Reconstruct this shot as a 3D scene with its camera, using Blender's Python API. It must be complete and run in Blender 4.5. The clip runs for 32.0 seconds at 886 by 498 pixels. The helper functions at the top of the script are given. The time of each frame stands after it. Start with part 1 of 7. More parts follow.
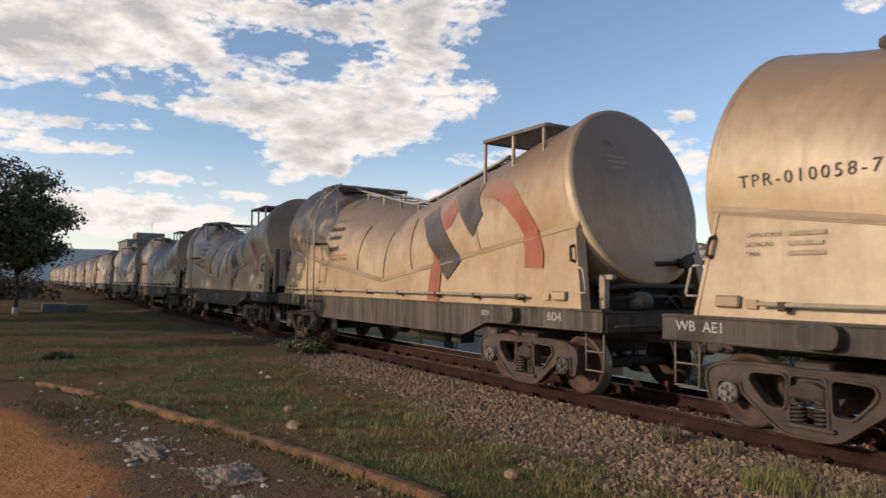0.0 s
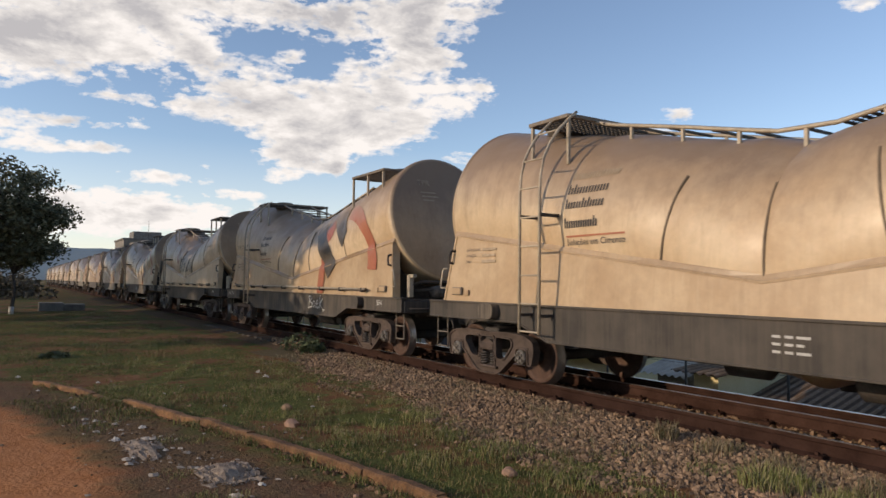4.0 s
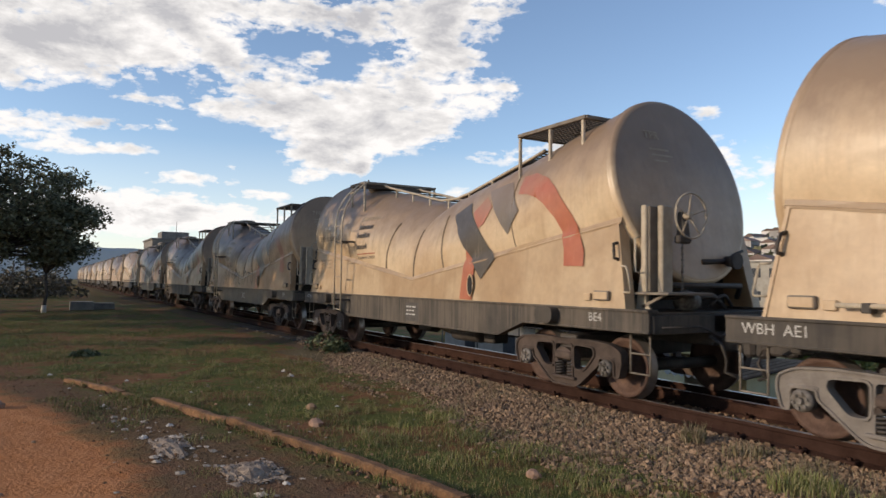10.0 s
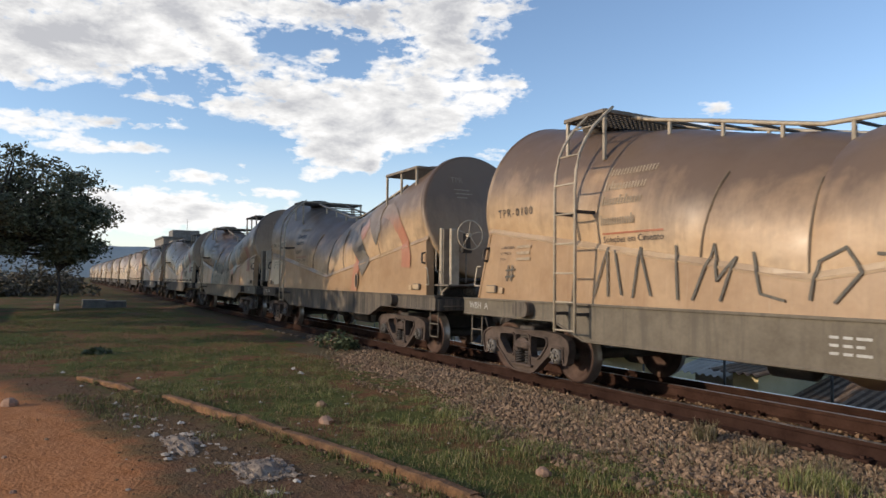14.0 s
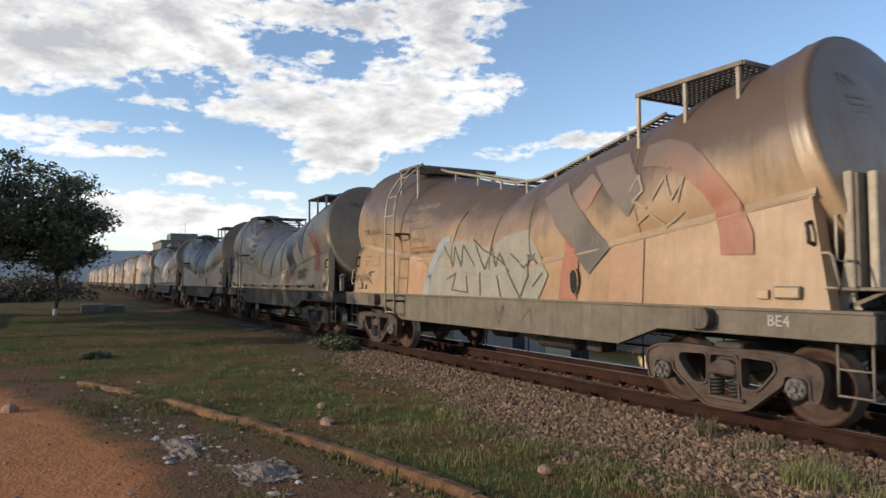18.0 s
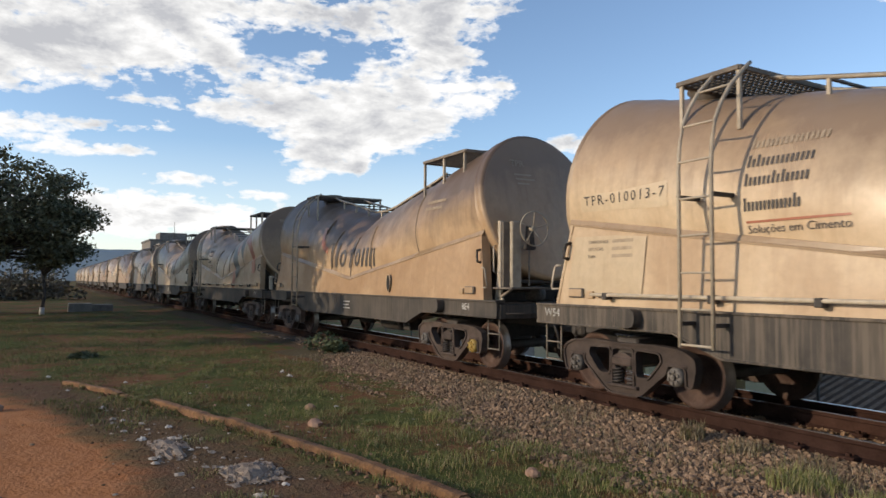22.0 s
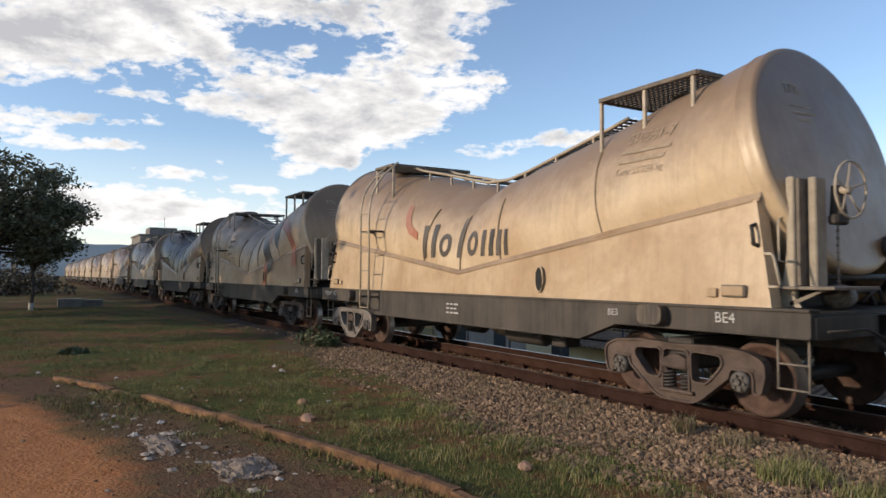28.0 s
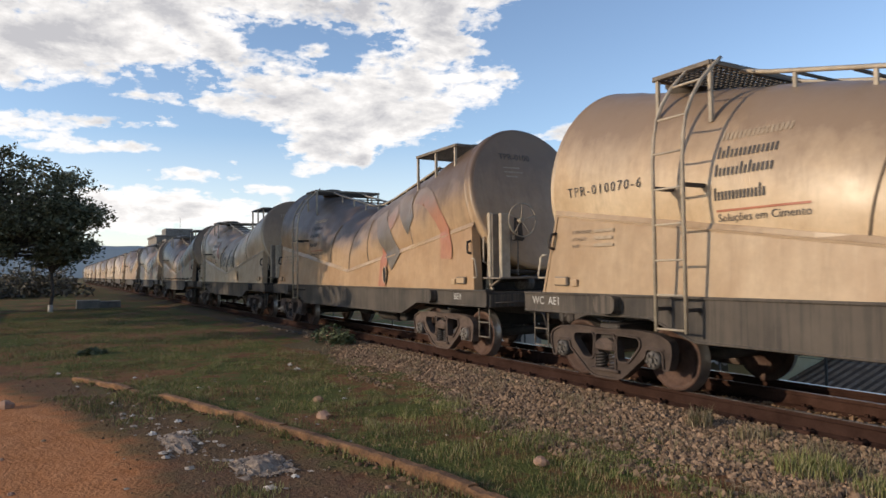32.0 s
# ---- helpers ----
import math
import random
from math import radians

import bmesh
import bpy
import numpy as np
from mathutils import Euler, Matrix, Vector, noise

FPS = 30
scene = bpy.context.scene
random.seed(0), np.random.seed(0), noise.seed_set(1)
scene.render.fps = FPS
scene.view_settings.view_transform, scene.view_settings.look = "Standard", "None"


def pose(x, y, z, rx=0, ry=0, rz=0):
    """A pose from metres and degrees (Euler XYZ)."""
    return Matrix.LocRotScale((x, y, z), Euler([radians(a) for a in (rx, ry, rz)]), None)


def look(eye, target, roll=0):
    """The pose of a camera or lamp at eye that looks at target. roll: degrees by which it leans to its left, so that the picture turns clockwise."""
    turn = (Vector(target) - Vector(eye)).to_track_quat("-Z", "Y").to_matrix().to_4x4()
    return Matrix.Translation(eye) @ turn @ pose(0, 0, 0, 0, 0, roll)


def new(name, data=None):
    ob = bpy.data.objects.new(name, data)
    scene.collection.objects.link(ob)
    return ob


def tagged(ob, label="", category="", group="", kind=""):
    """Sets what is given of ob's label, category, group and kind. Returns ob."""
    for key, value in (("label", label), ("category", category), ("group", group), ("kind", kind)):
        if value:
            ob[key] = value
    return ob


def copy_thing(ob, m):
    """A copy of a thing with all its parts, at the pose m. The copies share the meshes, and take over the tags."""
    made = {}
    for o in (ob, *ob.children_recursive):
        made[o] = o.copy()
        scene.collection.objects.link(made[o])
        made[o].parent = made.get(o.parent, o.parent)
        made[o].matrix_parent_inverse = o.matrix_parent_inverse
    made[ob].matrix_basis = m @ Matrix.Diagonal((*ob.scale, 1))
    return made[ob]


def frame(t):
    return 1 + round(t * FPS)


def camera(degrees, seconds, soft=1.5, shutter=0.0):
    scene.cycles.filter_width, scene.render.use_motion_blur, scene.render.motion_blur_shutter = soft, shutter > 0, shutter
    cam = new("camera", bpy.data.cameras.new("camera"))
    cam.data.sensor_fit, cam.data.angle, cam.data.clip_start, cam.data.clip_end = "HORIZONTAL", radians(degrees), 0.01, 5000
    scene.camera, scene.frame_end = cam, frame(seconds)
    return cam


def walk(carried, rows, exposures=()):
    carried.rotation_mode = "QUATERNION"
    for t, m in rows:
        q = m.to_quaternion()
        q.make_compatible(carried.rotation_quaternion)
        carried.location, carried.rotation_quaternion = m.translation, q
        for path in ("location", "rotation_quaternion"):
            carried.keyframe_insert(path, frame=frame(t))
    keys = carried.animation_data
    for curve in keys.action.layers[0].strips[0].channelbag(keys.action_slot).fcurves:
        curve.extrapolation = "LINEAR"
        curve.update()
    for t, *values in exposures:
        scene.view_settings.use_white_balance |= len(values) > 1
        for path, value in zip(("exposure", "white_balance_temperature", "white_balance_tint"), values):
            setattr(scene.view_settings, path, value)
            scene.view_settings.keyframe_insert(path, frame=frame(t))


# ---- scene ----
# ======== camera ========
from mathutils.geometry import tessellate_polygon

cam = camera(66.32, 32.0, soft=1.5, shutter=0.12)
PATH = [
    (0, pose(-0.000, -0.000, 1.400, 92.951, -0.699, 57.981)),
    (0.5, pose(-0.001, 0.002, 1.398, 92.852, -0.737, 57.860)),
    (1, pose(-0.000, 0.003, 1.398, 92.830, -0.599, 57.869)),
    (1.5, pose(0.001, 0.003, 1.398, 92.876, -0.437, 57.941)),
    (2, pose(0.002, 0.002, 1.398, 92.922, -0.380, 58.008)),
    (2.5, pose(0.002, 0.001, 1.399, 92.890, -0.460, 57.971)),
    (3, pose(0.002, -0.000, 1.399, 92.836, -0.407, 57.902)),
    (3.5, pose(0.004, -0.002, 1.398, 92.803, -0.563, 57.806)),
    (5.5, pose(0.005, -0.004, 1.399, 92.895, -0.624, 57.673)),
    (6, pose(0.004, -0.004, 1.400, 92.893, -0.803, 57.567)),
    (6.5, pose(0.005, -0.004, 1.400, 92.914, -0.753, 57.586)),
    (7, pose(0.007, -0.004, 1.401, 92.897, -0.656, 57.627)),
    (7.5, pose(0.006, -0.004, 1.401, 92.884, -0.726, 57.576)),
    (8, pose(0.005, -0.004, 1.400, 92.941, -0.646, 57.589)),
    (8.5, pose(0.005, -0.004, 1.402, 92.994, -0.728, 57.565)),
    (9, pose(0.005, -0.005, 1.403, 92.928, -0.693, 57.581)),
    (9.5, pose(-0.001, -0.003, 1.403, 92.842, -0.767, 57.725)),
    (10, pose(-0.009, 0.006, 1.405, 92.791, -0.702, 59.761)),
    (10.5, pose(-0.012, 0.015, 1.409, 92.943, -0.479, 61.025)),
    (11, pose(-0.009, 0.019, 1.413, 93.071, -0.844, 61.234)),
    (11.5, pose(-0.006, 0.022, 1.413, 93.072, -0.937, 61.134)),
    (12, pose(-0.005, 0.022, 1.414, 93.105, -0.927, 60.927)),
    (12.5, pose(-0.006, 0.016, 1.414, 93.044, -1.019, 60.843)),
    (13, pose(-0.009, 0.014, 1.412, 92.958, -1.173, 60.658)),
    (13.5, pose(-0.011, 0.014, 1.409, 92.689, -0.976, 60.609)),
    (14, pose(-0.013, 0.013, 1.408, 92.561, -0.562, 60.573)),
    (14.5, pose(-0.011, 0.012, 1.408, 92.603, -0.537, 60.495)),
    (16.5, pose(-0.010, 0.011, 1.409, 92.800, -0.673, 60.205)),
    (17, pose(-0.012, 0.010, 1.409, 92.714, -0.456, 60.252)),
    (17.5, pose(-0.012, 0.010, 1.408, 92.626, -0.388, 60.340)),
    (18, pose(-0.013, 0.010, 1.407, 92.518, 0.280, 60.474)),
    (18.5, pose(-0.015, 0.011, 1.406, 92.431, 0.046, 60.556)),
    (19, pose(-0.017, 0.012, 1.406, 92.417, -0.102, 60.561)),
    (19.5, pose(-0.018, 0.012, 1.407, 92.532, -0.068, 60.496)),
    (20, pose(-0.015, 0.009, 1.408, 92.891, -0.236, 60.301)),
    (20.5, pose(-0.011, 0.008, 1.409, 92.960, -0.494, 60.150)),
    (21, pose(-0.010, 0.009, 1.409, 92.945, -0.520, 60.036)),
    (21.5, pose(-0.008, 0.012, 1.409, 92.848, -0.458, 59.820)),
    (22, pose(-0.008, 0.015, 1.408, 92.697, -0.258, 59.654)),
    (22.5, pose(-0.009, 0.013, 1.408, 92.623, -0.258, 59.605)),
    (23, pose(-0.007, 0.007, 1.409, 92.532, -0.404, 59.241)),
    (23.5, pose(-0.006, 0.009, 1.411, 92.589, -0.518, 58.921)),
    (24, pose(-0.008, 0.016, 1.407, 92.644, -0.392, 58.890)),
    (24.5, pose(-0.010, 0.012, 1.404, 92.522, -0.467, 58.923)),
    (25, pose(-0.010, 0.005, 1.406, 92.405, -0.629, 58.896)),
    (25.5, pose(-0.009, 0.009, 1.407, 92.361, -0.517, 59.129)),
    (27.5, pose(-0.010, 0.009, 1.407, 92.327, -0.360, 58.947)),
    (28, pose(-0.011, 0.003, 1.410, 92.226, -0.133, 58.937)),
    (28.5, pose(-0.010, 0.000, 1.411, 92.127, -0.010, 58.938)),
    (29, pose(-0.009, 0.004, 1.408, 92.097, 0.126, 59.098)),
    (29.5, pose(-0.009, 0.015, 1.403, 92.157, 0.224, 59.423)),
    (30, pose(-0.012, 0.015, 1.402, 92.126, 0.295, 59.750)),
    (30.5, pose(-0.014, 0.001, 1.407, 92.086, 0.338, 59.712)),
    (31, pose(-0.013, -0.006, 1.409, 92.055, 0.433, 59.822)),
    (31.5, pose(-0.011, 0.002, 1.407, 91.934, 0.344, 59.914)),
    (32, pose(-0.010, 0.021, 1.405, 91.948, 0.699, 60.147)),
]

walk(cam, PATH, [(0, 0.27, 7300, 15), (8.5, 0.34, 7200, 14), (10.5, 0.38, 7000, 13), (16, 0.42, 6850, 11), (25, 0.42, 6850, 11), (30, 0.44, 7000, 13), (32, 0.44, 7000, 13)])

# ======== world, sun ========
SUN_TO = Vector((-0.24, -0.93, 0.26)).normalized()      # the way to the low evening sun
TRACK_Y = 7.135                                          # middle of the broad gauge
PITCH = 12.76                                            # wagon to wagon


def nodes_of(tree):
    tree.nodes.clear()
    return tree.nodes, tree.links


def math_node(nt, op, a, b=None, c=None, clamp=False):
    n = nt.nodes.new("ShaderNodeMath")
    n.operation, n.use_clamp = op, clamp
    for i, v in enumerate((a, b, c)):
        if v is None:
            continue
        if isinstance(v, (int, float)):
            n.inputs[i].default_value = v
        else:
            nt.links.new(v, n.inputs[i])
    return n.outputs[0]


def mix_node(nt, fac, a, b, mode="MIX"):
    n = nt.nodes.new("ShaderNodeMix")
    n.data_type, n.blend_type = "RGBA", mode
    for i, v in ((0, fac), (6, a), (7, b)):
        if isinstance(v, (int, float)):
            n.inputs[i].default_value = v
        elif isinstance(v, tuple):
            n.inputs[i].default_value = (*v[:3], 1)
        else:
            nt.links.new(v, n.inputs[i])
    return n.outputs[2]


def ramp(nt, fac, stops):
    n = nt.nodes.new("ShaderNodeValToRGB")
    el = n.color_ramp.elements
    while len(el) < len(stops):
        el.new(0.5)
    for e, (p, c) in zip(el, stops):
        e.position = p
        e.color = (c, c, c, 1) if isinstance(c, (int, float)) else (*c[:3], 1)
    nt.links.new(fac, n.inputs[0])
    return n.outputs[0]


def noise_node(nt, vec, scale, detail=4.0, rough=0.55, distort=0.0):
    n = nt.nodes.new("ShaderNodeTexNoise")
    n.inputs["Scale"].default_value, n.inputs["Detail"].default_value = scale, detail
    n.inputs["Roughness"].default_value, n.inputs["Distortion"].default_value = rough, distort
    if vec is not None:
        nt.links.new(vec, n.inputs["Vector"])
    return n.outputs["Fac"]


def mapped(nt, vec, scale=(1, 1, 1), loc=(0, 0, 0)):
    n = nt.nodes.new("ShaderNodeMapping")
    n.inputs["Scale"].default_value, n.inputs["Location"].default_value = scale, loc
    nt.links.new(vec, n.inputs["Vector"])
    return n.outputs[0]


def build_world():
    w = bpy.data.worlds.new("sky")
    scene.world = w
    w.use_nodes = True
    nt = w.node_tree
    nodes_of(nt)
    out = nt.nodes.new("ShaderNodeOutputWorld")
    sky = nt.nodes.new("ShaderNodeTexSky")
    sky.sky_type, sky.sun_disc = "NISHITA", False
    sky.sun_elevation = math.asin(SUN_TO.z)
    sky.sun_rotation = math.atan2(SUN_TO.x, SUN_TO.y)
    sky.altitude, sky.air_density, sky.dust_density, sky.ozone_density = 900, 1.0, 0.6, 2.0
    geo = nt.nodes.new("ShaderNodeTexCoord")
    d = geo.outputs["Generated"]
    sep = nt.nodes.new("ShaderNodeSeparateXYZ")
    nt.links.new(d, sep.inputs[0])
    # azimuth from the track's far end (towards the right) and elevation, in degrees
    az = math_node(nt, "MULTIPLY", math_node(nt, "ARCTAN2", sep.outputs[1], math_node(nt, "MULTIPLY", sep.outputs[0], -1.0)), 57.2958)
    el = math_node(nt, "MULTIPLY", math_node(nt, "ARCSINE", sep.outputs[2]), 57.2958)
    comb = nt.nodes.new("ShaderNodeCombineXYZ")
    nt.links.new(az, comb.inputs[0])
    nt.links.new(el, comb.inputs[1])
    ae = comb.outputs[0]
    # cloud banks: centre az, el, half widths, weight
    banks = CLOUD_BANKS
    total = None
    for a, e, ra, re, wt in banks:
        u = math_node(nt, "DIVIDE", math_node(nt, "SUBTRACT", az, a), ra)
        v = math_node(nt, "DIVIDE", math_node(nt, "SUBTRACT", el, e), re)
        r2 = math_node(nt, "ADD", math_node(nt, "MULTIPLY", u, u), math_node(nt, "MULTIPLY", v, v))
        g = math_node(nt, "MULTIPLY", math_node(nt, "EXPONENT", math_node(nt, "MULTIPLY", r2, -1.0)), wt)
        total = g if total is None else math_node(nt, "ADD", total, g)
    # beyond the banks the same broken cloud goes on overhead and behind
    far = noise_node(nt, mapped(nt, d, (1.2, 1.2, 3.0)), 2.0, 3)
    away = math_node(nt, "MULTIPLY", ramp(nt, math_node(nt, "DIVIDE", math_node(nt, "ABSOLUTE", math_node(nt, "SUBTRACT", az, 32.0)), 90.0), [(0.42, 0.0), (0.6, 1.0)]), ramp(nt, far, [(0.46, 0.0), (0.66, 0.34)]))
    total = math_node(nt, "ADD", total, away)
    n1 = noise_node(nt, mapped(nt, ae, (0.28, 0.62, 1), (3.1, 1.7, 0)), 1.0, 5, 0.50, 0.30)
    n2 = noise_node(nt, mapped(nt, ae, (0.80, 1.75, 1), (7.1, 2.2, 0)), 1.0, 4, 0.50, 0.25)
    n4 = noise_node(nt, mapped(nt, ae, (2.6, 4.0, 1), (1.4, 6.2, 0)), 1.0, 4, 0.6, 0.2)
    nn = math_node(nt, "ADD", math_node(nt, "MULTIPLY", math_node(nt, "SUBTRACT", n1, 0.5), 1.75), math_node(nt, "MULTIPLY", math_node(nt, "SUBTRACT", n2, 0.5), 1.35))
    nn = math_node(nt, "ADD", nn, math_node(nt, "MULTIPLY", math_node(nt, "SUBTRACT", n4, 0.5), 0.40))
    nn = math_node(nt, "MULTIPLY", nn, ramp(nt, total, [(0.08, 0.25), (0.45, 1.0)]))
    dens = math_node(nt, "ADD", total, nn)
    cover = ramp(nt, dens, [(0.30, 0.0), (0.46, 0.55), (0.72, 1.0)])
    # thick parts turn grey below
    n3 = noise_node(nt, mapped(nt, ae, (0.12, 0.3, 1), (9.0, 4.0, 0)), 1.0, 7, 0.62, 0.3)
    body = math_node(nt, "ADD", math_node(nt, "MULTIPLY", dens, 0.46), math_node(nt, "MULTIPLY", math_node(nt, "MULTIPLY", math_node(nt, "SUBTRACT", n3, 0.5), 2.2), math_node(nt, "MINIMUM", dens, 1.0)))
    body = math_node(nt, "ADD", body, math_node(nt, "MULTIPLY", math_node(nt, "SUBTRACT", n2, 0.5), -1.0))
    body = math_node(nt, "SUBTRACT", body, ramp(nt, math_node(nt, "DIVIDE", el, 40.0), [(0.05, 0.40), (0.32, 0.0)]))
    thick = ramp(nt, body, [(0.20, (1.02, 1.05, 1.085)), (0.40, (0.84, 0.87, 0.905)), (0.74, (0.55, 0.58, 0.64))])
    skyc = mix_node(nt, 1.0, sky.outputs[0], (1.18, 1.20, 1.26), "MULTIPLY")
    bg_sky = nt.nodes.new("ShaderNodeBackground")
    nt.links.new(skyc, bg_sky.inputs[0])
    bg_sky.inputs[1].default_value = SKY_STRENGTH
    bg_cloud = nt.nodes.new("ShaderNodeBackground")
    nt.links.new(thick, bg_cloud.inputs[0])
    bg_cloud.inputs[1].default_value = CLOUD_STRENGTH
    mixs = nt.nodes.new("ShaderNodeMixShader")
    # thin veil of haze near the horizon
    haze = ramp(nt, math_node(nt, "DIVIDE", el, 40.0), [(0.0, 0.55), (0.10, 0.34), (0.28, 0.0)])
    nt.links.new(math_node(nt, "MAXIMUM", cover, haze), mixs.inputs[0])
    nt.links.new(bg_sky.outputs[0], mixs.inputs[1])
    nt.links.new(bg_cloud.outputs[0], mixs.inputs[2])
    nt.links.new(mixs.outputs[0], out.inputs[0])


SKY_STRENGTH, CLOUD_STRENGTH = 0.132, 0.74
CLOUD_BANKS = [
    (0.0, 20.5, 9.0, 3.6, 0.95), (-2.0, 16.4, 6.5, 1.9, 0.90), (5.0, 17.4, 5.0, 1.7, 0.75), (-4.0, 14.2, 3.2, 1.0, 0.70), (9.5, 20.0, 3.5, 2.0, 0.65),
    (15.0, 21.6, 4.0, 1.3, 0.70), (20.5, 21.2, 4.5, 1.4, 0.72), (28.0, 21.3, 4.5, 2.6, 0.85), (33.0, 23.0, 4.0, 2.2, 0.70), (12.0, 18.0, 1.6, 0.9, 0.60), (19.3, 18.0, 1.2, 0.7, 0.60),
    (15.5, 15.4, 4.2, 1.9, 0.82), (12.0, 13.6, 3.0, 0.8, 0.62), (20.5, 13.2, 5.0, 2.3, 0.92), (26.5, 15.6, 4.2, 2.2, 0.86), (30.0, 18.2, 3.6, 1.8, 0.72), (33.0, 15.4, 2.6, 1.5, 0.70), (24.0, 12.0, 4.5, 1.5, 0.80), (28.5, 12.8, 3.5, 1.1, 0.66),
    (20.0, 10.3, 2.7, 1.7, 0.82), (18.9, 8.5, 1.5, 0.9, 0.62), (35.5, 16.0, 1.2, 1.0, 0.55),
    (6.5, 13.7, 2.6, 0.42, 0.58), (7.3, 12.0, 1.3, 0.5, 0.64), (3.0, 11.5, 3.0, 0.55, 0.66), (-2.0, 10.9, 3.0, 1.0, 0.78), (4.8, 9.9, 2.4, 0.6, 0.68), (0.5, 9.6, 2.6, 0.5, 0.60), (9.6, 8.0, 3.2, 0.5, 0.64), (15.0, 6.9, 2.4, 0.4, 0.60), (5.0, 5.0, 9.0, 2.0, 0.80), (12.5, 8.9, 0.9, 0.4, 0.45), (23.3, 9.7, 0.9, 0.75, 0.88),
    (35.0, 10.5, 3.0, 0.7, 0.60), (42.5, 11.3, 5.0, 0.8, 0.82), (48.0, 12.0, 2.4, 0.9, 0.78), (52.0, 9.5, 4.0, 2.2, 0.50), (59.5, 7.0, 4.5, 2.6, 0.70), (64.9, 5.7, 1.4, 0.9, 0.80), (51.5, 13.6, 1.8, 0.7, 0.50), (64.5, 20.0, 1.5, 1.0, 0.66), (36.0, 7.0, 9.0, 1.6, 0.41), (10.0, 5.0, 14.0, 1.4, 0.50),
]
build_world()
sun = new("sun", bpy.data.lights.new("sun", "SUN"))
sun.data.energy, sun.data.angle, sun.data.color = 2.25, radians(0.6), (1.0, 0.865, 0.68)
sun.matrix_world = look(SUN_TO * 60, (0, 0, 0))


# ======== materials ========
def material(name, build, rough=0.8, metal=0.0):
    m = bpy.data.materials.new(name)
    m.use_nodes = True
    nt = m.node_tree
    nodes_of(nt)
    out = nt.nodes.new("ShaderNodeOutputMaterial")
    p = nt.nodes.new("ShaderNodeBsdfPrincipled")
    p.inputs["Roughness"].default_value, p.inputs["Metallic"].default_value = rough, metal
    nt.links.new(p.outputs[0], out.inputs[0])
    build(nt, p)
    return m


def obj_coord(nt):
    return nt.nodes.new("ShaderNodeTexCoord").outputs["Object"]


def world_coord(nt):
    return nt.nodes.new("ShaderNodeNewGeometry").outputs["Position"]


def own_random(nt):
    return nt.nodes.new("ShaderNodeObjectInfo").outputs["Random"]


def island_random(nt):
    return nt.nodes.new("ShaderNodeNewGeometry").outputs["Random Per Island"]


def bump(nt, p, height, strength=0.3, dist=0.02):
    b = nt.nodes.new("ShaderNodeBump")
    b.inputs["Strength"].default_value, b.inputs["Distance"].default_value = strength, dist
    nt.links.new(height, b.inputs["Height"])
    nt.links.new(b.outputs[0], p.inputs["Normal"])


def mottled(name, a, b, scale=6.0, rough=0.85, metal=0.0, bump_s=0.3, bump_d=0.01, fine=40.0, vary=0.25, own=True, coord="object", streak=None, spec=0.5):
    """Two colours mixed at two scales, with fine relief; streak: colour of runs down the surface."""
    def build(nt, p):
        v = obj_coord(nt) if coord == "object" else world_coord(nt)
        n1 = noise_node(nt, v, scale, 5, 0.6)
        n2 = noise_node(nt, v, fine, 4, 0.6)
        f = math_node(nt, "ADD", math_node(nt, "MULTIPLY", n1, 0.7), math_node(nt, "MULTIPLY", n2, 0.3))
        c = mix_node(nt, ramp(nt, f, [(0.36, 0.0), (0.64, 1.0)]), a, b)
        if streak:
            s = noise_node(nt, mapped(nt, v, (9, 9, 0.7)), 1.0, 4, 0.7)
            c = mix_node(nt, ramp(nt, s, [(0.50, 0.0), (0.66, 0.75)]), c, streak)
        if vary:
            r = own_random(nt) if own else island_random(nt)
            c = mix_node(nt, 1.0, c, ramp(nt, r, [(0.0, 1.0 - vary), (1.0, 1.0 + vary)]), "MULTIPLY")
        nt.links.new(c, p.inputs["Base Color"])
        p.inputs["Specular IOR Level"].default_value = spec
        bump(nt, p, f, bump_s, bump_d)
    return material(name, build, rough, metal)


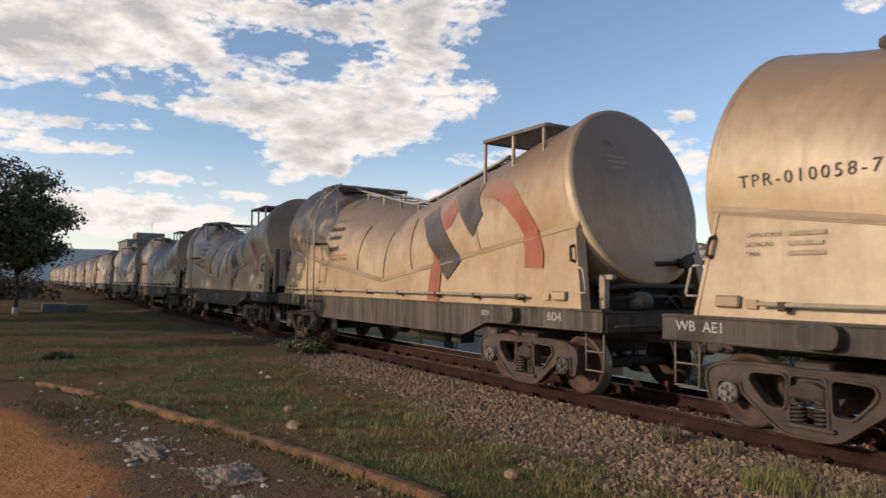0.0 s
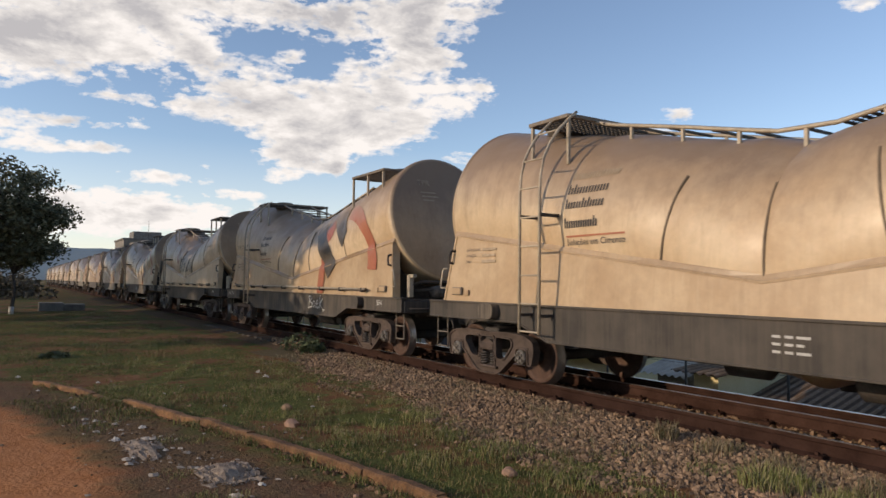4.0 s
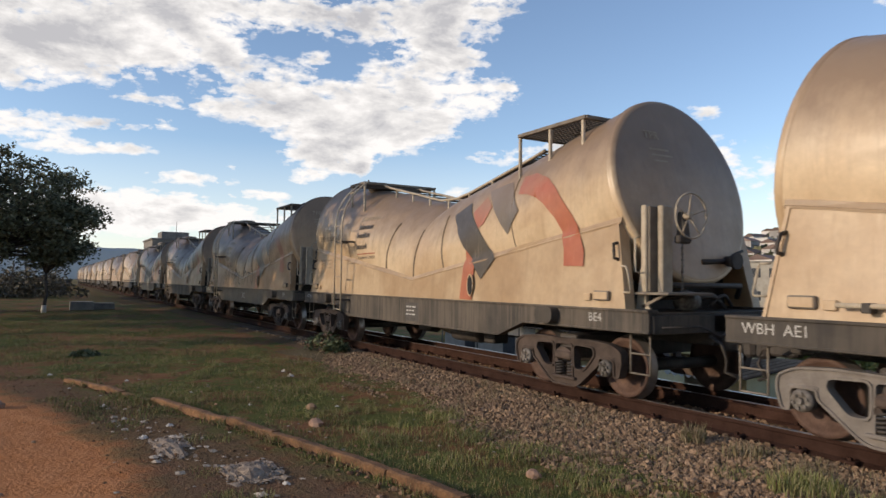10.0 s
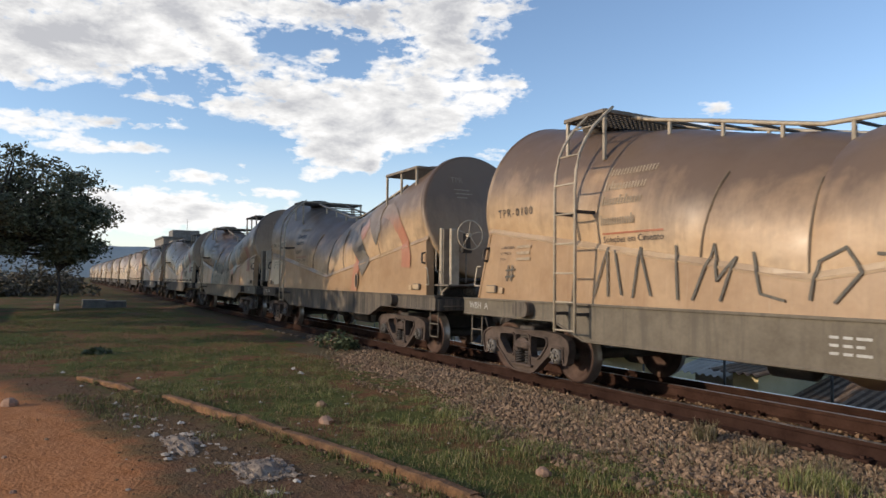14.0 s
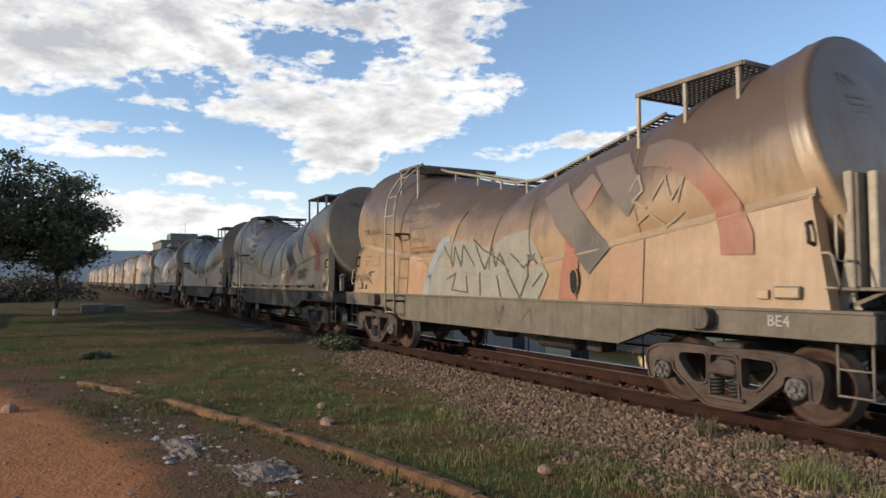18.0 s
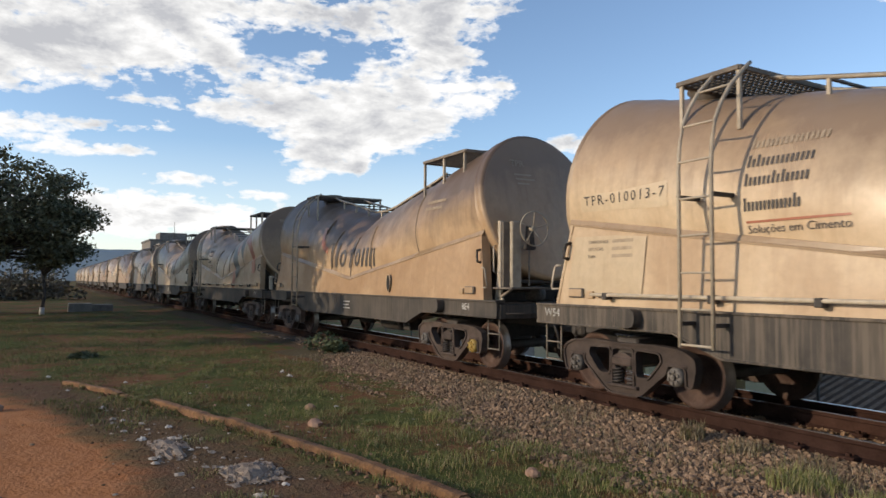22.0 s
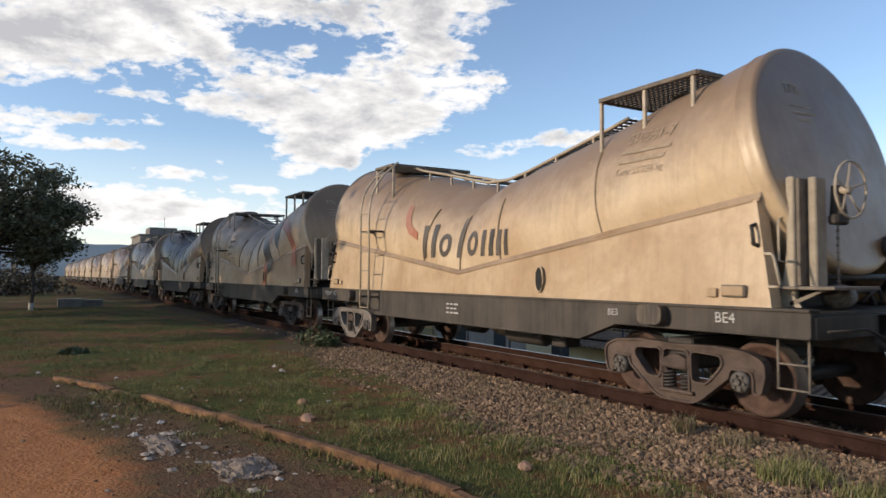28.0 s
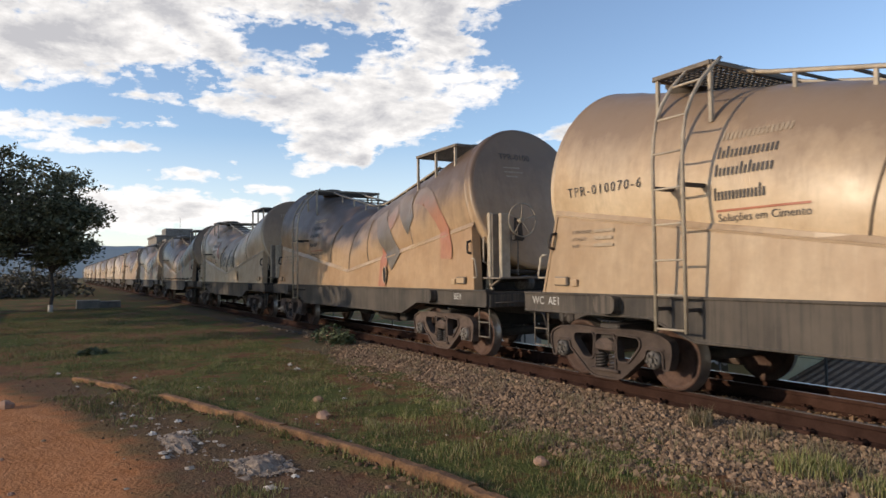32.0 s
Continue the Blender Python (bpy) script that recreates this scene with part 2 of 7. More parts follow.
def tank_paint(name, base, dust, soot, amount=0.9, reach=0.35, patchy=2.2, soft=1.25):
    """Cement-dusted cream paint: soft broad blotches, runs down the sides, dark crust that spreads from the hatches on top."""
    def build(nt, p):
        v = obj_coord(nt)
        rnd = own_random(nt)
        off = nt.nodes.new("ShaderNodeVectorMath")
        off.operation = "ADD"
        comb = nt.nodes.new("ShaderNodeCombineXYZ")
        nt.links.new(math_node(nt, "MULTIPLY", rnd, 60.0), comb.inputs[0])
        nt.links.new(math_node(nt, "MULTIPLY", rnd, 37.0), comb.inputs[2])
        nt.links.new(v, off.inputs[0])
        nt.links.new(comb.outputs[0], off.inputs[1])
        w = off.outputs[0]
        broad = noise_node(nt, w, 0.75, 4, 0.55, 0.5)
        mid = noise_node(nt, w, 2.6, 5, 0.6, 0.3)
        runs = noise_node(nt, mapped(nt, w, (6, 6, 0.35)), 1.0, 5, 0.7)
        thin = noise_node(nt, mapped(nt, w, (24, 24, 0.9)), 1.0, 3, 0.6)
        grain = noise_node(nt, w, 60, 3, 0.6)
        fine = noise_node(nt, w, 11, 6, 0.68)
        c = mix_node(nt, ramp(nt, broad, [(0.36, 0.0), (0.64, 1.0)]), base, dust)
        c = mix_node(nt, math_node(nt, "MULTIPLY", ramp(nt, runs, [(0.52, 0.0), (0.70, 1.0)]), 0.24), c, (base[0] * 0.52, base[1] * 0.46, base[2] * 0.40))
        c = mix_node(nt, math_node(nt, "MULTIPLY", ramp(nt, thin, [(0.58, 0.0), (0.72, 1.0)]), 0.12), c, (0.63, 0.535, 0.40))
        c = mix_node(nt, math_node(nt, "MULTIPLY", ramp(nt, mid, [(0.48, 0.0), (0.66, 1.0)]), 0.17), c, (base[0] * 0.6, base[1] * 0.52, base[2] * 0.45))
        c = mix_node(nt, 1.0, c, ramp(nt, fine, [(0.30, 0.92), (0.70, 1.07)]), "MULTIPLY")
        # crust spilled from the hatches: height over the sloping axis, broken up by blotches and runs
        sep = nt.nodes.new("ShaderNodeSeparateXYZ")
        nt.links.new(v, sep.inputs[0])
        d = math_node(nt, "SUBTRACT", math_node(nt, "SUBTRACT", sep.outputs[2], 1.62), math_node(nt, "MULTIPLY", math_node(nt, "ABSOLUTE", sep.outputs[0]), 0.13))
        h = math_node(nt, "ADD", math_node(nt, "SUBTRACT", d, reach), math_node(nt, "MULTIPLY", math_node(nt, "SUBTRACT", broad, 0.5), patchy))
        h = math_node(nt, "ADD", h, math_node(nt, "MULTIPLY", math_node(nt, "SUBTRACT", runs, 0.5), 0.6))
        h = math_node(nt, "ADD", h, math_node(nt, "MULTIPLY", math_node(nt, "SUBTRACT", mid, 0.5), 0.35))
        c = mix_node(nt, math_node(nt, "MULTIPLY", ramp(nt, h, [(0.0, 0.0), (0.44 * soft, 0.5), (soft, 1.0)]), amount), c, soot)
        c = mix_node(nt, 1.0, c, ramp(nt, rnd, [(0.0, (0.87, 0.83, 0.79)), (0.5, (1.0, 0.97, 0.93)), (1.0, (1.10, 1.075, 1.05))]), "MULTIPLY")
        nt.links.new(c, p.inputs["Base Color"])
        nt.links.new(ramp(nt, mid, [(0.3, 0.33), (0.7, 0.50)]), p.inputs["Roughness"])
        hh = math_node(nt, "ADD", math_node(nt, "MULTIPLY", mid, 0.5), math_node(nt, "ADD", math_node(nt, "MULTIPLY", grain, 0.04), math_node(nt, "MULTIPLY", runs, 0.15)))
        bump(nt, p, hh, 0.25, 0.02)
    return material(name, build, 0.6)


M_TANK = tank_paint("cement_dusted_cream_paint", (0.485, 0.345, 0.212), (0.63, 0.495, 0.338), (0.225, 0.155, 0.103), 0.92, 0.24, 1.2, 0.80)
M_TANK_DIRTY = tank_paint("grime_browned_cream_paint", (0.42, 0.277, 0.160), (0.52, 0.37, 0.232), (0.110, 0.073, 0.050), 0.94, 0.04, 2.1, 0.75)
# front end faces: brown dust, plus their shade mixed into the colour
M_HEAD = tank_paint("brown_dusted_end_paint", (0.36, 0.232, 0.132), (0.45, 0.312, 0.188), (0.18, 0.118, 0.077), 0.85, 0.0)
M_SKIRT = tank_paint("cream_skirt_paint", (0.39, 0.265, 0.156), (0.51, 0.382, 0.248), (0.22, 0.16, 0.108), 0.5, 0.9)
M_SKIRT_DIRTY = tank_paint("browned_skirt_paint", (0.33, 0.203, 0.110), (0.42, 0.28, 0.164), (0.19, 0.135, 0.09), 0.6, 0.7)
M_WELD = mottled("grimy_weld_bead", (0.13, 0.092, 0.060), (0.22, 0.160, 0.105), 6.0, 0.8, 0.0, 0.2, 0.004, 60, 0.1)
M_SEAM = tank_paint("grimy_seam_paint", (0.31, 0.215, 0.132), (0.42, 0.305, 0.193), (0.15, 0.12, 0.09), 0.6, 0.6)


def sill_paint(nt, p):
    """Dark sill paint with fine pale dust runs, more on some wagons than on others."""
    v, rnd = obj_coord(nt), own_random(nt)
    comb = nt.nodes.new("ShaderNodeCombineXYZ")
    nt.links.new(math_node(nt, "MULTIPLY", rnd, 70.0), comb.inputs[0])
    off = nt.nodes.new("ShaderNodeVectorMath")
    nt.links.new(v, off.inputs[0])
    nt.links.new(comb.outputs[0], off.inputs[1])
    w = off.outputs[0]
    base = noise_node(nt, w, 1.6, 5, 0.6)
    runs = noise_node(nt, mapped(nt, w, (20, 20, 0.5)), 1.0, 4, 0.7)
    wide = noise_node(nt, mapped(nt, w, (3.0, 3.0, 0.6)), 1.0, 4, 0.6)
    c = mix_node(nt, ramp(nt, base, [(0.36, 0.0), (0.64, 1.0)]), (0.028, 0.023, 0.019), (0.066, 0.053, 0.042))
    amount = math_node(nt, "MULTIPLY", ramp(nt, math_node(nt, "ADD", math_node(nt, "MULTIPLY", runs, 0.72), math_node(nt, "MULTIPLY", wide, 0.28)), [(0.475, 0.0), (0.54, 1.0)]), ramp(nt, rnd, [(0.1, 0.08), (0.55, 0.26), (0.95, 0.5)]))
    c = mix_node(nt, math_node(nt, "MULTIPLY", ramp(nt, wide, [(0.42, 0.0), (0.66, 1.0)]), ramp(nt, rnd, [(0.2, 0.2), (0.8, 0.85)])), c, (0.102, 0.079, 0.058))
    c = mix_node(nt, amount, c, (0.185, 0.143, 0.104))
    nt.links.new(c, p.inputs["Base Color"])
    bump(nt, p, base, 0.25, 0.01)


M_SILL = material("dusty_dark_sill", sill_paint, 0.75)
M_STEEL = mottled("grimy_black_steel", (0.035, 0.03, 0.027), (0.075, 0.06, 0.05), 5.0, 0.7, 0.2, 0.3, 0.01, 40, 0.2)
M_CAST = mottled("rusty_cast_steel", (0.042, 0.027, 0.020), (0.105, 0.072, 0.055), 4.0, 0.85, 0.1, 0.4, 0.01, 50, 0.35)
M_WHEEL = mottled("rust_brown_wheel", (0.060, 0.030, 0.021), (0.120, 0.068, 0.048), 5.0, 0.75, 0.2, 0.3, 0.008, 40, 0.2)
M_TREAD = mottled("worn_wheel_tread", (0.22, 0.19, 0.17), (0.32, 0.29, 0.26), 9.0, 0.4, 0.8, 0.1, 0.004, 60, 0.1)
M_CAP = mottled("dusty_bearing_cap", (0.07, 0.056, 0.045), (0.20, 0.175, 0.15), 22.0, 0.7, 0.1, 0.3, 0.006, 60, 0.4)
M_PALE = mottled("cream_painted_steel", (0.33, 0.27, 0.20), (0.47, 0.39, 0.29), 8.0, 0.75, 0.0, 0.3, 0.006, 60, 0.2)
M_FRAME = mottled("brown_grimed_frame_steel", (0.13, 0.105, 0.082), (0.22, 0.18, 0.14), 8.0, 0.8, 0.0, 0.3, 0.006, 60, 0.2)
M_GRATE = mottled("rusty_grating", (0.07, 0.06, 0.05), (0.14, 0.115, 0.09), 9.0, 0.8, 0.1, 0.3, 0.006, 60, 0.2)
M_RAIL = mottled("rail_rust", (0.030, 0.0145, 0.0105), (0.060, 0.031, 0.023), 4.0, 0.95, 0.0, 0.4, 0.01, 40, 0.15, coord="world", spec=0.1)
M_RAILWORN = mottled("dull_worn_rail_head", (0.13, 0.095, 0.078), (0.20, 0.16, 0.14), 5.0, 0.5, 0.5, 0.2, 0.004, 60, 0.0, coord="world")
M_RAILTOP = mottled("polished_rail_head", (0.42, 0.40, 0.375), (0.54, 0.515, 0.49), 3.0, 0.30, 1.0, 0.05, 0.002, 60, 0.0)
M_RED = tank_paint("dust_veiled_red_paint", (0.35, 0.098, 0.052), (0.41, 0.165, 0.095), (0.29, 0.205, 0.14), 0.96, 0.50, 0.9, 0.75)
M_RED_DUSTY = tank_paint("dust_buried_red_paint", (0.36, 0.13, 0.08), (0.42, 0.21, 0.13), (0.20, 0.15, 0.112), 0.97, 0.18, 0.8, 0.6)
M_GREY_DUSTY = tank_paint("dust_buried_grey_paint", (0.12, 0.105, 0.088), (0.19, 0.16, 0.13), (0.20, 0.15, 0.112), 0.97, 0.18, 0.8, 0.6)
M_GREY = tank_paint("dust_veiled_dark_grey_paint", (0.058, 0.048, 0.040), (0.105, 0.087, 0.069), (0.26, 0.19, 0.135), 0.95, 0.62, 0.9, 0.8)
M_INK = mottled("black_stencil_paint", (0.035, 0.03, 0.03), (0.10, 0.085, 0.07), 20.0, 0.7, 0.0, 0.2, 0.004, 60, 0.1)
M_FADED = mottled("washed_out_lettering", (0.28, 0.21, 0.14), (0.40, 0.31, 0.215), 14.0, 0.8, 0.0, 0.2, 0.004, 60, 0.1)
M_WHITE = mottled("white_stencil_paint", (0.38, 0.36, 0.325), (0.52, 0.50, 0.465), 20.0, 0.7, 0.0, 0.2, 0.004, 60, 0.1)
M_DARK = mottled("black_hole", (0.012, 0.011, 0.010), (0.02, 0.018, 0.016), 8.0, 0.9, 0.0, 0.2, 0.01, 40, 0.0)


# ======== mesh helpers ========
class Shape:
    """Vertices and faces gathered for one mesh."""
    def __init__(self):
        self.v, self.f, self.s, self.m = [], [], [], []

    def add(self, verts, faces, smooth=False, mat=0):
        n = len(self.v)
        self.v.extend(tuple(p) for p in verts)
        self.f.extend(tuple(n + i for i in f) for f in faces)
        self.s.extend([smooth] * len(faces))
        self.m.extend([mat] * len(faces))
        return self

    def box(self, x0, y0, z0, x1, y1, z1, bev=0.0, mat=0):
        if x1 < x0: x0, x1 = x1, x0
        if y1 < y0: y0, y1 = y1, y0
        if z1 < z0: z0, z1 = z1, z0
        if bev <= 0:
            v = [(x, y, z) for z in (z0, z1) for y in (y0, y1) for x in (x0, x1)]
            return self.add(v, [(0, 2, 3, 1), (4, 5, 7, 6), (0, 1, 5, 4), (2, 6, 7, 3), (0, 4, 6, 2), (1, 3, 7, 5)], False, mat)
        b = min(bev, (x1 - x0) / 2.1, (y1 - y0) / 2.1, (z1 - z0) / 2.1)
        def ring(z, i):
            a0, a1, c0, c1 = x0 + i, x1 - i, y0 + i, y1 - i
            return [(a0 + b, c0, z), (a1 - b, c0, z), (a1, c0 + b, z), (a1, c1 - b, z), (a1 - b, c1, z), (a0 + b, c1, z), (a0, c1 - b, z), (a0, c0 + b, z)]
        v = ring(z0, b * 0.7) + ring(z0 + b, 0) + ring(z1 - b, 0) + ring(z1, b * 0.7)
        f = [tuple(range(7, -1, -1)), tuple(range(24, 32))]
        for k in range(3):
            for i in range(8):
                j = (i + 1) % 8
                f.append((k * 8 + i, k * 8 + j, k * 8 + 8 + j, k * 8 + 8 + i))
        return self.add(v, f, False, mat)

    def prism(self, poly, y0, y1, axis="y", mat=0):
        """A polygon in the other two axes, drawn out between y0 and y1 along the axis."""
        area = sum(a[0] * b[1] - b[0] * a[1] for a, b in zip(poly, poly[1:] + poly[:1]))
        if area < 0:
            poly = poly[::-1]
        def put(p, d):
            return (p[0], d, p[1]) if axis == "y" else (d, p[0], p[1]) if axis == "x" else (p[0], p[1], d)
        n = len(poly)
        v = [put(p, y0) for p in poly] + [put(p, y1) for p in poly]
        f = [tuple(range(n)), tuple(range(2 * n - 1, n - 1, -1))]
        for i in range(n):
            j = (i + 1) % n
            f.append((i, n + i, n + j, j))
        if axis != "y":
            f = [g[::-1] for g in f]
        return self.add(v, f, False, mat)

    def lathe(self, prof, origin, axis="y", seg=24, smooth=True, mat=0, closed=True):
        """prof: (radius, along) pairs turned round the axis."""
        v, f = [], []
        for r, a in prof:
            for i in range(seg):
                t = 2 * math.pi * i / seg
                c, s = r * math.cos(t), r * math.sin(t)
                p = (c, a, s) if axis == "y" else (a, c, s) if axis == "x" else (c, s, a)
                v.append((p[0] + origin[0], p[1] + origin[1], p[2] + origin[2]))
        for k in range(len(prof) - 1):
            for i in range(seg):
                j = (i + 1) % seg
                q = (k * seg + i, k * seg + j, k * seg + seg + j, k * seg + seg + i)
                f.append(q if axis == "y" else q[::-1])
        if closed:
            e = tuple(range(seg))
            g = tuple((len(prof) - 1) * seg + i for i in range(seg))
            f.append(e[::-1] if axis == "y" else e)
            f.append(g if axis == "y" else g[::-1])
        self.add(v, f, smooth, mat)
        if closed:
            self.s[-1] = self.s[-2] = False
        return self

    def tube(self, pts, r, seg=8, mat=0, taper=None):
        """A round bar along a line of points."""
        pts = [Vector(p) for p in pts]
        v, f = [], []
        for i, p in enumerate(pts):
            d = (pts[min(i + 1, len(pts) - 1)] - pts[max(i - 1, 0)]).normalized()
            up = Vector((0, 0, 1)) if abs(d.z) < 0.95 else Vector((1, 0, 0))
            a = d.cross(up).normalized()
            b = a.cross(d)
            rr = r if taper is None else r + (taper - r) * i / max(1, len(pts) - 1)
            for k in range(seg):
                t = 2 * math.pi * k / seg
                v.append(p + a * math.cos(t) * rr + b * math.sin(t) * rr)
        for i in range(len(pts) - 1):
            for k in range(seg):
                j = (k + 1) % seg
                f.append((i * seg + k, i * seg + j, i * seg + seg + j, i * seg + seg + k))
        f.append(tuple(range(seg))[::-1])
        f.append(tuple((len(pts) - 1) * seg + k for k in range(seg)))
        return self.add(v, f, True, mat)

    def mesh(self, name, *mats):
        me = bpy.data.meshes.new(name)
        me.from_pydata(self.v, [], self.f)
        for m in mats:
            me.materials.append(m)
        me.polygons.foreach_set("use_smooth", self.s)
        if len(mats) > 1:
            me.polygons.foreach_set("material_index", self.m)
        me.update()
        return me


def part(name, shape, mats, parent, label="", at=None):
    """One mesh object under a thing or a part."""
    if isinstance(shape, bpy.types.Mesh):
        me = shape
    else:
        me = shape.mesh(name, *(mats if isinstance(mats, tuple) else (mats,)))
    ob = new(name, me)
    ob.parent = parent
    if at is not None:
        ob.matrix_basis = at
    if label:
        ob["label"] = label
    return ob


def thing(name, shape, mats, label, category, group="", kind="", at=None):
    me = shape.mesh(name, *(mats if isinstance(mats, tuple) else (mats,))) if shape is not None else None
    ob = new(name, me)
    if at is not None:
        ob.matrix_basis = at
    return tagged(ob, label, category, group, kind)

# ======== the tank wagon ========
TILT = radians(11.1)
RAD, AX_Z, AX_L = 1.285, 1.62, 5.285         # tank radius, height of its axis at mid-length, length of each half
FLAT, LEAN = 0.94, 0.06                     # width over height of its section, lean of the end plates
SIDE = 1.285                                # half width over the side sills
SEAM_Z0, SEAM_Z1 = 1.43, 2.15               # where shell and skirt meet: mid-length, ends
WHEEL_R = 0.38
BOGIE_X, AXLE = 4.35, 0.785


def half_length(side):
    """The rear half of the tank is a little longer than the front half."""
    return AX_L if side > 0 else AX_L + 0.13


def lean(side):
    return LEAN if side > 0 else 0.0


def tank_point(side, s, phi, r):
    """A point on one half (side +1 or -1) of the bent tank: s along the axis, phi from the crown."""
    x = s * math.cos(TILT) - r * math.cos(phi) * math.sin(TILT)
    z = AX_Z + s * math.sin(TILT) + r * math.cos(phi) * math.cos(TILT)
    return (side * x, r * math.sin(phi) * FLAT, z)


def dent(x, phi, seed):
    p = Vector((x * 0.7 + seed * 7.3, math.cos(phi) * 1.6, math.sin(phi) * 1.6))
    d = 0.042 * noise.noise(p) + 0.014 * noise.noise(p * 2.7)
    # plates bulge a little between their ring welds
    for w in (0.0, 1.2, 3.1):
        d -= 0.024 * math.exp(-((abs(x) - w) / 0.13) ** 2)
    d -= 0.045 * math.exp(-(x / 0.50) ** 2) * (0.5 + 0.5 * math.cos(phi * 2))
    return d


def shell_mesh(seed):
    sh = Shape()
    seg = 56
    for side in (1, -1):
        st = [i / 40 for i in range(41)]
        rings = []
        for u in st:
            ring = []
            for k in range(seg):
                phi = 2 * math.pi * k / seg
                s0 = RAD * math.cos(phi) * math.tan(TILT)
                s = s0 + (half_length(side) - 0.02 - lean(side) * RAD * math.cos(phi) - s0) * u
                fade = 1.0 if u < 0.92 else 0.2
                p = tank_point(side, s, phi, RAD - 0.012 + dent(side * s, phi, seed) * fade)
                if p[2] < seam_z(p[0]) - 0.02 and abs(p[1]) > SIDE - 0.115:
                    p = (p[0], math.copysign(SIDE - 0.115, p[1]), p[2])     # tucked in behind the skirt
                ring.append(p)
            rings.append(ring)
        v = [p for r in rings for p in r]
        f = []
        for i in range(len(rings) - 1):
            for k in range(seg):
                j = (k + 1) % seg
                q = (i * seg + k, i * seg + j, i * seg + seg + j, i * seg + seg + k)
                f.append(q if side > 0 else q[::-1])
        sh.add(v, f, True)
    return sh


def head_mesh(side, flange=0.03):
    """The tank's end: a weld bead; in front a straight flange, a tight corner and an almost flat face, at the rear one wide soft corner."""
    sh = Shape()
    seg = 64
    hl = half_length(side)
    prof = [(RAD - 0.03, -0.045), (RAD - 0.004, -0.035), (RAD + 0.005, -0.022), (RAD - 0.004, -0.010)]
    if side < 0:
        prof = [(RAD - 0.03, -0.045), (RAD - 0.008, -0.03)]
        flange, deep, wide = 0.0, 0.16, 0.34
    else:
        deep, wide = 0.055, 0.10
        prof += [(RAD - 0.004, flange * 0.5)]
    prof += [(RAD - 0.005 - wide * (1 - math.cos(a)), flange + deep * math.sin(a)) for a in [radians(9 * i) for i in range(1, 11)]]
    d = flange + deep
    band = len(prof) - 4
    prof += [(RAD - 0.45, d + 0.014), (RAD - 0.75, d + 0.030), (RAD - 1.1, d + 0.038)]
    v = []
    for r, ds in prof:
        for k in range(seg):
            phi = 2 * math.pi * k / seg
            v.append(tank_point(side, hl + ds - lean(side) * r * math.cos(phi), phi, r))
    for i in range(len(prof) - 1):
        f = []
        for k in range(seg):
            j = (k + 1) % seg
            q = (i * seg + k, i * seg + j, i * seg + seg + j, i * seg + seg + k)
            f.append(q if side > 0 else q[::-1])
        sh.f += f
        sh.s += [True] * seg
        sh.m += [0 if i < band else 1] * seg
    sh.v = [tuple(p) for p in v]
    sh.f.append(tuple((len(prof) - 1) * seg + k for k in range(seg))[::(1 if side > 0 else -1)])
    sh.s.append(True)
    sh.m.append(1)
    return sh


def seam_z(x):
    return SEAM_Z0 + (SEAM_Z1 - SEAM_Z0) * abs(x) / 5.3


def skin_y(x, z):
    """How far the near side's skin stands from the middle at a place of the side view."""
    a = abs(x)
    d = -a * math.sin(TILT) + (z - AX_Z) * math.cos(TILT)
    phi = -math.acos(max(-1.0, min(1.0, d / RAD)))
    s = a * math.cos(TILT) + (z - AX_Z) * math.sin(TILT)
    r = RAD - 0.012 + dent(math.copysign(s, x), phi, 0) * (1.0 if s < 0.9 * half_length(x) else 0.2)
    y = FLAT * math.sqrt(max(r * r - d * d, 0.0004))
    if z < seam_z(x) + 0.075:
        k = max(0.0, (z - seam_z(x)) / 0.075)
        y = (skirt_y(x, z) + 0.005) * (1 - k) + (y + 0.012) * k
    return y


def skirt_y(x, z):
    """The skirt's face: upright at the sill, leaning in to meet the tank at the seam."""
    zs = seam_z(x)
    a = abs(x)
    d = -a * math.sin(TILT) + (zs + 0.05 - AX_Z) * math.cos(TILT)
    top = min(SIDE - 0.045, FLAT * math.sqrt(max(RAD * RAD - d * d, 0.01)) + 0.030)
    k = max(0.0, min(1.0, (z - 1.115) / max(0.1, zs - 1.115)))
    return (SIDE - 0.033) * (1 - k) + top * k


def decal(name, polys, mat, parent, lift=0.012, step=0.11, label="", mapper=None):
    """Paint as a thin skin: polygons of the side view (x, z), cut fine and laid on the near side."""
    bm = bmesh.new()
    for poly in polys:
        vs = [bm.verts.new((p[0], 0, p[1])) for p in poly]
        bm.faces.new(vs)
    bmesh.ops.remove_doubles(bm, verts=bm.verts[:], dist=0.0005)
    bmesh.ops.triangulate(bm, faces=bm.faces[:])
    lo = [min(v.co[i] for v in bm.verts) for i in (0, 2)]
    hi = [max(v.co[i] for v in bm.verts) for i in (0, 2)]
    for i, no in ((0, (1, 0, 0)), (2, (0, 0, 1))):
        n = int((hi[0 if i == 0 else 1] - lo[0 if i == 0 else 1]) / step)
        for k in range(1, n + 1):
            c = [0, 0, 0]
            c[i] = lo[0 if i == 0 else 1] + k * step
            bmesh.ops.bisect_plane(bm, geom=bm.verts[:] + bm.edges[:] + bm.faces[:], plane_co=c, plane_no=no)
    for v in bm.verts:
        if mapper:
            v.co = mapper(v.co.x, v.co.z)
        else:
            y = skin_y(v.co.x, v.co.z) + lift * 0.9
            v.co.y = -y
    me = bpy.data.meshes.new(name)
    bm.to_mesh(me)
    bm.free()
    me.materials.append(mat)
    me.polygons.foreach_set("use_smooth", [True] * len(me.polygons))
    ob = new(name, me)
    ob.parent = parent
    if label:
        ob["label"] = label
    return ob


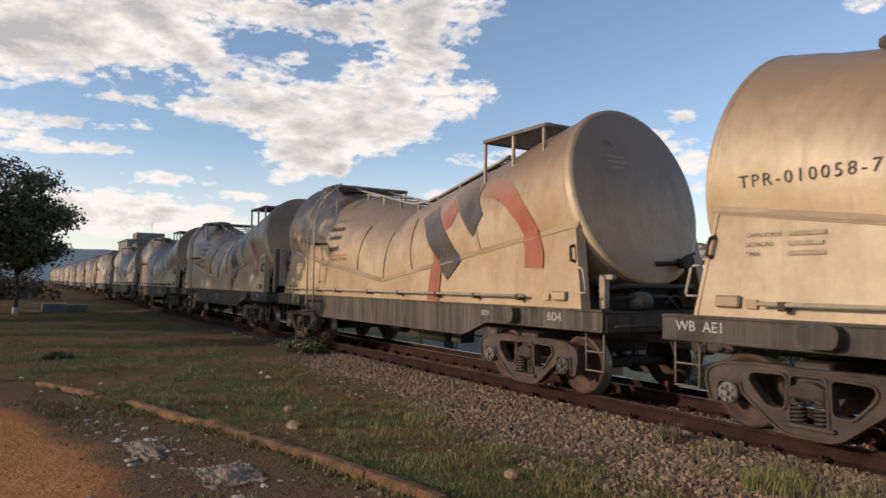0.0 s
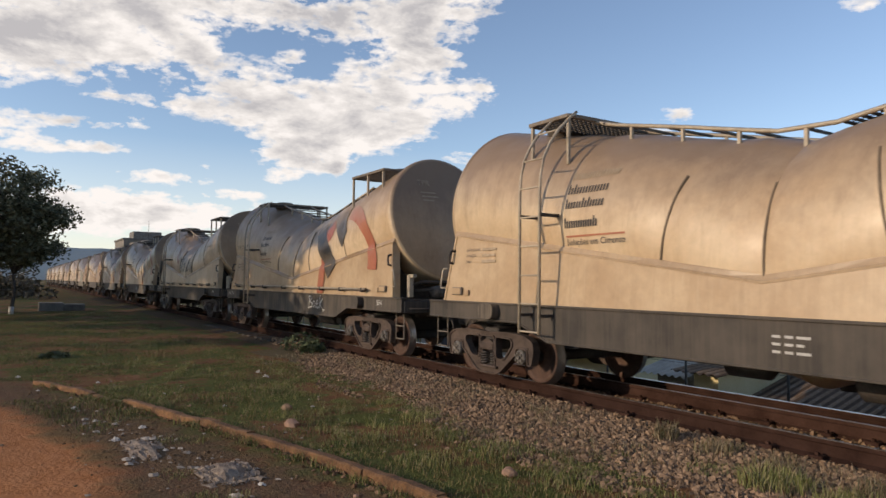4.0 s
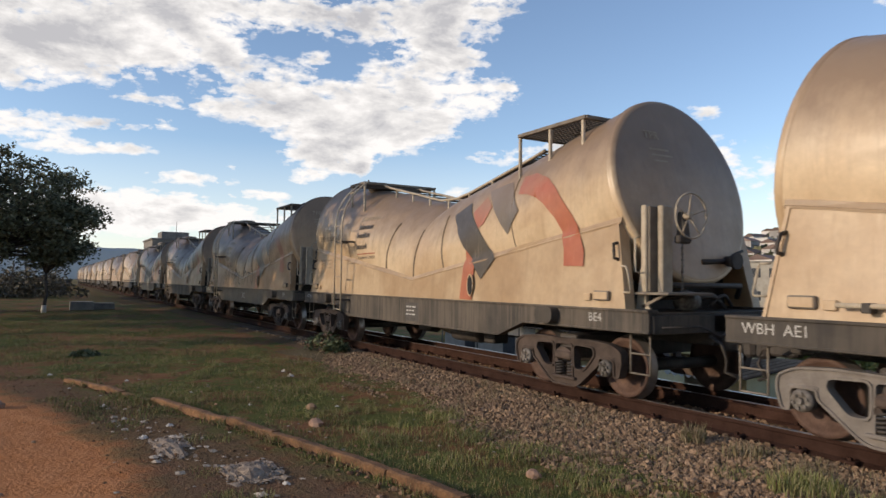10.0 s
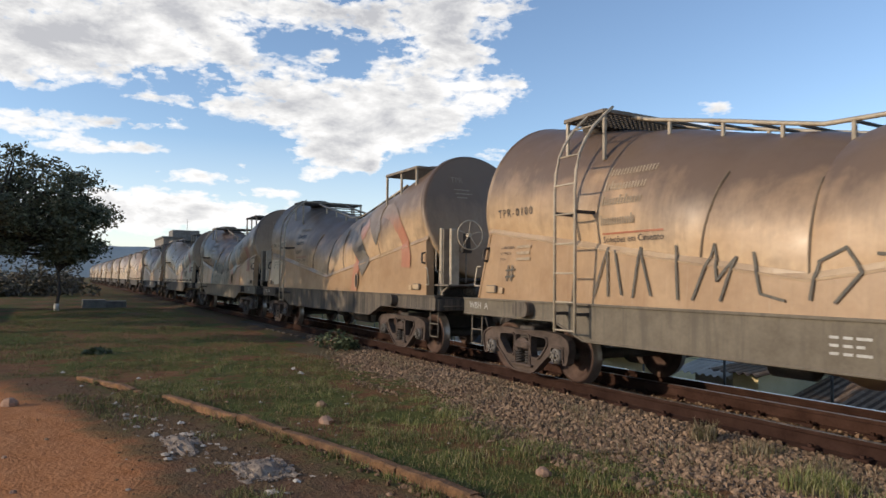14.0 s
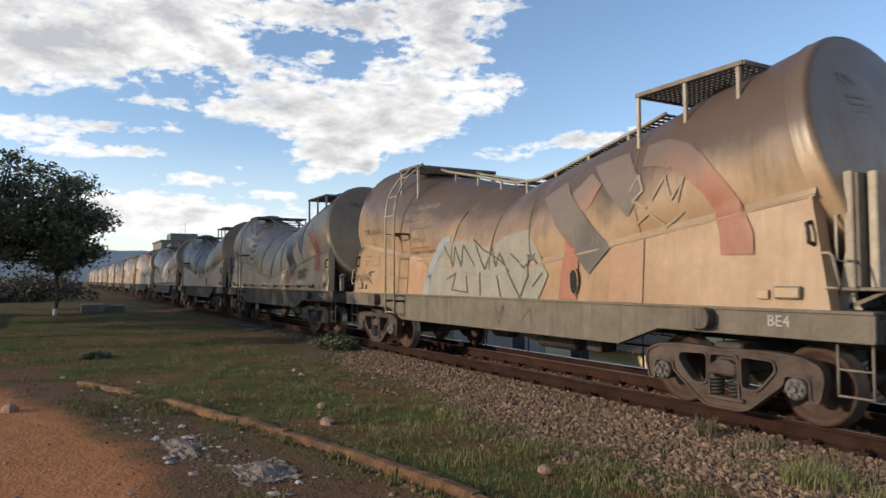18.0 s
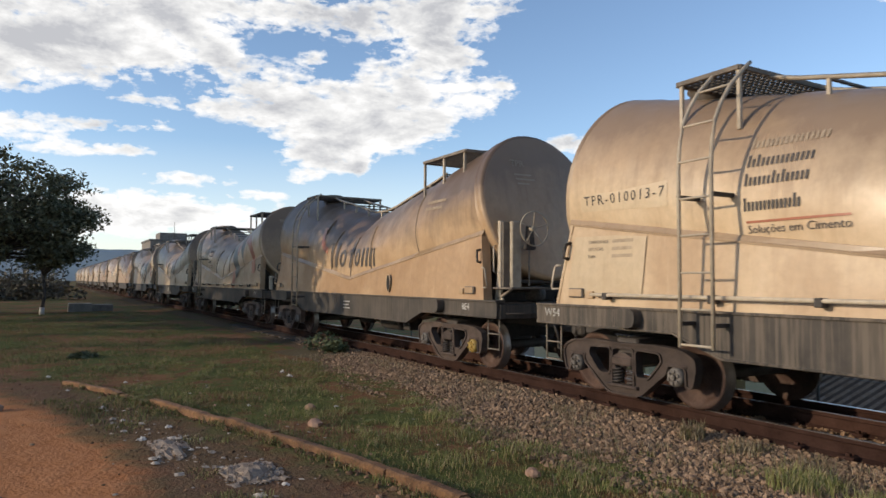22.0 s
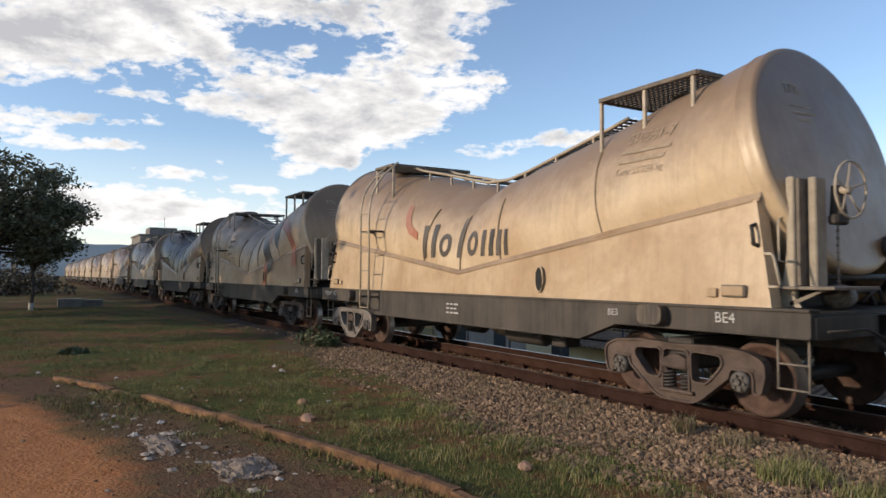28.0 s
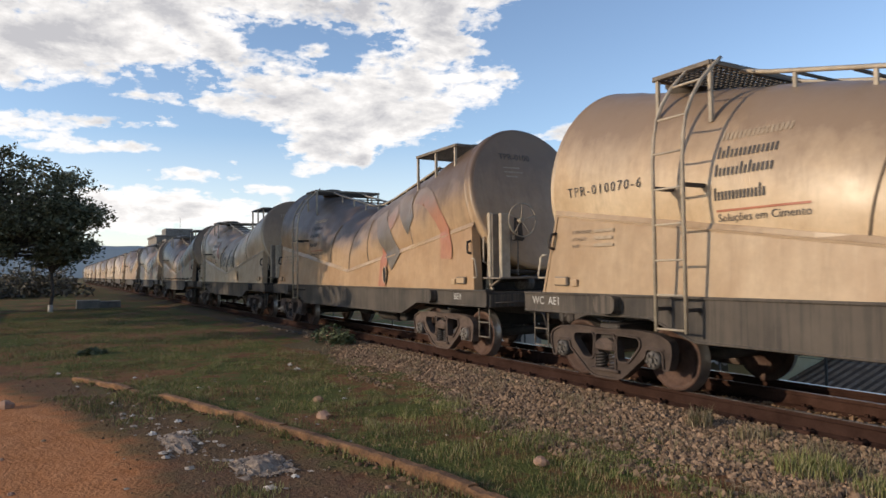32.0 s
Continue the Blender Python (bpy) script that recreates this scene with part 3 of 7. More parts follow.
def text_polys(words, size, x, z, slant=0.0, wide=1.0):
    """The outline mesh of some words in the built-in font, as triangles of the side view."""
    cu = bpy.data.curves.new("words", "FONT")
    cu.body, cu.size, cu.resolution_u, cu.space_character = words, size, 2, wide
    ob = bpy.data.objects.new("words", cu)
    me = bpy.data.meshes.new_from_object(ob)
    out = [[(x + me.vertices[i].co.x + slant * me.vertices[i].co.y, z + me.vertices[i].co.y) for i in p.vertices] for p in me.polygons]
    bpy.data.objects.remove(ob)
    bpy.data.curves.remove(cu)
    bpy.data.meshes.remove(me)
    return out


def bar(x0, z0, x1, z1):
    return [(x0, z0), (x1, z0), (x1, z1), (x0, z1)]


def stroke(pts, w):
    """A brush line of width w through the points, as quads."""
    out = []
    for (x0, z0), (x1, z1) in zip(pts, pts[1:]):
        l = math.hypot(x1 - x0, z1 - z0) or 1
        nx, nz = -(z1 - z0) / l * w / 2, (x1 - x0) / l * w / 2
        ex, ez = (x1 - x0) / l * w * 0.35, (z1 - z0) / l * w * 0.35
        out.append([(x0 - nx - ex, z0 - nz - ez), (x1 - nx + ex, z1 - nz + ez), (x1 + nx + ex, z1 + nz + ez), (x0 + nx - ex, z0 + nz - ez)])
    return out


def sill_mesh():
    prof = [(-5.88, 0.86), (-3.55, 0.86), (-2.95, 0.64), (2.95, 0.64), (3.55, 0.86), (5.88, 0.86), (5.88, 1.10), (-5.88, 1.10)]
    sh = Shape().prism(prof, -SIDE, -SIDE + 0.05)
    sh.box(-5.88, -SIDE - 0.02, 1.085, 5.88, -SIDE + 0.16, 1.115, 0.006)
    sh.box(-2.95, -SIDE - 0.015, 0.625, 2.95, -SIDE + 0.12, 0.65, 0.006)
    for s in (1, -1):
        sh.prism([(s * 2.93, 0.625), (s * 3.55, 0.845), (s * 3.55, 0.87), (s * 2.93, 0.65)], -SIDE - 0.015, -SIDE + 0.12)
        sh.box(s * 3.53, -SIDE - 0.015, 0.845, s * 5.88, -SIDE + 0.12, 0.87, 0.006)
    return sh


def mirrored(sh):
    out = Shape()
    out.v = [(x, -y, z) for x, y, z in sh.v]
    out.f = [f[::-1] for f in sh.f]
    out.s, out.m = list(sh.s), list(sh.m)
    return out


def skirt_mesh():
    n = 24
    prof = [(-5.5 + 11.0 * i / n, 1.115) for i in range(n + 1)]
    top = []
    for i in range(n + 1):
        x = -5.3 + 10.6 * i / n
        top.append((x, seam_z(x)))
    sh = Shape()
    v, f = [], []
    rows = 6
    for r in range(rows + 1):
        for i in range(n + 1):
            a, b = prof[i], top[i]
            k = r / rows
            x, z = a[0] + (b[0] - a[0]) * k, a[1] + (b[1] - a[1]) * k
            wave = 0.010 * noise.noise(Vector((x * 1.3, z * 1.7, 3.0)))
            v.append((x, -(skirt_y(x, z) - 0.003 + wave * 0.7), z))
    w = n + 1
    for r in range(rows):
        for i in range(n):
            f.append((r * w + i, r * w + i + 1, r * w + w + i + 1, r * w + w + i))
    sh.add(v, f, True)
    sh.add([(x, y + 0.012, z) for x, y, z in v], [q[::-1] for q in f], True)
    # turned-in stiffened edges at both ends
    for s in (1, -1):
        zt = SEAM_Z1
        yt = skirt_y(5.3, zt)
        lo, hi = [(s * 5.5, 1.115), (s * 5.46, 1.115)], [(s * 5.3, zt), (s * 5.26, zt)]
        q = [(lo[0][0], -(SIDE - 0.022), 1.115), (lo[1][0], -(SIDE - 0.022), 1.115), (hi[1][0], -(yt + 0.010), zt), (hi[0][0], -(yt + 0.010), zt)]
        q += [(a, b + 0.16, c) for a, b, c in q]
        sh.add(q, [(0, 1, 2, 3), (7, 6, 5, 4), (0, 4, 5, 1), (1, 5, 6, 2), (2, 6, 7, 3), (3, 7, 4, 0)])
    return sh


def seam_mesh():
    """The sloping ledge where the skirt's top edge is folded in against the narrower tank."""
    sh = Shape()
    for s in (1, -1):
        n = 16
        rows = []
        for i in range(n + 1):
            x = s * 5.33 * i / n
            z = seam_z(x)
            wob = 0.006 * noise.noise(Vector((x * 2.3, 1.0, 8.0)))
            y = skin_y(x, z + 0.10)
            o = skirt_y(x, z)
            rows.append([(x, -(o - 0.02), z - 0.018 + wob), (x, -(o + 0.007), z - 0.014 + wob), (x, -(o + 0.009), z + 0.006 + wob), (x, -(o - 0.008), z + 0.018 + wob),
                         (x, -(y + 0.008), z + 0.070 + wob), (x, -(y - 0.03), z + 0.080 + wob)])
        v = [p for r in rows for p in r]
        f = [(i * 6 + j, i * 6 + 6 + j, i * 6 + 7 + j, i * 6 + 1 + j) for i in range(n) for j in range(5)]
        sh.add(v, f if s > 0 else [q[::-1] for q in f])
    return sh


def ring_weld_mesh(x):
    """A welded ring joint standing a little proud of the shell."""
    sh = Shape()
    s = 1 if x >= 0 else -1
    seg = 40
    v, f = [], []
    for k in range(seg + 1):
        phi = -2.0 + 1.08 * k / seg
        s0 = RAD * math.cos(phi) * math.tan(TILT)
        ss = max(abs(x), s0 + 0.02) if abs(x) > 0.3 else s0
        for ds, dr in ((-0.014, -0.03), (-0.008, 0.007), (0.008, 0.007), (0.014, -0.03)):
            v.append(tank_point(s, ss + ds, phi, RAD - 0.006 + dr + dent(s * ss, phi, 0) * 0.6))
    for k in range(seg):
        for j in range(3):
            f.append((k * 4 + j, k * 4 + j + 1, k * 4 + 5 + j, k * 4 + 4 + j))
    return sh.add(v, f, True)


def rounded(pts, r, n=3):
    """The loop with its corners rounded off."""
    out = []
    for a, b, c in zip(pts[-1:] + pts[:-1], pts, pts[1:] + pts[:1]):
        b = Vector(b)
        ua, uc = Vector(a) - b, Vector(c) - b
        k = min(r, ua.length * 0.45, uc.length * 0.45)
        p, q = b + ua.normalized() * k, b + uc.normalized() * k
        for i in range(n + 1):
            t = i / n
            w = p * (1 - t) ** 2 + b * 2 * t * (1 - t) + q * t * t
            out.append((w.x, w.y))
    return out


def inset(loop, d):
    """The loop moved sideways by d, to the left of its run."""
    out = []
    for a, b, c in zip(loop[-1:] + loop[:-1], loop, loop[1:] + loop[:1]):
        t = Vector(c) - Vector(a)
        l = t.length or 1
        out.append((b[0] - t.y / l * d, b[1] + t.x / l * d))
    return out


def side_frame_mesh(y):
    """Cast side frame of a bogie: rounded windows, spring opening, jaws over the axle boxes, raised flanges; y: its outer face."""
    half = [(0.0, 0.685), (0.50, 0.70), (0.86, 0.675), (1.03, 0.60), (1.055, 0.48), (1.00, 0.27), (0.905, 0.27), (0.90, 0.485), (0.67, 0.485), (0.66, 0.40), (0.30, 0.115), (0.20, 0.075)]
    outer = rounded([(-a, b) for a, b in half[:0:-1]] + half, 0.06)[::-1]
    win = [(0.205, 0.615), (0.55, 0.60), (0.57, 0.52), (0.38, 0.31), (0.215, 0.31)]
    holes = [rounded(win, 0.055), rounded([(-a, b) for a, b in win[::-1]], 0.055), rounded([(-0.155, 0.615), (0.155, 0.615), (0.165, 0.185), (-0.165, 0.185)], 0.04)]
    sh = Shape()
    y0, y1 = y + 0.022, y + 0.12
    loops = [outer] + holes
    tris = tessellate_polygon([[Vector((a, b, 0)) for a, b in lp] for lp in loops])
    flat = [p for lp in loops for p in lp]
    n = len(flat)
    f = []
    for a, b, c in tris:
        (ax, az), (bx, bz), (cx, cz) = flat[a], flat[b], flat[c]
        if (bx - ax) * (cz - az) - (cx - ax) * (bz - az) < 0:
            b, c = c, b
        f += [(a, b, c), (n + a, n + c, n + b)]
    sh.add([(a, y0, b) for a, b in flat] + [(a, y1, b) for a, b in flat], f)
    for lp, side in [(outer, 1)] + [(h, 1) for h in holes]:
        area = sum(a[0] * b[1] - b[0] * a[1] for a, b in zip(lp, lp[1:] + lp[:1]))
        inner = inset(lp, 0.022 if (area > 0) == (lp is outer) else -0.022)
        m = len(lp)
        v = [(a, y0, b) for a, b in inner] + [(a, y, b) for a, b in inner] + [(a, y, b) for a, b in lp] + [(a, y1, b) for a, b in lp]
        g = [(k * m + i, k * m + (i + 1) % m, k * m + m + (i + 1) % m, k * m + m + i) for k in range(3) for i in range(m)]
        sh.add(v, g)
    sh.box(-0.24, y - 0.025, 0.165, 0.24, y + 0.09, 0.20, 0.008)
    for s in (1, -1):
        sh.box(s * 0.64, y + 0.012, 0.475, s * 0.93, y + 0.10, 0.52, 0.012)
    return sh


def spring_mesh():
    sh = Shape()
    pts = []
    turns, n = 5, 60
    for i in range(n + 1):
        a = 2 * math.pi * turns * i / n
        pts.append((0.058 * math.cos(a), 0.058 * math.sin(a), 0.18 * i / n))
    return sh.tube(pts, 0.015, 5)


def wheel_mesh(y, inward):
    """A dished wheel with a flange on its inner side; y: outer face, inward: +1 or -1."""
    k = inward
    prof = [(0.05, y + 0.03 * k), (0.11, y - 0.01 * k), (0.115, y + 0.02 * k), (0.17, y + 0.045 * k), (0.30, y + 0.03 * k), (0.315, y + 0.0 * k), (0.365, y - 0.002 * k), (0.372, y + 0.01 * k),
            (0.378, y + 0.02 * k), (0.381, y + 0.10 * k), (0.405, y + 0.115 * k), (0.406, y + 0.132 * k), (0.37, y + 0.138 * k), (0.31, y + 0.136 * k), (0.29, y + 0.10 * k), (0.16, y + 0.11 * k), (0.11, y + 0.16 * k), (0.05, y + 0.16 * k)]
    sh = Shape()
    sh.lathe(prof[:8], (0, 0, 0), "y", 40, True, 0, False)
    sh.lathe(prof[7:12], (0, 0, 0), "y", 40, True, 1, False)
    sh.lathe(prof[11:], (0, 0, 0), "y", 40, True, 0, False)
    return sh


def cap_mesh(y, k):
    sh = Shape()
    sh.lathe([(0.105, y + 0.10 * k), (0.105, y + 0.02 * k), (0.085, y), (0.045, y - 0.005 * k), (0.04, y + 0.01 * k)], (0, 0, 0), "y", 20)
    sh.lathe([(0.034, y + 0.02 * k), (0.030, y - 0.028 * k)], (0, 0, 0), "y", 8, False)
    for i in range(6):
        a = i * 1.0472 + 0.5
        sh.lathe([(0.018, y + 0.01 * k), (0.018, y - 0.022 * k)], (0.065 * math.cos(a), 0, 0.065 * math.sin(a)), "y", 6, False)
    return sh


def ladder_line():
    """The near stile's line in y, z: upright, then bent over the tank towards the platform."""
    pts = [(-1.49, 0.74), (-1.49, 2.55), (-1.475, 2.8), (-1.42, 3.02), (-1.32, 3.22), (-1.17, 3.42), (-0.95, 3.62), (-0.85, 3.70)]
    return pts


def platform_parts(wagon, s):
    """Open grating platform near one end (s: +1 front, -1 rear), on thin posts."""
    x0, x1, y0, y1, z = s * 2.94, (4.45 if s > 0 else -3.75), -0.93, 0.93, 3.665
    frame_ = Shape()
    for y in (y0, y1):
        frame_.box(x0, y - 0.02, z - 0.03, x1, y + 0.02, z + 0.02, 0.004)
    for x in (x0, x1):
        frame_.box(x - 0.02, y0, z - 0.03, x + 0.02, y1, z + 0.02, 0.004)
    plat = part("platform", frame_, M_FRAME, wagon)
    g = Shape()
    xa, xb = min(x0, x1), max(x0, x1)
    n = max(8, int((xb - xa) / 0.07))
    for i in range(n):
        x = xa + 0.03 + (xb - xa - 0.06) * i / (n - 1)
        g.box(x - 0.009, y0 + 0.02, z - 0.012, x + 0.009, y1 - 0.02, z + 0.012)
    for i in range(21):
        y = y0 + 0.06 + (y1 - y0 - 0.12) * i / 20
        g.box(xa, y - 0.008, z - 0.020, xb, y + 0.008, z - 0.004)
    part("grating", g, M_GRATE, plat, "rusty see-through steel grating")["kind"] = "stuff"
    for x in ((x0 + 0.02, 3.68, 4.38) if s > 0 else (x0 - 0.02, -3.70)):
        for y in (y0 + 0.02, y1 - 0.02):
            d = math.sqrt(max(RAD * RAD - y * y / FLAT ** 2, 0))
            zb = AX_Z + (abs(x) * math.sin(TILT) + d) / math.cos(TILT) - 0.06
            if zb < z - 0.08:
                part("post", Shape().box(x - 0.022, y - 0.022, min(zb, z - 0.1), x + 0.022, y + 0.022, z - 0.03, 0.005), M_PALE, plat)
    hatch = Shape().lathe([(0.27, 0.0), (0.27, 0.16), (0.30, 0.17), (0.30, 0.21), (0.22, 0.25), (0.05, 0.26)], (s * 3.75 - (0.16 if s < 0 else 0.0), -0.1, AX_Z + (3.75 * math.sin(TILT) + RAD) / math.cos(TILT) - 0.10), "z", 20)
    part("hatch", hatch, M_GRATE, wagon)


def walkway_parts(wagon):
    """Grating walk along the crown from platform to platform, dipping at mid-length."""
    def crown(x):
        return AX_Z + (abs(x) * math.sin(TILT) + RAD) / math.cos(TILT)
    rail = Shape()
    line = [(-2.95, 3.63), (-2.6, 3.53), (-2.0, 3.40), (-1.4, 3.27), (-0.8, 3.13), (-0.3, 3.02), (0.3, 3.0)] + [(x, crown(x) - 0.02) for x in (0.8, 1.4, 2.0, 2.6)] + [(2.95, 3.50)]
    walk_ob = part("walkway", rail.tube([(x, -0.42, z) for x, z in line], 0.026, 4), M_PALE, wagon, "see-through steel walkway on the crown")
    part("edge_bar", Shape().tube([(x, 0.42, z) for x, z in line], 0.026, 4), M_PALE, walk_ob)
    g = Shape()
    for (xa, za), (xb, zb) in zip(line, line[1:]):
        if xb < 0.4:
            g.box((xa + xb) / 2 - 0.018, -0.41, (za + zb) / 2 - 0.03, (xa + xb) / 2 + 0.018, 0.41, (za + zb) / 2 - 0.005)
            continue
        n = max(2, int((xb - xa) / 0.075))
        for i in range(n):
            k = (i + 0.5) / n
            x, z = xa + (xb - xa) * k, za + (zb - za) * k
            g.box(x - 0.016, -0.41, z - 0.012, x + 0.016, 0.41, z + 0.012)
        for y in (-0.36, -0.27, -0.18, -0.09, 0.0, 0.09, 0.18, 0.27, 0.36):
            g.add([(xa, y - 0.014, za), (xb, y - 0.014, zb), (xb, y + 0.014, zb), (xa, y + 0.014, za)], [(0, 1, 2, 3)])
    part("grating", g, M_GRATE, walk_ob, "rusty see-through steel grating")["kind"] = "stuff"
    for x in (-2.3, -1.5, -0.75, 0.0, 0.75, 1.5, 2.3):
        for y in (-0.42, 0.42):
            zt = float(np.interp(x, [a for a, b in line], [b for a, b in line])) - 0.02
            zb = crown(x) - 0.16
            part("post", Shape().box(x - 0.02, y - 0.02, zb, x + 0.02, y + 0.02, zt, 0.004), M_PALE, walk_ob)


def bogie_parts(wagon, bx, full):
    y_out = -1.225
    spring = spring_mesh().mesh("spring", M_STEEL) if full else None
    for sgn in (1, -1):
        sf = side_frame_mesh(y_out)
        if sgn < 0:
            sf = mirrored(sf)
        fr = part("side_frame", sf, M_CAST, wagon, "rusty cast-steel bogie side frame", pose(bx, 0, 0))
        if full and sgn > 0:
            for dx in (-0.12, 0.10):
                part("spring", spring, None, fr, "", pose(dx, y_out + 0.065, 0.20))
            part("bolster_end", Shape().box(-0.165, y_out - 0.02, 0.42, 0.165, y_out + 0.15, 0.52, 0.02).prism([(-0.16, 0.52), (0.16, 0.52), (0.05, 0.57), (-0.05, 0.57)], y_out + 0.0, y_out + 0.14), M_CAST, fr)
            part("friction_wedge", Shape().prism([(-0.172, 0.36), (-0.10, 0.38), (-0.12, 0.42), (-0.172, 0.42)], y_out + 0.0, y_out + 0.08), M_CAST, fr)
            for s in (1, -1):
                part("axle_box", Shape().box(s * AXLE - 0.105, y_out + 0.03, 0.30, s * AXLE + 0.105, y_out + 0.13, 0.475, 0.025), M_STEEL, fr)
    part("bolster", Shape().box(bx - 0.17, -1.15, 0.43, bx + 0.17, 1.15, 0.74, 0.02), M_STEEL, wagon)
    if full:
        part("brake_beam", Shape().tube([(bx - 0.30, -0.75, 0.36), (bx - 0.30, 0.75, 0.36)], 0.035).tube([(bx + 0.30, -0.75, 0.36), (bx + 0.30, 0.75, 0.36)], 0.035), M_STEEL, wagon)


WHEELSETS = {}


def wheelset_parts(wagon, bx, meshes):
    out = []
    for s in (1, -1):
        ws = part("wheelset", meshes["axle"], None, wagon, "rust-brown railway wheelset", pose(bx + s * AXLE, 0, WHEEL_R))
        part("wheel", meshes["wheel_n"], None, ws)
        part("wheel", meshes["wheel_f"], None, ws)
        part("bearing_cap", meshes["cap_n"], None, ws)
        part("bearing_cap", meshes["cap_f"], None, ws)
        out.append(ws)
    return out


def underframe_parts(wagon, full):
    sill = sill_mesh()
    part("side_sill", sill, M_SILL, wagon, "dusty dark steel side sill")
    part("side_sill", mirrored(sill), M_SILL, wagon, "dusty dark steel side sill")
    part("centre_sill", Shape().box(-5.9, -0.22, 0.68, 5.9, 0.22, 1.06, 0.02), M_STEEL, wagon)
    cross = Shape()
    for x in (-2.6, -1.3, 0, 1.3, 2.6):
        cross.box(x - 0.05, -SIDE + 0.05, 0.80, x + 0.05, SIDE - 0.05, 1.05)
    part("cross_members", cross, M_STEEL, wagon)
    part("deck", Shape().box(-5.86, -SIDE + 0.055, 1.055, 5.86, SIDE - 0.055, 1.083), M_STEEL, wagon)
    for s in (1, -1):
        part("end_beam", Shape().box(s * 5.80, -SIDE + 0.052, 0.84, s * 5.90, SIDE - 0.052, 1.05, 0.01), M_SILL, wagon)
        part("coupler", Shape().box(s * 5.90, -0.09, 0.62, s * 6.30, 0.09, 0.84, 0.03).box(s * 6.22, -0.15, 0.58, s * 6.375, 0.13, 0.88, 0.04), M_STEEL, wagon)
        # saddle under the tank's high end
        part("saddle", Shape().prism([(-1.0, 1.083), (1.0, 1.083), (0.85, 1.75), (0.4, 1.38), (-0.4, 1.38), (-0.85, 1.75)], s * 4.55, s * 4.75, "x"), M_STEEL, wagon)
        for y, name in ((-SIDE + 0.11, "step"), (SIDE - 0.11, "step")):
            if full and y < 0:
                st = Shape()
                for dx in (0.0, 0.30):
                    st.tube([(s * (5.80 - dx), y, 0.86), (s * (5.80 - dx), y, 0.36)], 0.012, 6)
                for z in (0.37, 0.60):
                    st.tube([(s * 5.80, y, z), (s * 5.50, y, z)], 0.012, 6)
                part("step", st, M_FRAME, wagon, "thin steel stirrup step")
        # dark bulkhead that closes the space under the high end
        part("bulkhead", Shape().prism([(-1.2, 1.083), (1.2, 1.083), (1.12, 2.05), (0.7, 1.72), (0.25, 1.55), (-0.25, 1.55), (-0.7, 1.72), (-1.12, 2.05)], s * 4.95, s * 4.98, "x"), M_STEEL, wagon)
        if full:
            part("drain_valve", Shape().lathe([(0.07, s * 5.25), (0.07, s * 5.62), (0.11, s * 5.63), (0.11, s * 5.68)], (0, 0.55, 1.72), "x", 10).tube([(s * 5.50, 0.55, 1.72), (s * 5.52, 0.05, 1.70)], 0.04, 6).tube([(s * 5.60, 0.55, 1.80), (s * 5.60, 0.75, 1.86)], 0.02, 6), M_STEEL, wagon)
            hose = [(s * 5.95, -0.35, 0.80), (s * 6.12, -0.36, 0.72), (s * 6.18, -0.34, 0.55), (s * 6.12, -0.30, 0.40), (s * 6.24, -0.25, 0.36)]
            part("air_hose", Shape().tube(hose, 0.022, 7), M_STEEL, wagon)
            part("cut_lever", Shape().tube([(s * 5.96, -1.15, 0.92), (s * 5.96, -0.5, 0.92), (s * 6.05, -0.3, 0.80), (s * 6.1, -0.1, 0.86)], 0.014, 6), M_STEEL, wagon)
            part("end_pipe", Shape().tube([(s * 5.35, -0.85, 1.30), (s * 5.58, -0.7, 1.40), (s * 5.60, 0.7, 1.40), (s * 5.4, 0.9, 1.25)], 0.035, 8), M_STEEL, wagon)
            part("end_pipe", Shape().tube([(s * 5.5, -0.80, 1.24), (s * 5.66, -0.5, 1.26), (s * 5.66, 0.1, 1.27), (s * 5.55, 0.45, 1.12)], 0.028, 8), M_STEEL, wagon)
            part("relay_valve", Shape().lathe([(0.04, -0.17), (0.11, -0.13), (0.13, 0.0), (0.11, 0.13), (0.04, 0.17)], (s * 5.62, -0.35, 1.21), "y", 12), M_CAP, wagon)
            hz = [(s * (5.62 + 0.04 * math.sin(0.5 * i)), 0.05 + 0.06 * i, 1.14 + 0.14 * math.sin(math.pi * i / 8)) for i in range(9)]
            part("brake_hose", Shape().tube(hz, 0.022, 6), M_STEEL, wagon)
            # jacking pad that stands out from the sill, rounded below
            pad = rounded([(s * 4.155 - 0.18, 1.098), (s * 4.155 - 0.17, 0.885), (s * 4.155 + 0.17, 0.885), (s * 4.155 + 0.18, 1.098)], 0.10, 5)
            part("jacking_pad", Shape().prism(pad, -SIDE - 0.13, -SIDE + 0.02), M_SILL, wagon)
            # lifting eye on the skirt and grab iron at its edge
            part("jacking_pocket", Shape().box(s * 4.97, -SIDE - 0.002, 1.205, s * 5.235, -SIDE + 0.04, 1.325, 0.012), M_FRAME, wagon, "rust-edged lifting pocket plate")
            part("plate", Shape().box(s * 4.985, -SIDE - 0.008, 1.22, s * 5.22, -SIDE - 0.001, 1.31, 0.004).box(s * 4.79, -SIDE + 0.008, 1.20, s * 4.91, -SIDE + 0.035, 1.29, 0.006), M_SKIRT, wagon)
            part("skirt_hook", Shape().tube([(s * 5.30, -SIDE + 0.11, 1.91), (s * 5.30, -SIDE + 0.03, 1.89), (s * 5.325, -SIDE + 0.01, 1.80), (s * 5.33, -SIDE + 0.01, 1.72), (s * 5.33, -SIDE + 0.09, 1.70)], 0.022, 7), M_STEEL, wagon)
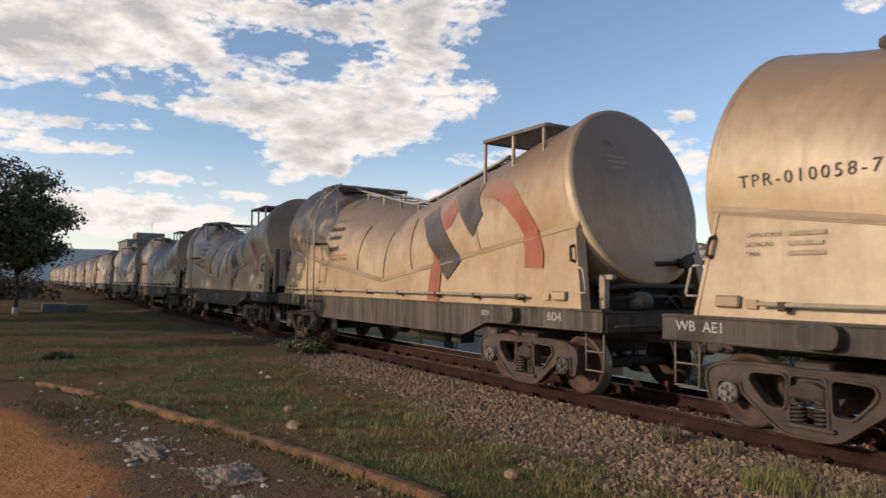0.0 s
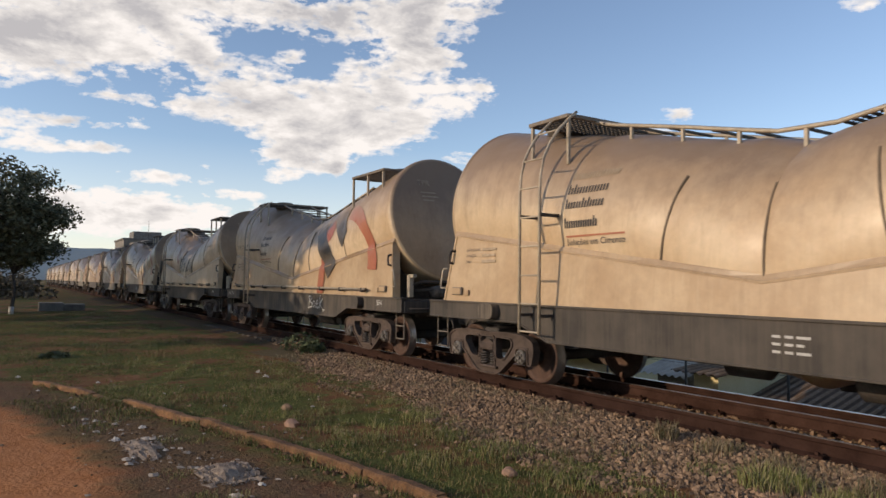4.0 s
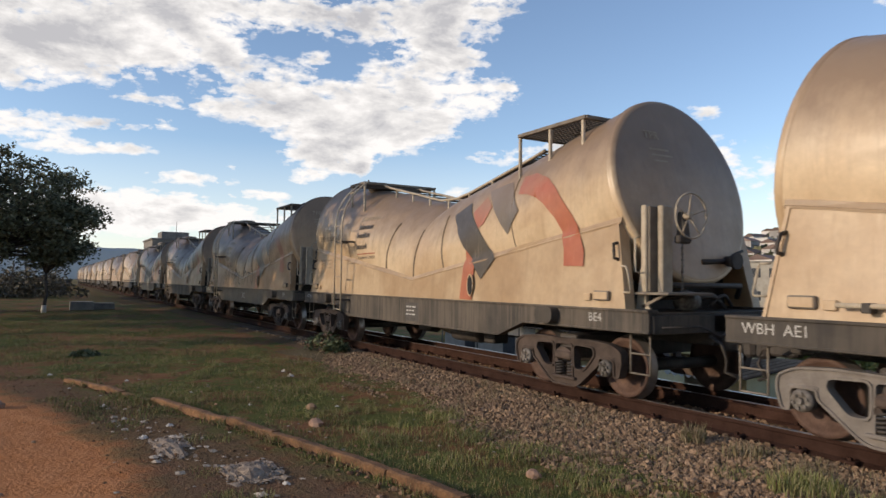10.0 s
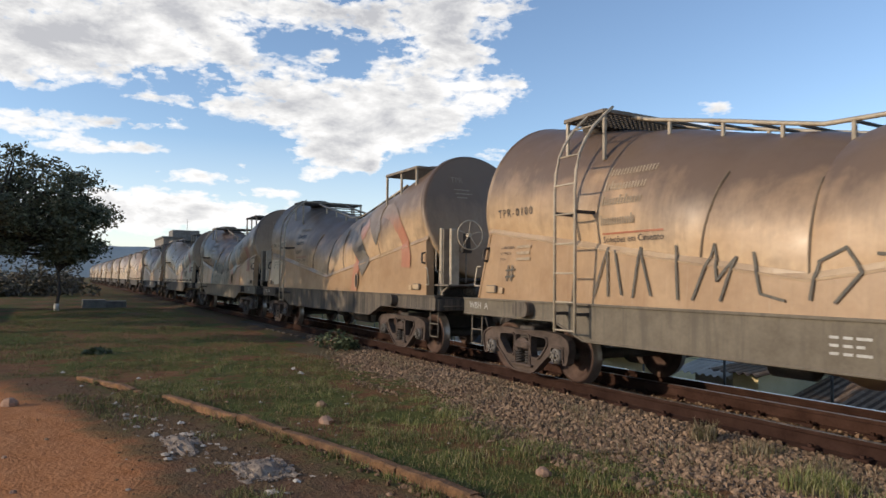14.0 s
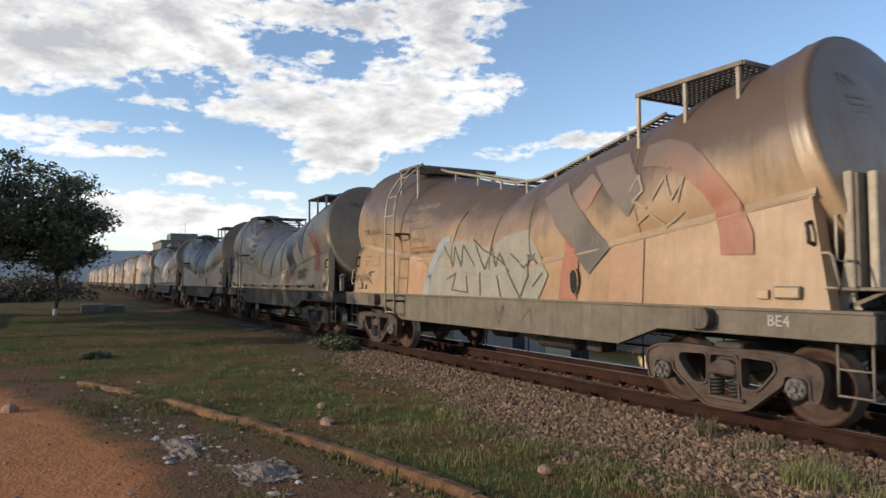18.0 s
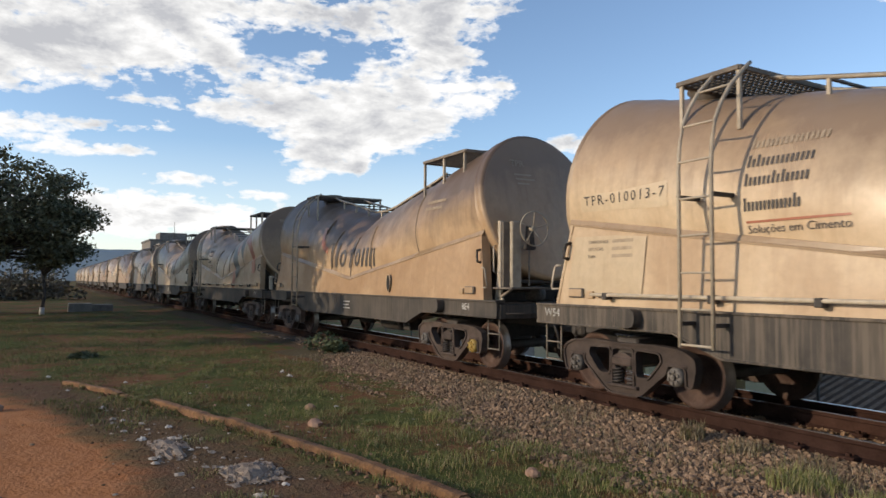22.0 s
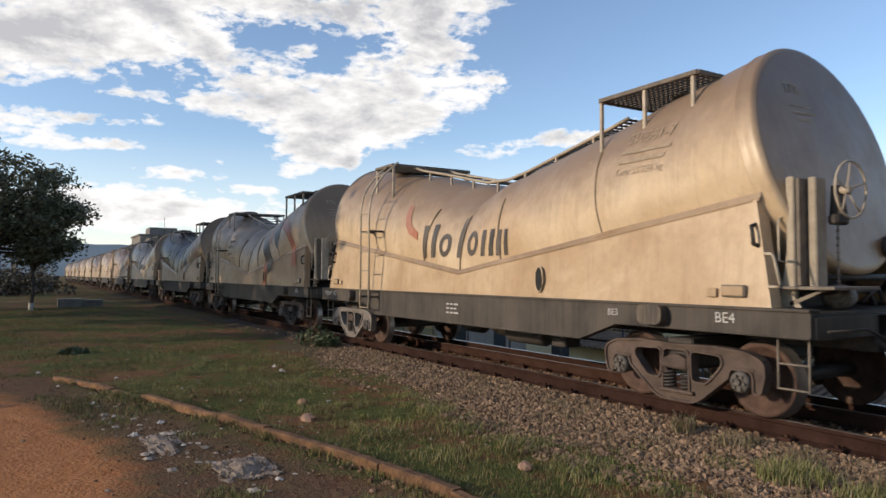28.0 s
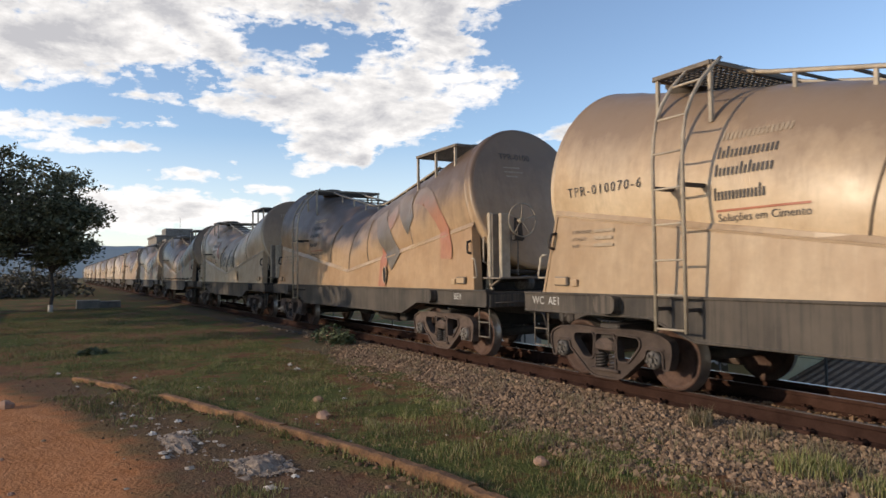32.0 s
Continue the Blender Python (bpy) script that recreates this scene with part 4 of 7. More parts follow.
            part("grab_iron", Shape().tube([(s * 5.42, -SIDE + 0.04, 1.62), (s * 5.50, -SIDE + 0.02, 1.62), (s * 5.53, -SIDE + 0.02, 1.59), (s * 5.59, -SIDE + 0.02, 1.34), (s * 5.575, -SIDE + 0.02, 1.31), (s * 5.46, -SIDE + 0.04, 1.31)], 0.014, 6), M_PALE, wagon)
    if full:
        part("air_tank", Shape().lathe([(0.12, -0.45), (0.17, -0.40), (0.17, 0.40), (0.12, 0.45)], (1.0, -0.55, 0.52), "x", 16), M_STEEL, wagon)
        part("brake_cylinder", Shape().lathe([(0.10, -0.28), (0.15, -0.25), (0.15, 0.2), (0.06, 0.28)], (-0.6, -0.45, 0.56), "x", 16), M_STEEL, wagon)
        part("valve_box", Shape().box(1.75, -0.75, 0.40, 2.05, -0.45, 0.64, 0.02), M_STEEL, wagon)
        part("brake_rod", Shape().tube([(-3.2, 0.1, 0.45), (3.2, 0.1, 0.45)], 0.018, 6), M_STEEL, wagon)
    # discharge cone below mid-length
    part("outlet", Shape().lathe([(0.45, 0.62), (0.12, 0.38), (0.10, 0.30)], (0, 0.35, 0), "z", 16), M_STEEL, wagon)


def ladder_parts(wagon):
    line = ladder_line()
    lad = None
    for dx in (-0.20, 0.20):
        st = Shape().tube([(-3.07 + dx, y, z) for y, z in line], 0.021, 8)
        if lad is None:
            lad = part("ladder", st, M_PALE, wagon, "bent cream steel ladder")
        else:
            part("stile", st, M_PALE, lad)
    zs = [0.77, 1.13, 1.50, 1.88, 2.26, 2.64]
    spots = [(-1.49, z) for z in zs] + [(-1.42, 3.02), (-1.17, 3.42)]
    rung = Shape().tube([(-3.27, 0, 0), (-2.87, 0, 0)], 0.013, 6).mesh("rung", M_PALE)
    for y, z in spots:
        part("rung", rung, None, lad, "", pose(0, y, z))
    for z in (0.98, 2.28):
        yy = SIDE if z < 1.2 else skin_y(-3.0, z)
        for dx in (-0.20, 0.20):
            part("bracket", Shape().box(-3.07 + dx - 0.03, -1.49, z - 0.02, -3.07 + dx + 0.03, -yy + 0.02, z + 0.02), M_STEEL, lad)


def pipe_parts(wagon):
    pipe = part("side_pipe", Shape().tube([(-4.75, -SIDE - 0.06, 1.25), (4.5, -SIDE - 0.06, 1.25)], 0.022, 8), M_PALE, wagon, "long cream pipe along the skirt")
    br = Shape().box(-0.04, -SIDE - 0.085, 1.19, 0.04, -SIDE + 0.03, 1.275, 0.01).mesh("bracket", M_STEEL)
    for x in (-4.5, -3.0, -1.9, -0.35, 0.9, 2.2, 3.3, 4.35):
        part("bracket", br, None, pipe, "", pose(x, 0, 0))


def brake_stand_parts(wagon):
    st = Shape().box(5.48, -0.99, 1.115, 5.56, -0.93, 2.36, 0.012)
    st.prism([(5.40, 1.115), (5.62, 1.115), (5.56, 1.20), (5.54, 1.48), (5.48, 1.62)], -0.985, -0.955)
    stand = part("brake_stand", st, M_PALE, wagon, "cream steel hand-brake stand")
    part("post", Shape().box(5.62, -0.86, 1.30, 5.70, -0.68, 2.35, 0.012), M_PALE, stand)
    part("back_plate", Shape().box(5.565, -0.96, 1.32, 5.60, -0.66, 2.34, 0.004), M_FRAME, stand)
    part("foot_board", Shape().box(5.46, -1.08, 1.285, 5.98, -0.30, 1.315, 0.006), M_FRAME, stand)
    part("brace", Shape().prism([(5.50, 1.115), (5.86, 1.285), (5.80, 1.285), (5.50, 1.16)], -0.99, -0.95), M_FRAME, stand)
    part("gear_case", Shape().box(5.70, -0.68, 1.90, 5.80, -0.46, 2.0, 0.02).prism([(5.68, 2.0), (5.80, 2.0), (5.76, 2.28), (5.70, 2.28)], -0.60, -0.50), M_STEEL, stand)
    part("grab_iron", Shape().tube([(5.47, -0.985, 1.98), (5.43, -1.03, 1.96), (5.43, -1.03, 1.56), (5.47, -0.985, 1.54)], 0.013, 6), M_PALE, stand)
    ch = Shape()
    for i in range(16):
        z = 1.88 - 0.035 * i
        ch.box(5.735 - (0.012 if i % 2 else 0.005), -0.575, z - 0.016, 5.735 + (0.012 if i % 2 else 0.005), -0.545, z + 0.016, 0.004)
    part("chain", ch, M_FRAME, stand)
    wh = Shape()
    ring = [(5.86, -0.55 + 0.27 * math.cos(2 * math.pi * i / 28), 2.23 + 0.27 * math.sin(2 * math.pi * i / 28)) for i in range(29)]
    wh.tube(ring, 0.012, 6)
    for i in range(5):
        a = 2 * math.pi * i / 5 + 0.3
        wh.tube([(5.82, -0.55, 2.23), (5.86, -0.55 + 0.27 * math.cos(a), 2.23 + 0.27 * math.sin(a))], 0.009, 5)
    wh.lathe([(0.04, 5.74), (0.04, 5.86)], (0, -0.55, 2.23), "x", 10)
    part("hand_wheel", wh, M_PALE, stand)


def short_post_parts(wagon):
    part("end_post", Shape().box(5.50, -0.97, 1.115, 5.60, -0.87, 1.53, 0.012).box(5.50, -0.96, 1.48, 5.72, -0.88, 1.54, 0.01), M_PALE, wagon)


def build_wagon(full, seed=0, flange=0.03):
    wagon = new("tank_wagon")
    part("tank", shell_mesh(seed), M_TANK, wagon)
    for s in (1, -1):
        # only the front ends, turned from the sun, get the shade-darkened paint
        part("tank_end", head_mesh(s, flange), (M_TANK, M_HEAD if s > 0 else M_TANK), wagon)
    sk = skirt_mesh()
    part("skirt", sk, M_SKIRT, wagon)
    part("skirt", mirrored(sk), M_SKIRT, wagon)
    sm = seam_mesh()
    part("seam_strip", sm, M_SEAM, wagon)
    if full:
        for x in (-1.2, -0.01, 1.1, 3.22):
            part("ring_weld", ring_weld_mesh(x), M_WELD, wagon)
    underframe_parts(wagon, full)
    for s in (1, -1):
        bogie_parts(wagon, s * BOGIE_X, full)
        platform_parts(wagon, s)
    walkway_parts(wagon)
    ladder_parts(wagon)
    ws = {"axle": Shape().lathe([(0.07, -1.0), (0.075, 0.0), (0.07, 1.0)], (0, 0, 0), "y", 14).mesh("axle", M_STEEL),
          "wheel_n": wheel_mesh(-0.895, 1).mesh("wheel", M_WHEEL, M_TREAD), "wheel_f": wheel_mesh(0.895, -1).mesh("wheel", M_WHEEL, M_TREAD),
          "cap_n": cap_mesh(-1.255, 1).mesh("bearing_cap", M_CAP), "cap_f": cap_mesh(1.255, -1).mesh("bearing_cap", M_CAP)}
    for s in (1, -1):
        wheelset_parts(wagon, s * BOGIE_X, ws)
    return wagon


def bend(x):
    """How far the line swings aside: straight past the crossing, curving away far out."""
    return 0.0 if x > -165.0 else (x + 165.0) ** 2 / 840.0


def on_line(x):
    """The place and heading of a wagon whose middle is at x."""
    turn = math.atan(min(0.0, x + 165.0) / 420.0)
    return Matrix.Translation((x, TRACK_Y + bend(x), 0)) @ Matrix.Rotation(turn, 4, "Z")


def wagon_x(n, t):
    """Where the middle of wagon n stands along the track at t seconds."""
    return -4.18 - PITCH * n + TRAIN_WAY(t) + SLACK.get(n, 0.0)


SLACK = {-3: -0.12, 5: -0.11, 6: -0.03}                  # play in the couplers, in metres
LAG = [(0, -0.55), (0.5, -0.5), (3, -0.26), (6, -0.04), (9, 0.11), (12, 0.12), (16.5, 0.17), (17.5, 0.2), (18.5, 0.25), (19, 0.26), (19.4, 0.12), (20, 0.12), (22, 0.08), (25, 0.09), (28, 0.08), (29, 0.06), (31, 0.0), (32, -0.06)]


def TRAIN_WAY(t):
    """Metres rolled since the train stood at its mark: an almost even 18 km/h."""
    return 5.074 * (t - 6.4) + float(np.interp(t, [a for a, b in LAG], [b for a, b in LAG]))


WAGONS = {}
proto = [build_wagon(True, 0), build_wagon(True, 0, 0.125)]
FIRST, LAST = -3, 24
used = [0, 0]
for n in range(FIRST, LAST + 1):
    k = n % 2
    m = on_line(wagon_x(n, 0))
    if used[k] == 0:
        w = proto[k]
        w.matrix_basis = m
    else:
        w = copy_thing(proto[k], m)
    used[k] += 1
    WAGONS[n] = w
    tagged(w, "dusty cream cement tank wagon rolling on the track", "tank wagon", "tank wagons of the train")

# ======== paint, lettering and fittings of single wagons ========
M_CREAM_SILL = mottled("cream_painted_sill", (0.13, 0.104, 0.074), (0.20, 0.164, 0.12), 3.0, 0.8, 0.0, 0.25, 0.01, 30, 0.15, streak=(0.11, 0.092, 0.07))
M_PALE_CAST = mottled("dust_whitened_casting", (0.15, 0.126, 0.106), (0.23, 0.196, 0.166), 6.0, 0.85, 0.0, 0.4, 0.01, 50, 0.15)
M_YELLOW = mottled("yellow_painted_cap", (0.26, 0.16, 0.035), (0.40, 0.26, 0.06), 14.0, 0.6, 0.0, 0.2, 0.004, 60, 0.0)
M_MURAL = mottled("pale_mural_paint", (0.25, 0.232, 0.18), (0.335, 0.308, 0.24), 2.5, 0.8, 0.0, 0.25, 0.01, 30, 0.05, streak=(0.36, 0.31, 0.24))
M_BLUEGREY = mottled("blue_grey_paint", (0.26, 0.30, 0.31), (0.36, 0.38, 0.37), 4.0, 0.8, 0.0, 0.2, 0.01, 30, 0.05)
M_PINK = tank_paint("dust_veiled_salmon_paint", (0.44, 0.255, 0.15), (0.50, 0.32, 0.205), (0.30, 0.215, 0.15), 0.9, 0.42)
M_SCRAWL = mottled("thin_black_spray", (0.07, 0.06, 0.05), (0.14, 0.12, 0.09), 14.0, 0.75, 0.0, 0.2, 0.004, 60, 0.05)

BAND_LOW = [(x + 0.08, z) for x, z in [(1.12, 2.57), (1.57, 2.76), (1.80, 2.53), (2.05, 2.33), (2.40, 2.0), (2.66, 1.78), (2.30, 1.46), (1.97, 1.75), (1.64, 2.08), (1.37, 2.36)]]
BAND_HIGH = [(x + 0.08, z) for x, z in [(2.11, 2.89), (2.74, 2.97), (3.0, 2.72), (3.25, 2.46), (2.95, 2.13), (2.70, 2.36), (2.43, 2.62)]]
RED_MID = [(x + 0.08, z) for x, z in [(1.82, 2.56), (2.10, 2.80), (2.42, 2.60), (2.25, 2.34), (2.10, 2.28)]]
RED_FOOT = [(x + 0.08, z) for x, z in [(1.80, 1.94), (2.10, 1.66), (2.08, 1.13), (1.72, 1.13)]]
CACHE = {}


SMALL_PRINT = ("lettering", "name_line", "data_line", "stencil_line", "spray_tag")


def painted(wagon, name, key, polys, mat, lift=0.012, step=0.11, mapper=None):
    """A painted patch; wagons with the same patch share its mesh."""
    if key in CACHE:
        ob = new(name, CACHE[key])
        ob.parent = wagon
    else:
        ob = decal(name, polys, mat, wagon, lift, step, "", mapper)
        CACHE[key] = ob.data
    if name in SMALL_PRINT:
        ob["kind"] = "stuff"
    return ob


def strip_quads(poly_outer, poly_inner):
    return [[poly_outer[i], poly_outer[i + 1], poly_inner[i + 1], poly_inner[i]] for i in range(len(poly_outer) - 1)]


def stripes(wagon, faded_arch=False, faded_band=False, dusty=False):
    k = "dusty" if dusty else ""
    red, grey = (M_RED_DUSTY, M_GREY_DUSTY) if dusty else (M_RED, M_GREY)
    painted(wagon, "dark_stripe", "low" + k, [BAND_LOW], grey)
    painted(wagon, "dark_stripe", "high" + k + str(faded_band), [BAND_HIGH], M_GREY_DUSTY if faded_band else grey, 0.014)
    painted(wagon, "red_stripe", "mid" + k, [RED_MID], red, 0.010)
    painted(wagon, "red_stripe", "foot" + k, [RED_FOOT], red, 0.016)
    outer = [(3.10, 3.00), (3.45, 3.01), (3.82, 2.88), (4.05, 2.71), (4.38, 2.31), (4.53, 2.07), (4.64, 1.84), (4.65, 1.63)]
    inner = [(3.15, 2.72), (3.40, 2.69), (3.62, 2.62), (3.80, 2.52), (4.04, 2.30), (4.17, 2.10), (4.25, 1.87), (4.27, 1.64)]
    painted(wagon, "red_arch", "arch" + k + str(faded_arch), strip_quads([(x + 0.08, z) for x, z in outer], [(x + 0.08, z) for x, z in inner]), M_RED_DUSTY if faded_arch else red)


def emblem(wagon, dark_top=False):
    """A crescent and a row of dark grey blocks in place of a maker's mark."""
    cres_o = [(-2.05, 2.74), (-2.0, 2.52), (-1.90, 2.34), (-1.72, 2.17), (-1.42, 2.05)]
    cres_i = [(-1.86, 2.72), (-1.83, 2.55), (-1.74, 2.41), (-1.62, 2.29), (-1.42, 2.19)]
    painted(wagon, "red_crescent", "crescent", strip_quads(cres_o, cres_i), M_RED)
    if dark_top:
        painted(wagon, "dark_square", "darksq", [[(-2.02, 2.80), (-1.80, 2.93), (-1.60, 2.66), (-1.80, 2.55)]], M_GREY)
    blocks = [(-1.24, 1.72, -1.10, 2.30), (-0.92, 1.72, -0.78, 2.30), (-0.66, 1.72, -0.30, 2.12), (-0.10, 1.70, 0.03, 2.36), (0.20, 1.72, 0.50, 2.12), (0.62, 1.71, 0.72, 2.12),
              (0.84, 1.71, 0.94, 2.12), (1.02, 1.71, 1.12, 2.10), (1.20, 1.71, 1.30, 2.10)]
    for i, b in enumerate(blocks):
        if i in (2, 4):
            cx, cz, rx, rz = (b[0] + b[2]) / 2, (b[1] + b[3]) / 2, (b[2] - b[0]) / 2, (b[3] - b[1]) / 2
            turn = [2 * math.pi * k / 20 for k in range(21)]
            polys = strip_quads([(cx + rx * math.cos(a), cz + rz * math.sin(a)) for a in turn], [(cx + rx * 0.52 * math.cos(a), cz + rz * 0.55 * math.sin(a)) for a in turn])
        else:
            polys = [bar(*b)]
        painted(wagon, "grey_block", "blk%d" % i, polys, M_GREY)


def number(wagon, words):
    painted(wagon, "lettering", "num" + words, text_polys(words, 0.175, -5.02, 2.365, 0.0, 1.30), M_INK, 0.012, 0.08)


def data_lines(wagon):
    polys = []
    for i, z in enumerate((1.88, 1.79, 1.70)):
        polys.append(bar(-4.52, z, -4.52 + (0.34, 0.32, 0.34)[i], z + 0.04))
    painted(wagon, "lettering", "data_words", text_polys("CAPACIDADE", 0.058, -4.94, 1.88) + text_polys("LOTAÇÃO", 0.058, -4.94, 1.79) + text_polys("TARA", 0.058, -4.94, 1.70), M_INK, 0.010, 0.5)
    if wagon is WAGONS[4]:
        painted(wagon, "lettering", "data_values", text_polys("- 50.00 m³", 0.062, -4.52, 1.88) + text_polys("- 55.400 Kg", 0.062, -4.52, 1.79) + text_polys("- 24.600 Kg", 0.062, -4.52, 1.70), M_INK, 0.010, 0.5)
    else:
        painted(wagon, "data_line", "data", polys, M_FADED, 0.010)


def slogan(wagon, strong=True):
    """Three faded name lines as plain bars, a red rule and the line that can be read."""
    for i, (z, w, h, letters) in enumerate(((2.74, 0.77, 0.12, 8), (2.545, 0.68, 0.125, 7), (2.355, 0.67, 0.125, 7), (2.105, 0.61, 0.13, 7))):
        bits = []
        rnd = random.Random(i)
        pitch = w / letters
        for k in range(letters):
            x = -2.73 + pitch * k
            tall = h if k == 0 or rnd.random() < 0.15 else h * 0.68
            bits.append(bar(x, z, x + 0.026, z + tall))
            bits.append(bar(x + pitch * 0.5, z, x + pitch * 0.5 + 0.026, z + h * 0.68))
        painted(wagon, "name_line", "name%d%d" % (i, strong), bits, M_FADED if i < 1 or not strong else M_INK, 0.010)
    painted(wagon, "red_rule", "rule", [bar(-2.71, 1.985, -1.68, 2.008)], M_RED, 0.010)
    painted(wagon, "lettering", "solucoes", text_polys("Soluções em Cimento", 0.115, -2.70, 1.885), M_INK, 0.011, 0.06)


def sill_words(wagon, words, x, size=0.15):
    painted(wagon, "lettering", "sill%s%.2f" % (words, x), text_polys(words, size, x, 0.95), M_WHITE, 0, 0.5, lambda a, b: Vector((a, -SIDE - 0.006, b)))


def on_sill(a, b):
    return Vector((a, -SIDE - 0.005, b))


def on_end(u, v, depth=0.085):
    r = min(1.0, math.hypot(u / FLAT, v) / RAD)
    s = AX_L + depth + 0.012 + 0.036 * (1 - r) - LEAN * v
    return Vector((s * math.cos(TILT) - v * math.sin(TILT), u, AX_Z + s * math.sin(TILT) + v * math.cos(TILT)))


def end_words(wagon, words="TPR", deep=0):
    def place(u, v):
        return on_end(u, v, 0.18 if deep else 0.085)
    painted(wagon, "lettering", "end%d" % deep + words, text_polys(words, 0.16, -0.55, 0.66), M_INK if len(words) > 4 else M_FADED, 0, 0.12, place)
    painted(wagon, "data_line", "endbars%d" % deep, [bar(-0.50, 0.50, -0.16, 0.525), bar(-0.48, 0.42, -0.10, 0.445), bar(-0.46, 0.34, -0.22, 0.365)], M_FADED, 0, 0.12, place)


def hand_hole(wagon, x=2.12):
    pts = [(x + 0.085 * math.cos(a), 1.36 + 0.17 * math.sin(a)) for a in [2 * math.pi * i / 16 for i in range(16)]]
    painted(wagon, "hand_hole", "hole%.2f" % x, [pts], M_DARK, 0.012, 0.5, lambda a, b: Vector((a, -SIDE + 0.012, b)))
    rim = Shape().tube([(p[0], -SIDE + 0.015, p[1]) for p in pts + pts[:1]], 0.012, 5)
    part("hole_rim", rim, M_SKIRT, wagon)


def spray(wagon, key, lines, mat, w=0.04, mapper=None):
    polys = []
    for ln in lines:
        polys += stroke(ln, w)
    painted(wagon, "spray_tag", key, polys, mat, 0.018, 0.12, mapper)


def recolour(ob, mat):
    slot = ob.material_slots[0]
    slot.link = "OBJECT"
    slot.material = mat


def kids(wagon, name):
    return [c for c in wagon.children if c.name.split(".")[0] == name]


STRIPED = {-2: "", -1: "arch", 0: "", 2: "band", 3: "arch", 4: "", 5: "arch", 6: "", 8: "", 10: "", 11: "", 13: "", 14: "arch", 16: "", 18: "", 20: "", 21: "arch", 23: ""}
NUMBERS = {-3: "TPR-010058-7", -2: "TPR-010057", 0: "TPR-010018-8", 2: "TPR-010014-5", 3: "TPR-0100", 4: "TPR-010030-7", 5: "TPR-0100", 6: "TPR-010013-7", 8: "TPR-010021-8", 10: "TPR-010070-6"}
SILLS = {-3: ("WB", "AE1"), -2: ("BD3", "BD4"), -1: ("", "BE4"), 0: ("", "BF4"), 1: ("", "AE1"), 2: ("", "BE4"), 3: ("", "BE4"), 5: ("", "BE4"), 6: ("", "AD1"), 7: ("", "BE4"), 8: ("", "AD1"), 9: ("BE3", "BE4"), 10: ("", "BE4"), 11: ("", "BE4")}
REAR = {-3: "WB  AE1", 0: "W5H  B06", 1: "WBH  AE1", 2: "W5H", 3: "WBH  A", 4: "WAX  AB", 6: "W54", 8: "WB", 9: "WBW  AE", 10: "WC  AE1"}

for n, w in WAGONS.items():
    near = n <= 12
    look_of = "dusty cream cement tank wagon"
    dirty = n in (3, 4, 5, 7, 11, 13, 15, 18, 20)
    if n in STRIPED:
        stripes(w, STRIPED[n] == "arch", STRIPED[n] == "band", dirty)
        look_of += ", red and grey stripes"
    if n in (1, 7, 9, 12, 15, 19):
        emblem(w, n == 7)
        look_of += ", red crescent"
    if n in NUMBERS:
        number(w, NUMBERS[n])
    if near and n not in (1, 7, 9):
        data_lines(w)
        slogan(w, n not in (3, 5, -3))
    if near:
        end_words(w, "TPR-0100" if n in (11, 6) else "TPR", n % 2)
    if n in SILLS:
        a, b = SILLS[n]
        if a:
            sill_words(w, a, 3.42, 0.11)
        sill_words(w, b, 4.90)
    if n in REAR:
        sill_words(w, REAR[n], -5.70, 0.15)
    if n in (-3, -2, 0, 1, 6, 8, 13, 17, 22):
        pipe_parts(w)
        short_post_parts(w)
    else:
        brake_stand_parts(w)
        look_of += ", hand-brake wheel"
    if n in (-1, 2, 3, 4, 5, 7, 9, 10, 11, 12):
        hand_hole(w, 2.0 if n in (10,) else 2.12)
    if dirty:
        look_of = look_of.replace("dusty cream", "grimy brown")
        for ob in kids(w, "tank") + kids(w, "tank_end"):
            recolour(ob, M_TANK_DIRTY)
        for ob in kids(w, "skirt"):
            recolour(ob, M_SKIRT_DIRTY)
    tagged(w, look_of)

# cleaner repainted panels behind the number and the loading data
M_CLEAN = tank_paint("fresh_cream_panel_paint", (0.50, 0.385, 0.25), (0.57, 0.455, 0.31), (0.36, 0.27, 0.18), 0.7, 0.8)
for n in (4, 6):
    painted(WAGONS[n], "repainted_panel", "clean_num", [[(-5.10, 2.30), (-5.08, 2.52), (-4.5, 2.50), (-3.68, 2.54), (-3.66, 2.24), (-4.3, 2.27)]], M_CLEAN, 0.006)
    painted(WAGONS[n], "repainted_panel", "clean_data", [[(-5.28, 1.30), (-5.20, 1.98), (-4.5, 1.97), (-3.98, 1.93), (-4.02, 1.22), (-4.6, 1.20)]], M_CLEAN, 0.006)
# loose white tag on the dark sill
spray(WAGONS[0], "tag0", [[(x + 0.10, 0.90 + (z - 0.91) * 1.2) for x, z in line] for line in (
    [(1.33, 1.03), (1.30, 0.82)], [(1.28, 1.02), (1.40, 1.05), (1.47, 0.99), (1.34, 0.93), (1.49, 0.90), (1.47, 0.83), (1.26, 0.81)],
    [(1.66, 0.93), (1.58, 0.94), (1.53, 0.87), (1.59, 0.82), (1.66, 0.87), (1.67, 0.94), (1.68, 0.84), (1.73, 0.82)],
    [(1.75, 0.88), (1.86, 0.91), (1.83, 0.97), (1.77, 0.94), (1.76, 0.85), (1.82, 0.81), (1.90, 0.84)],
    [(1.97, 1.06), (1.95, 0.81)], [(2.12, 1.0), (1.97, 0.90), (2.08, 0.83), (2.16, 0.77)], [(2.14, 0.79), (2.22, 0.79)])], M_WHITE, 0.028, on_sill)
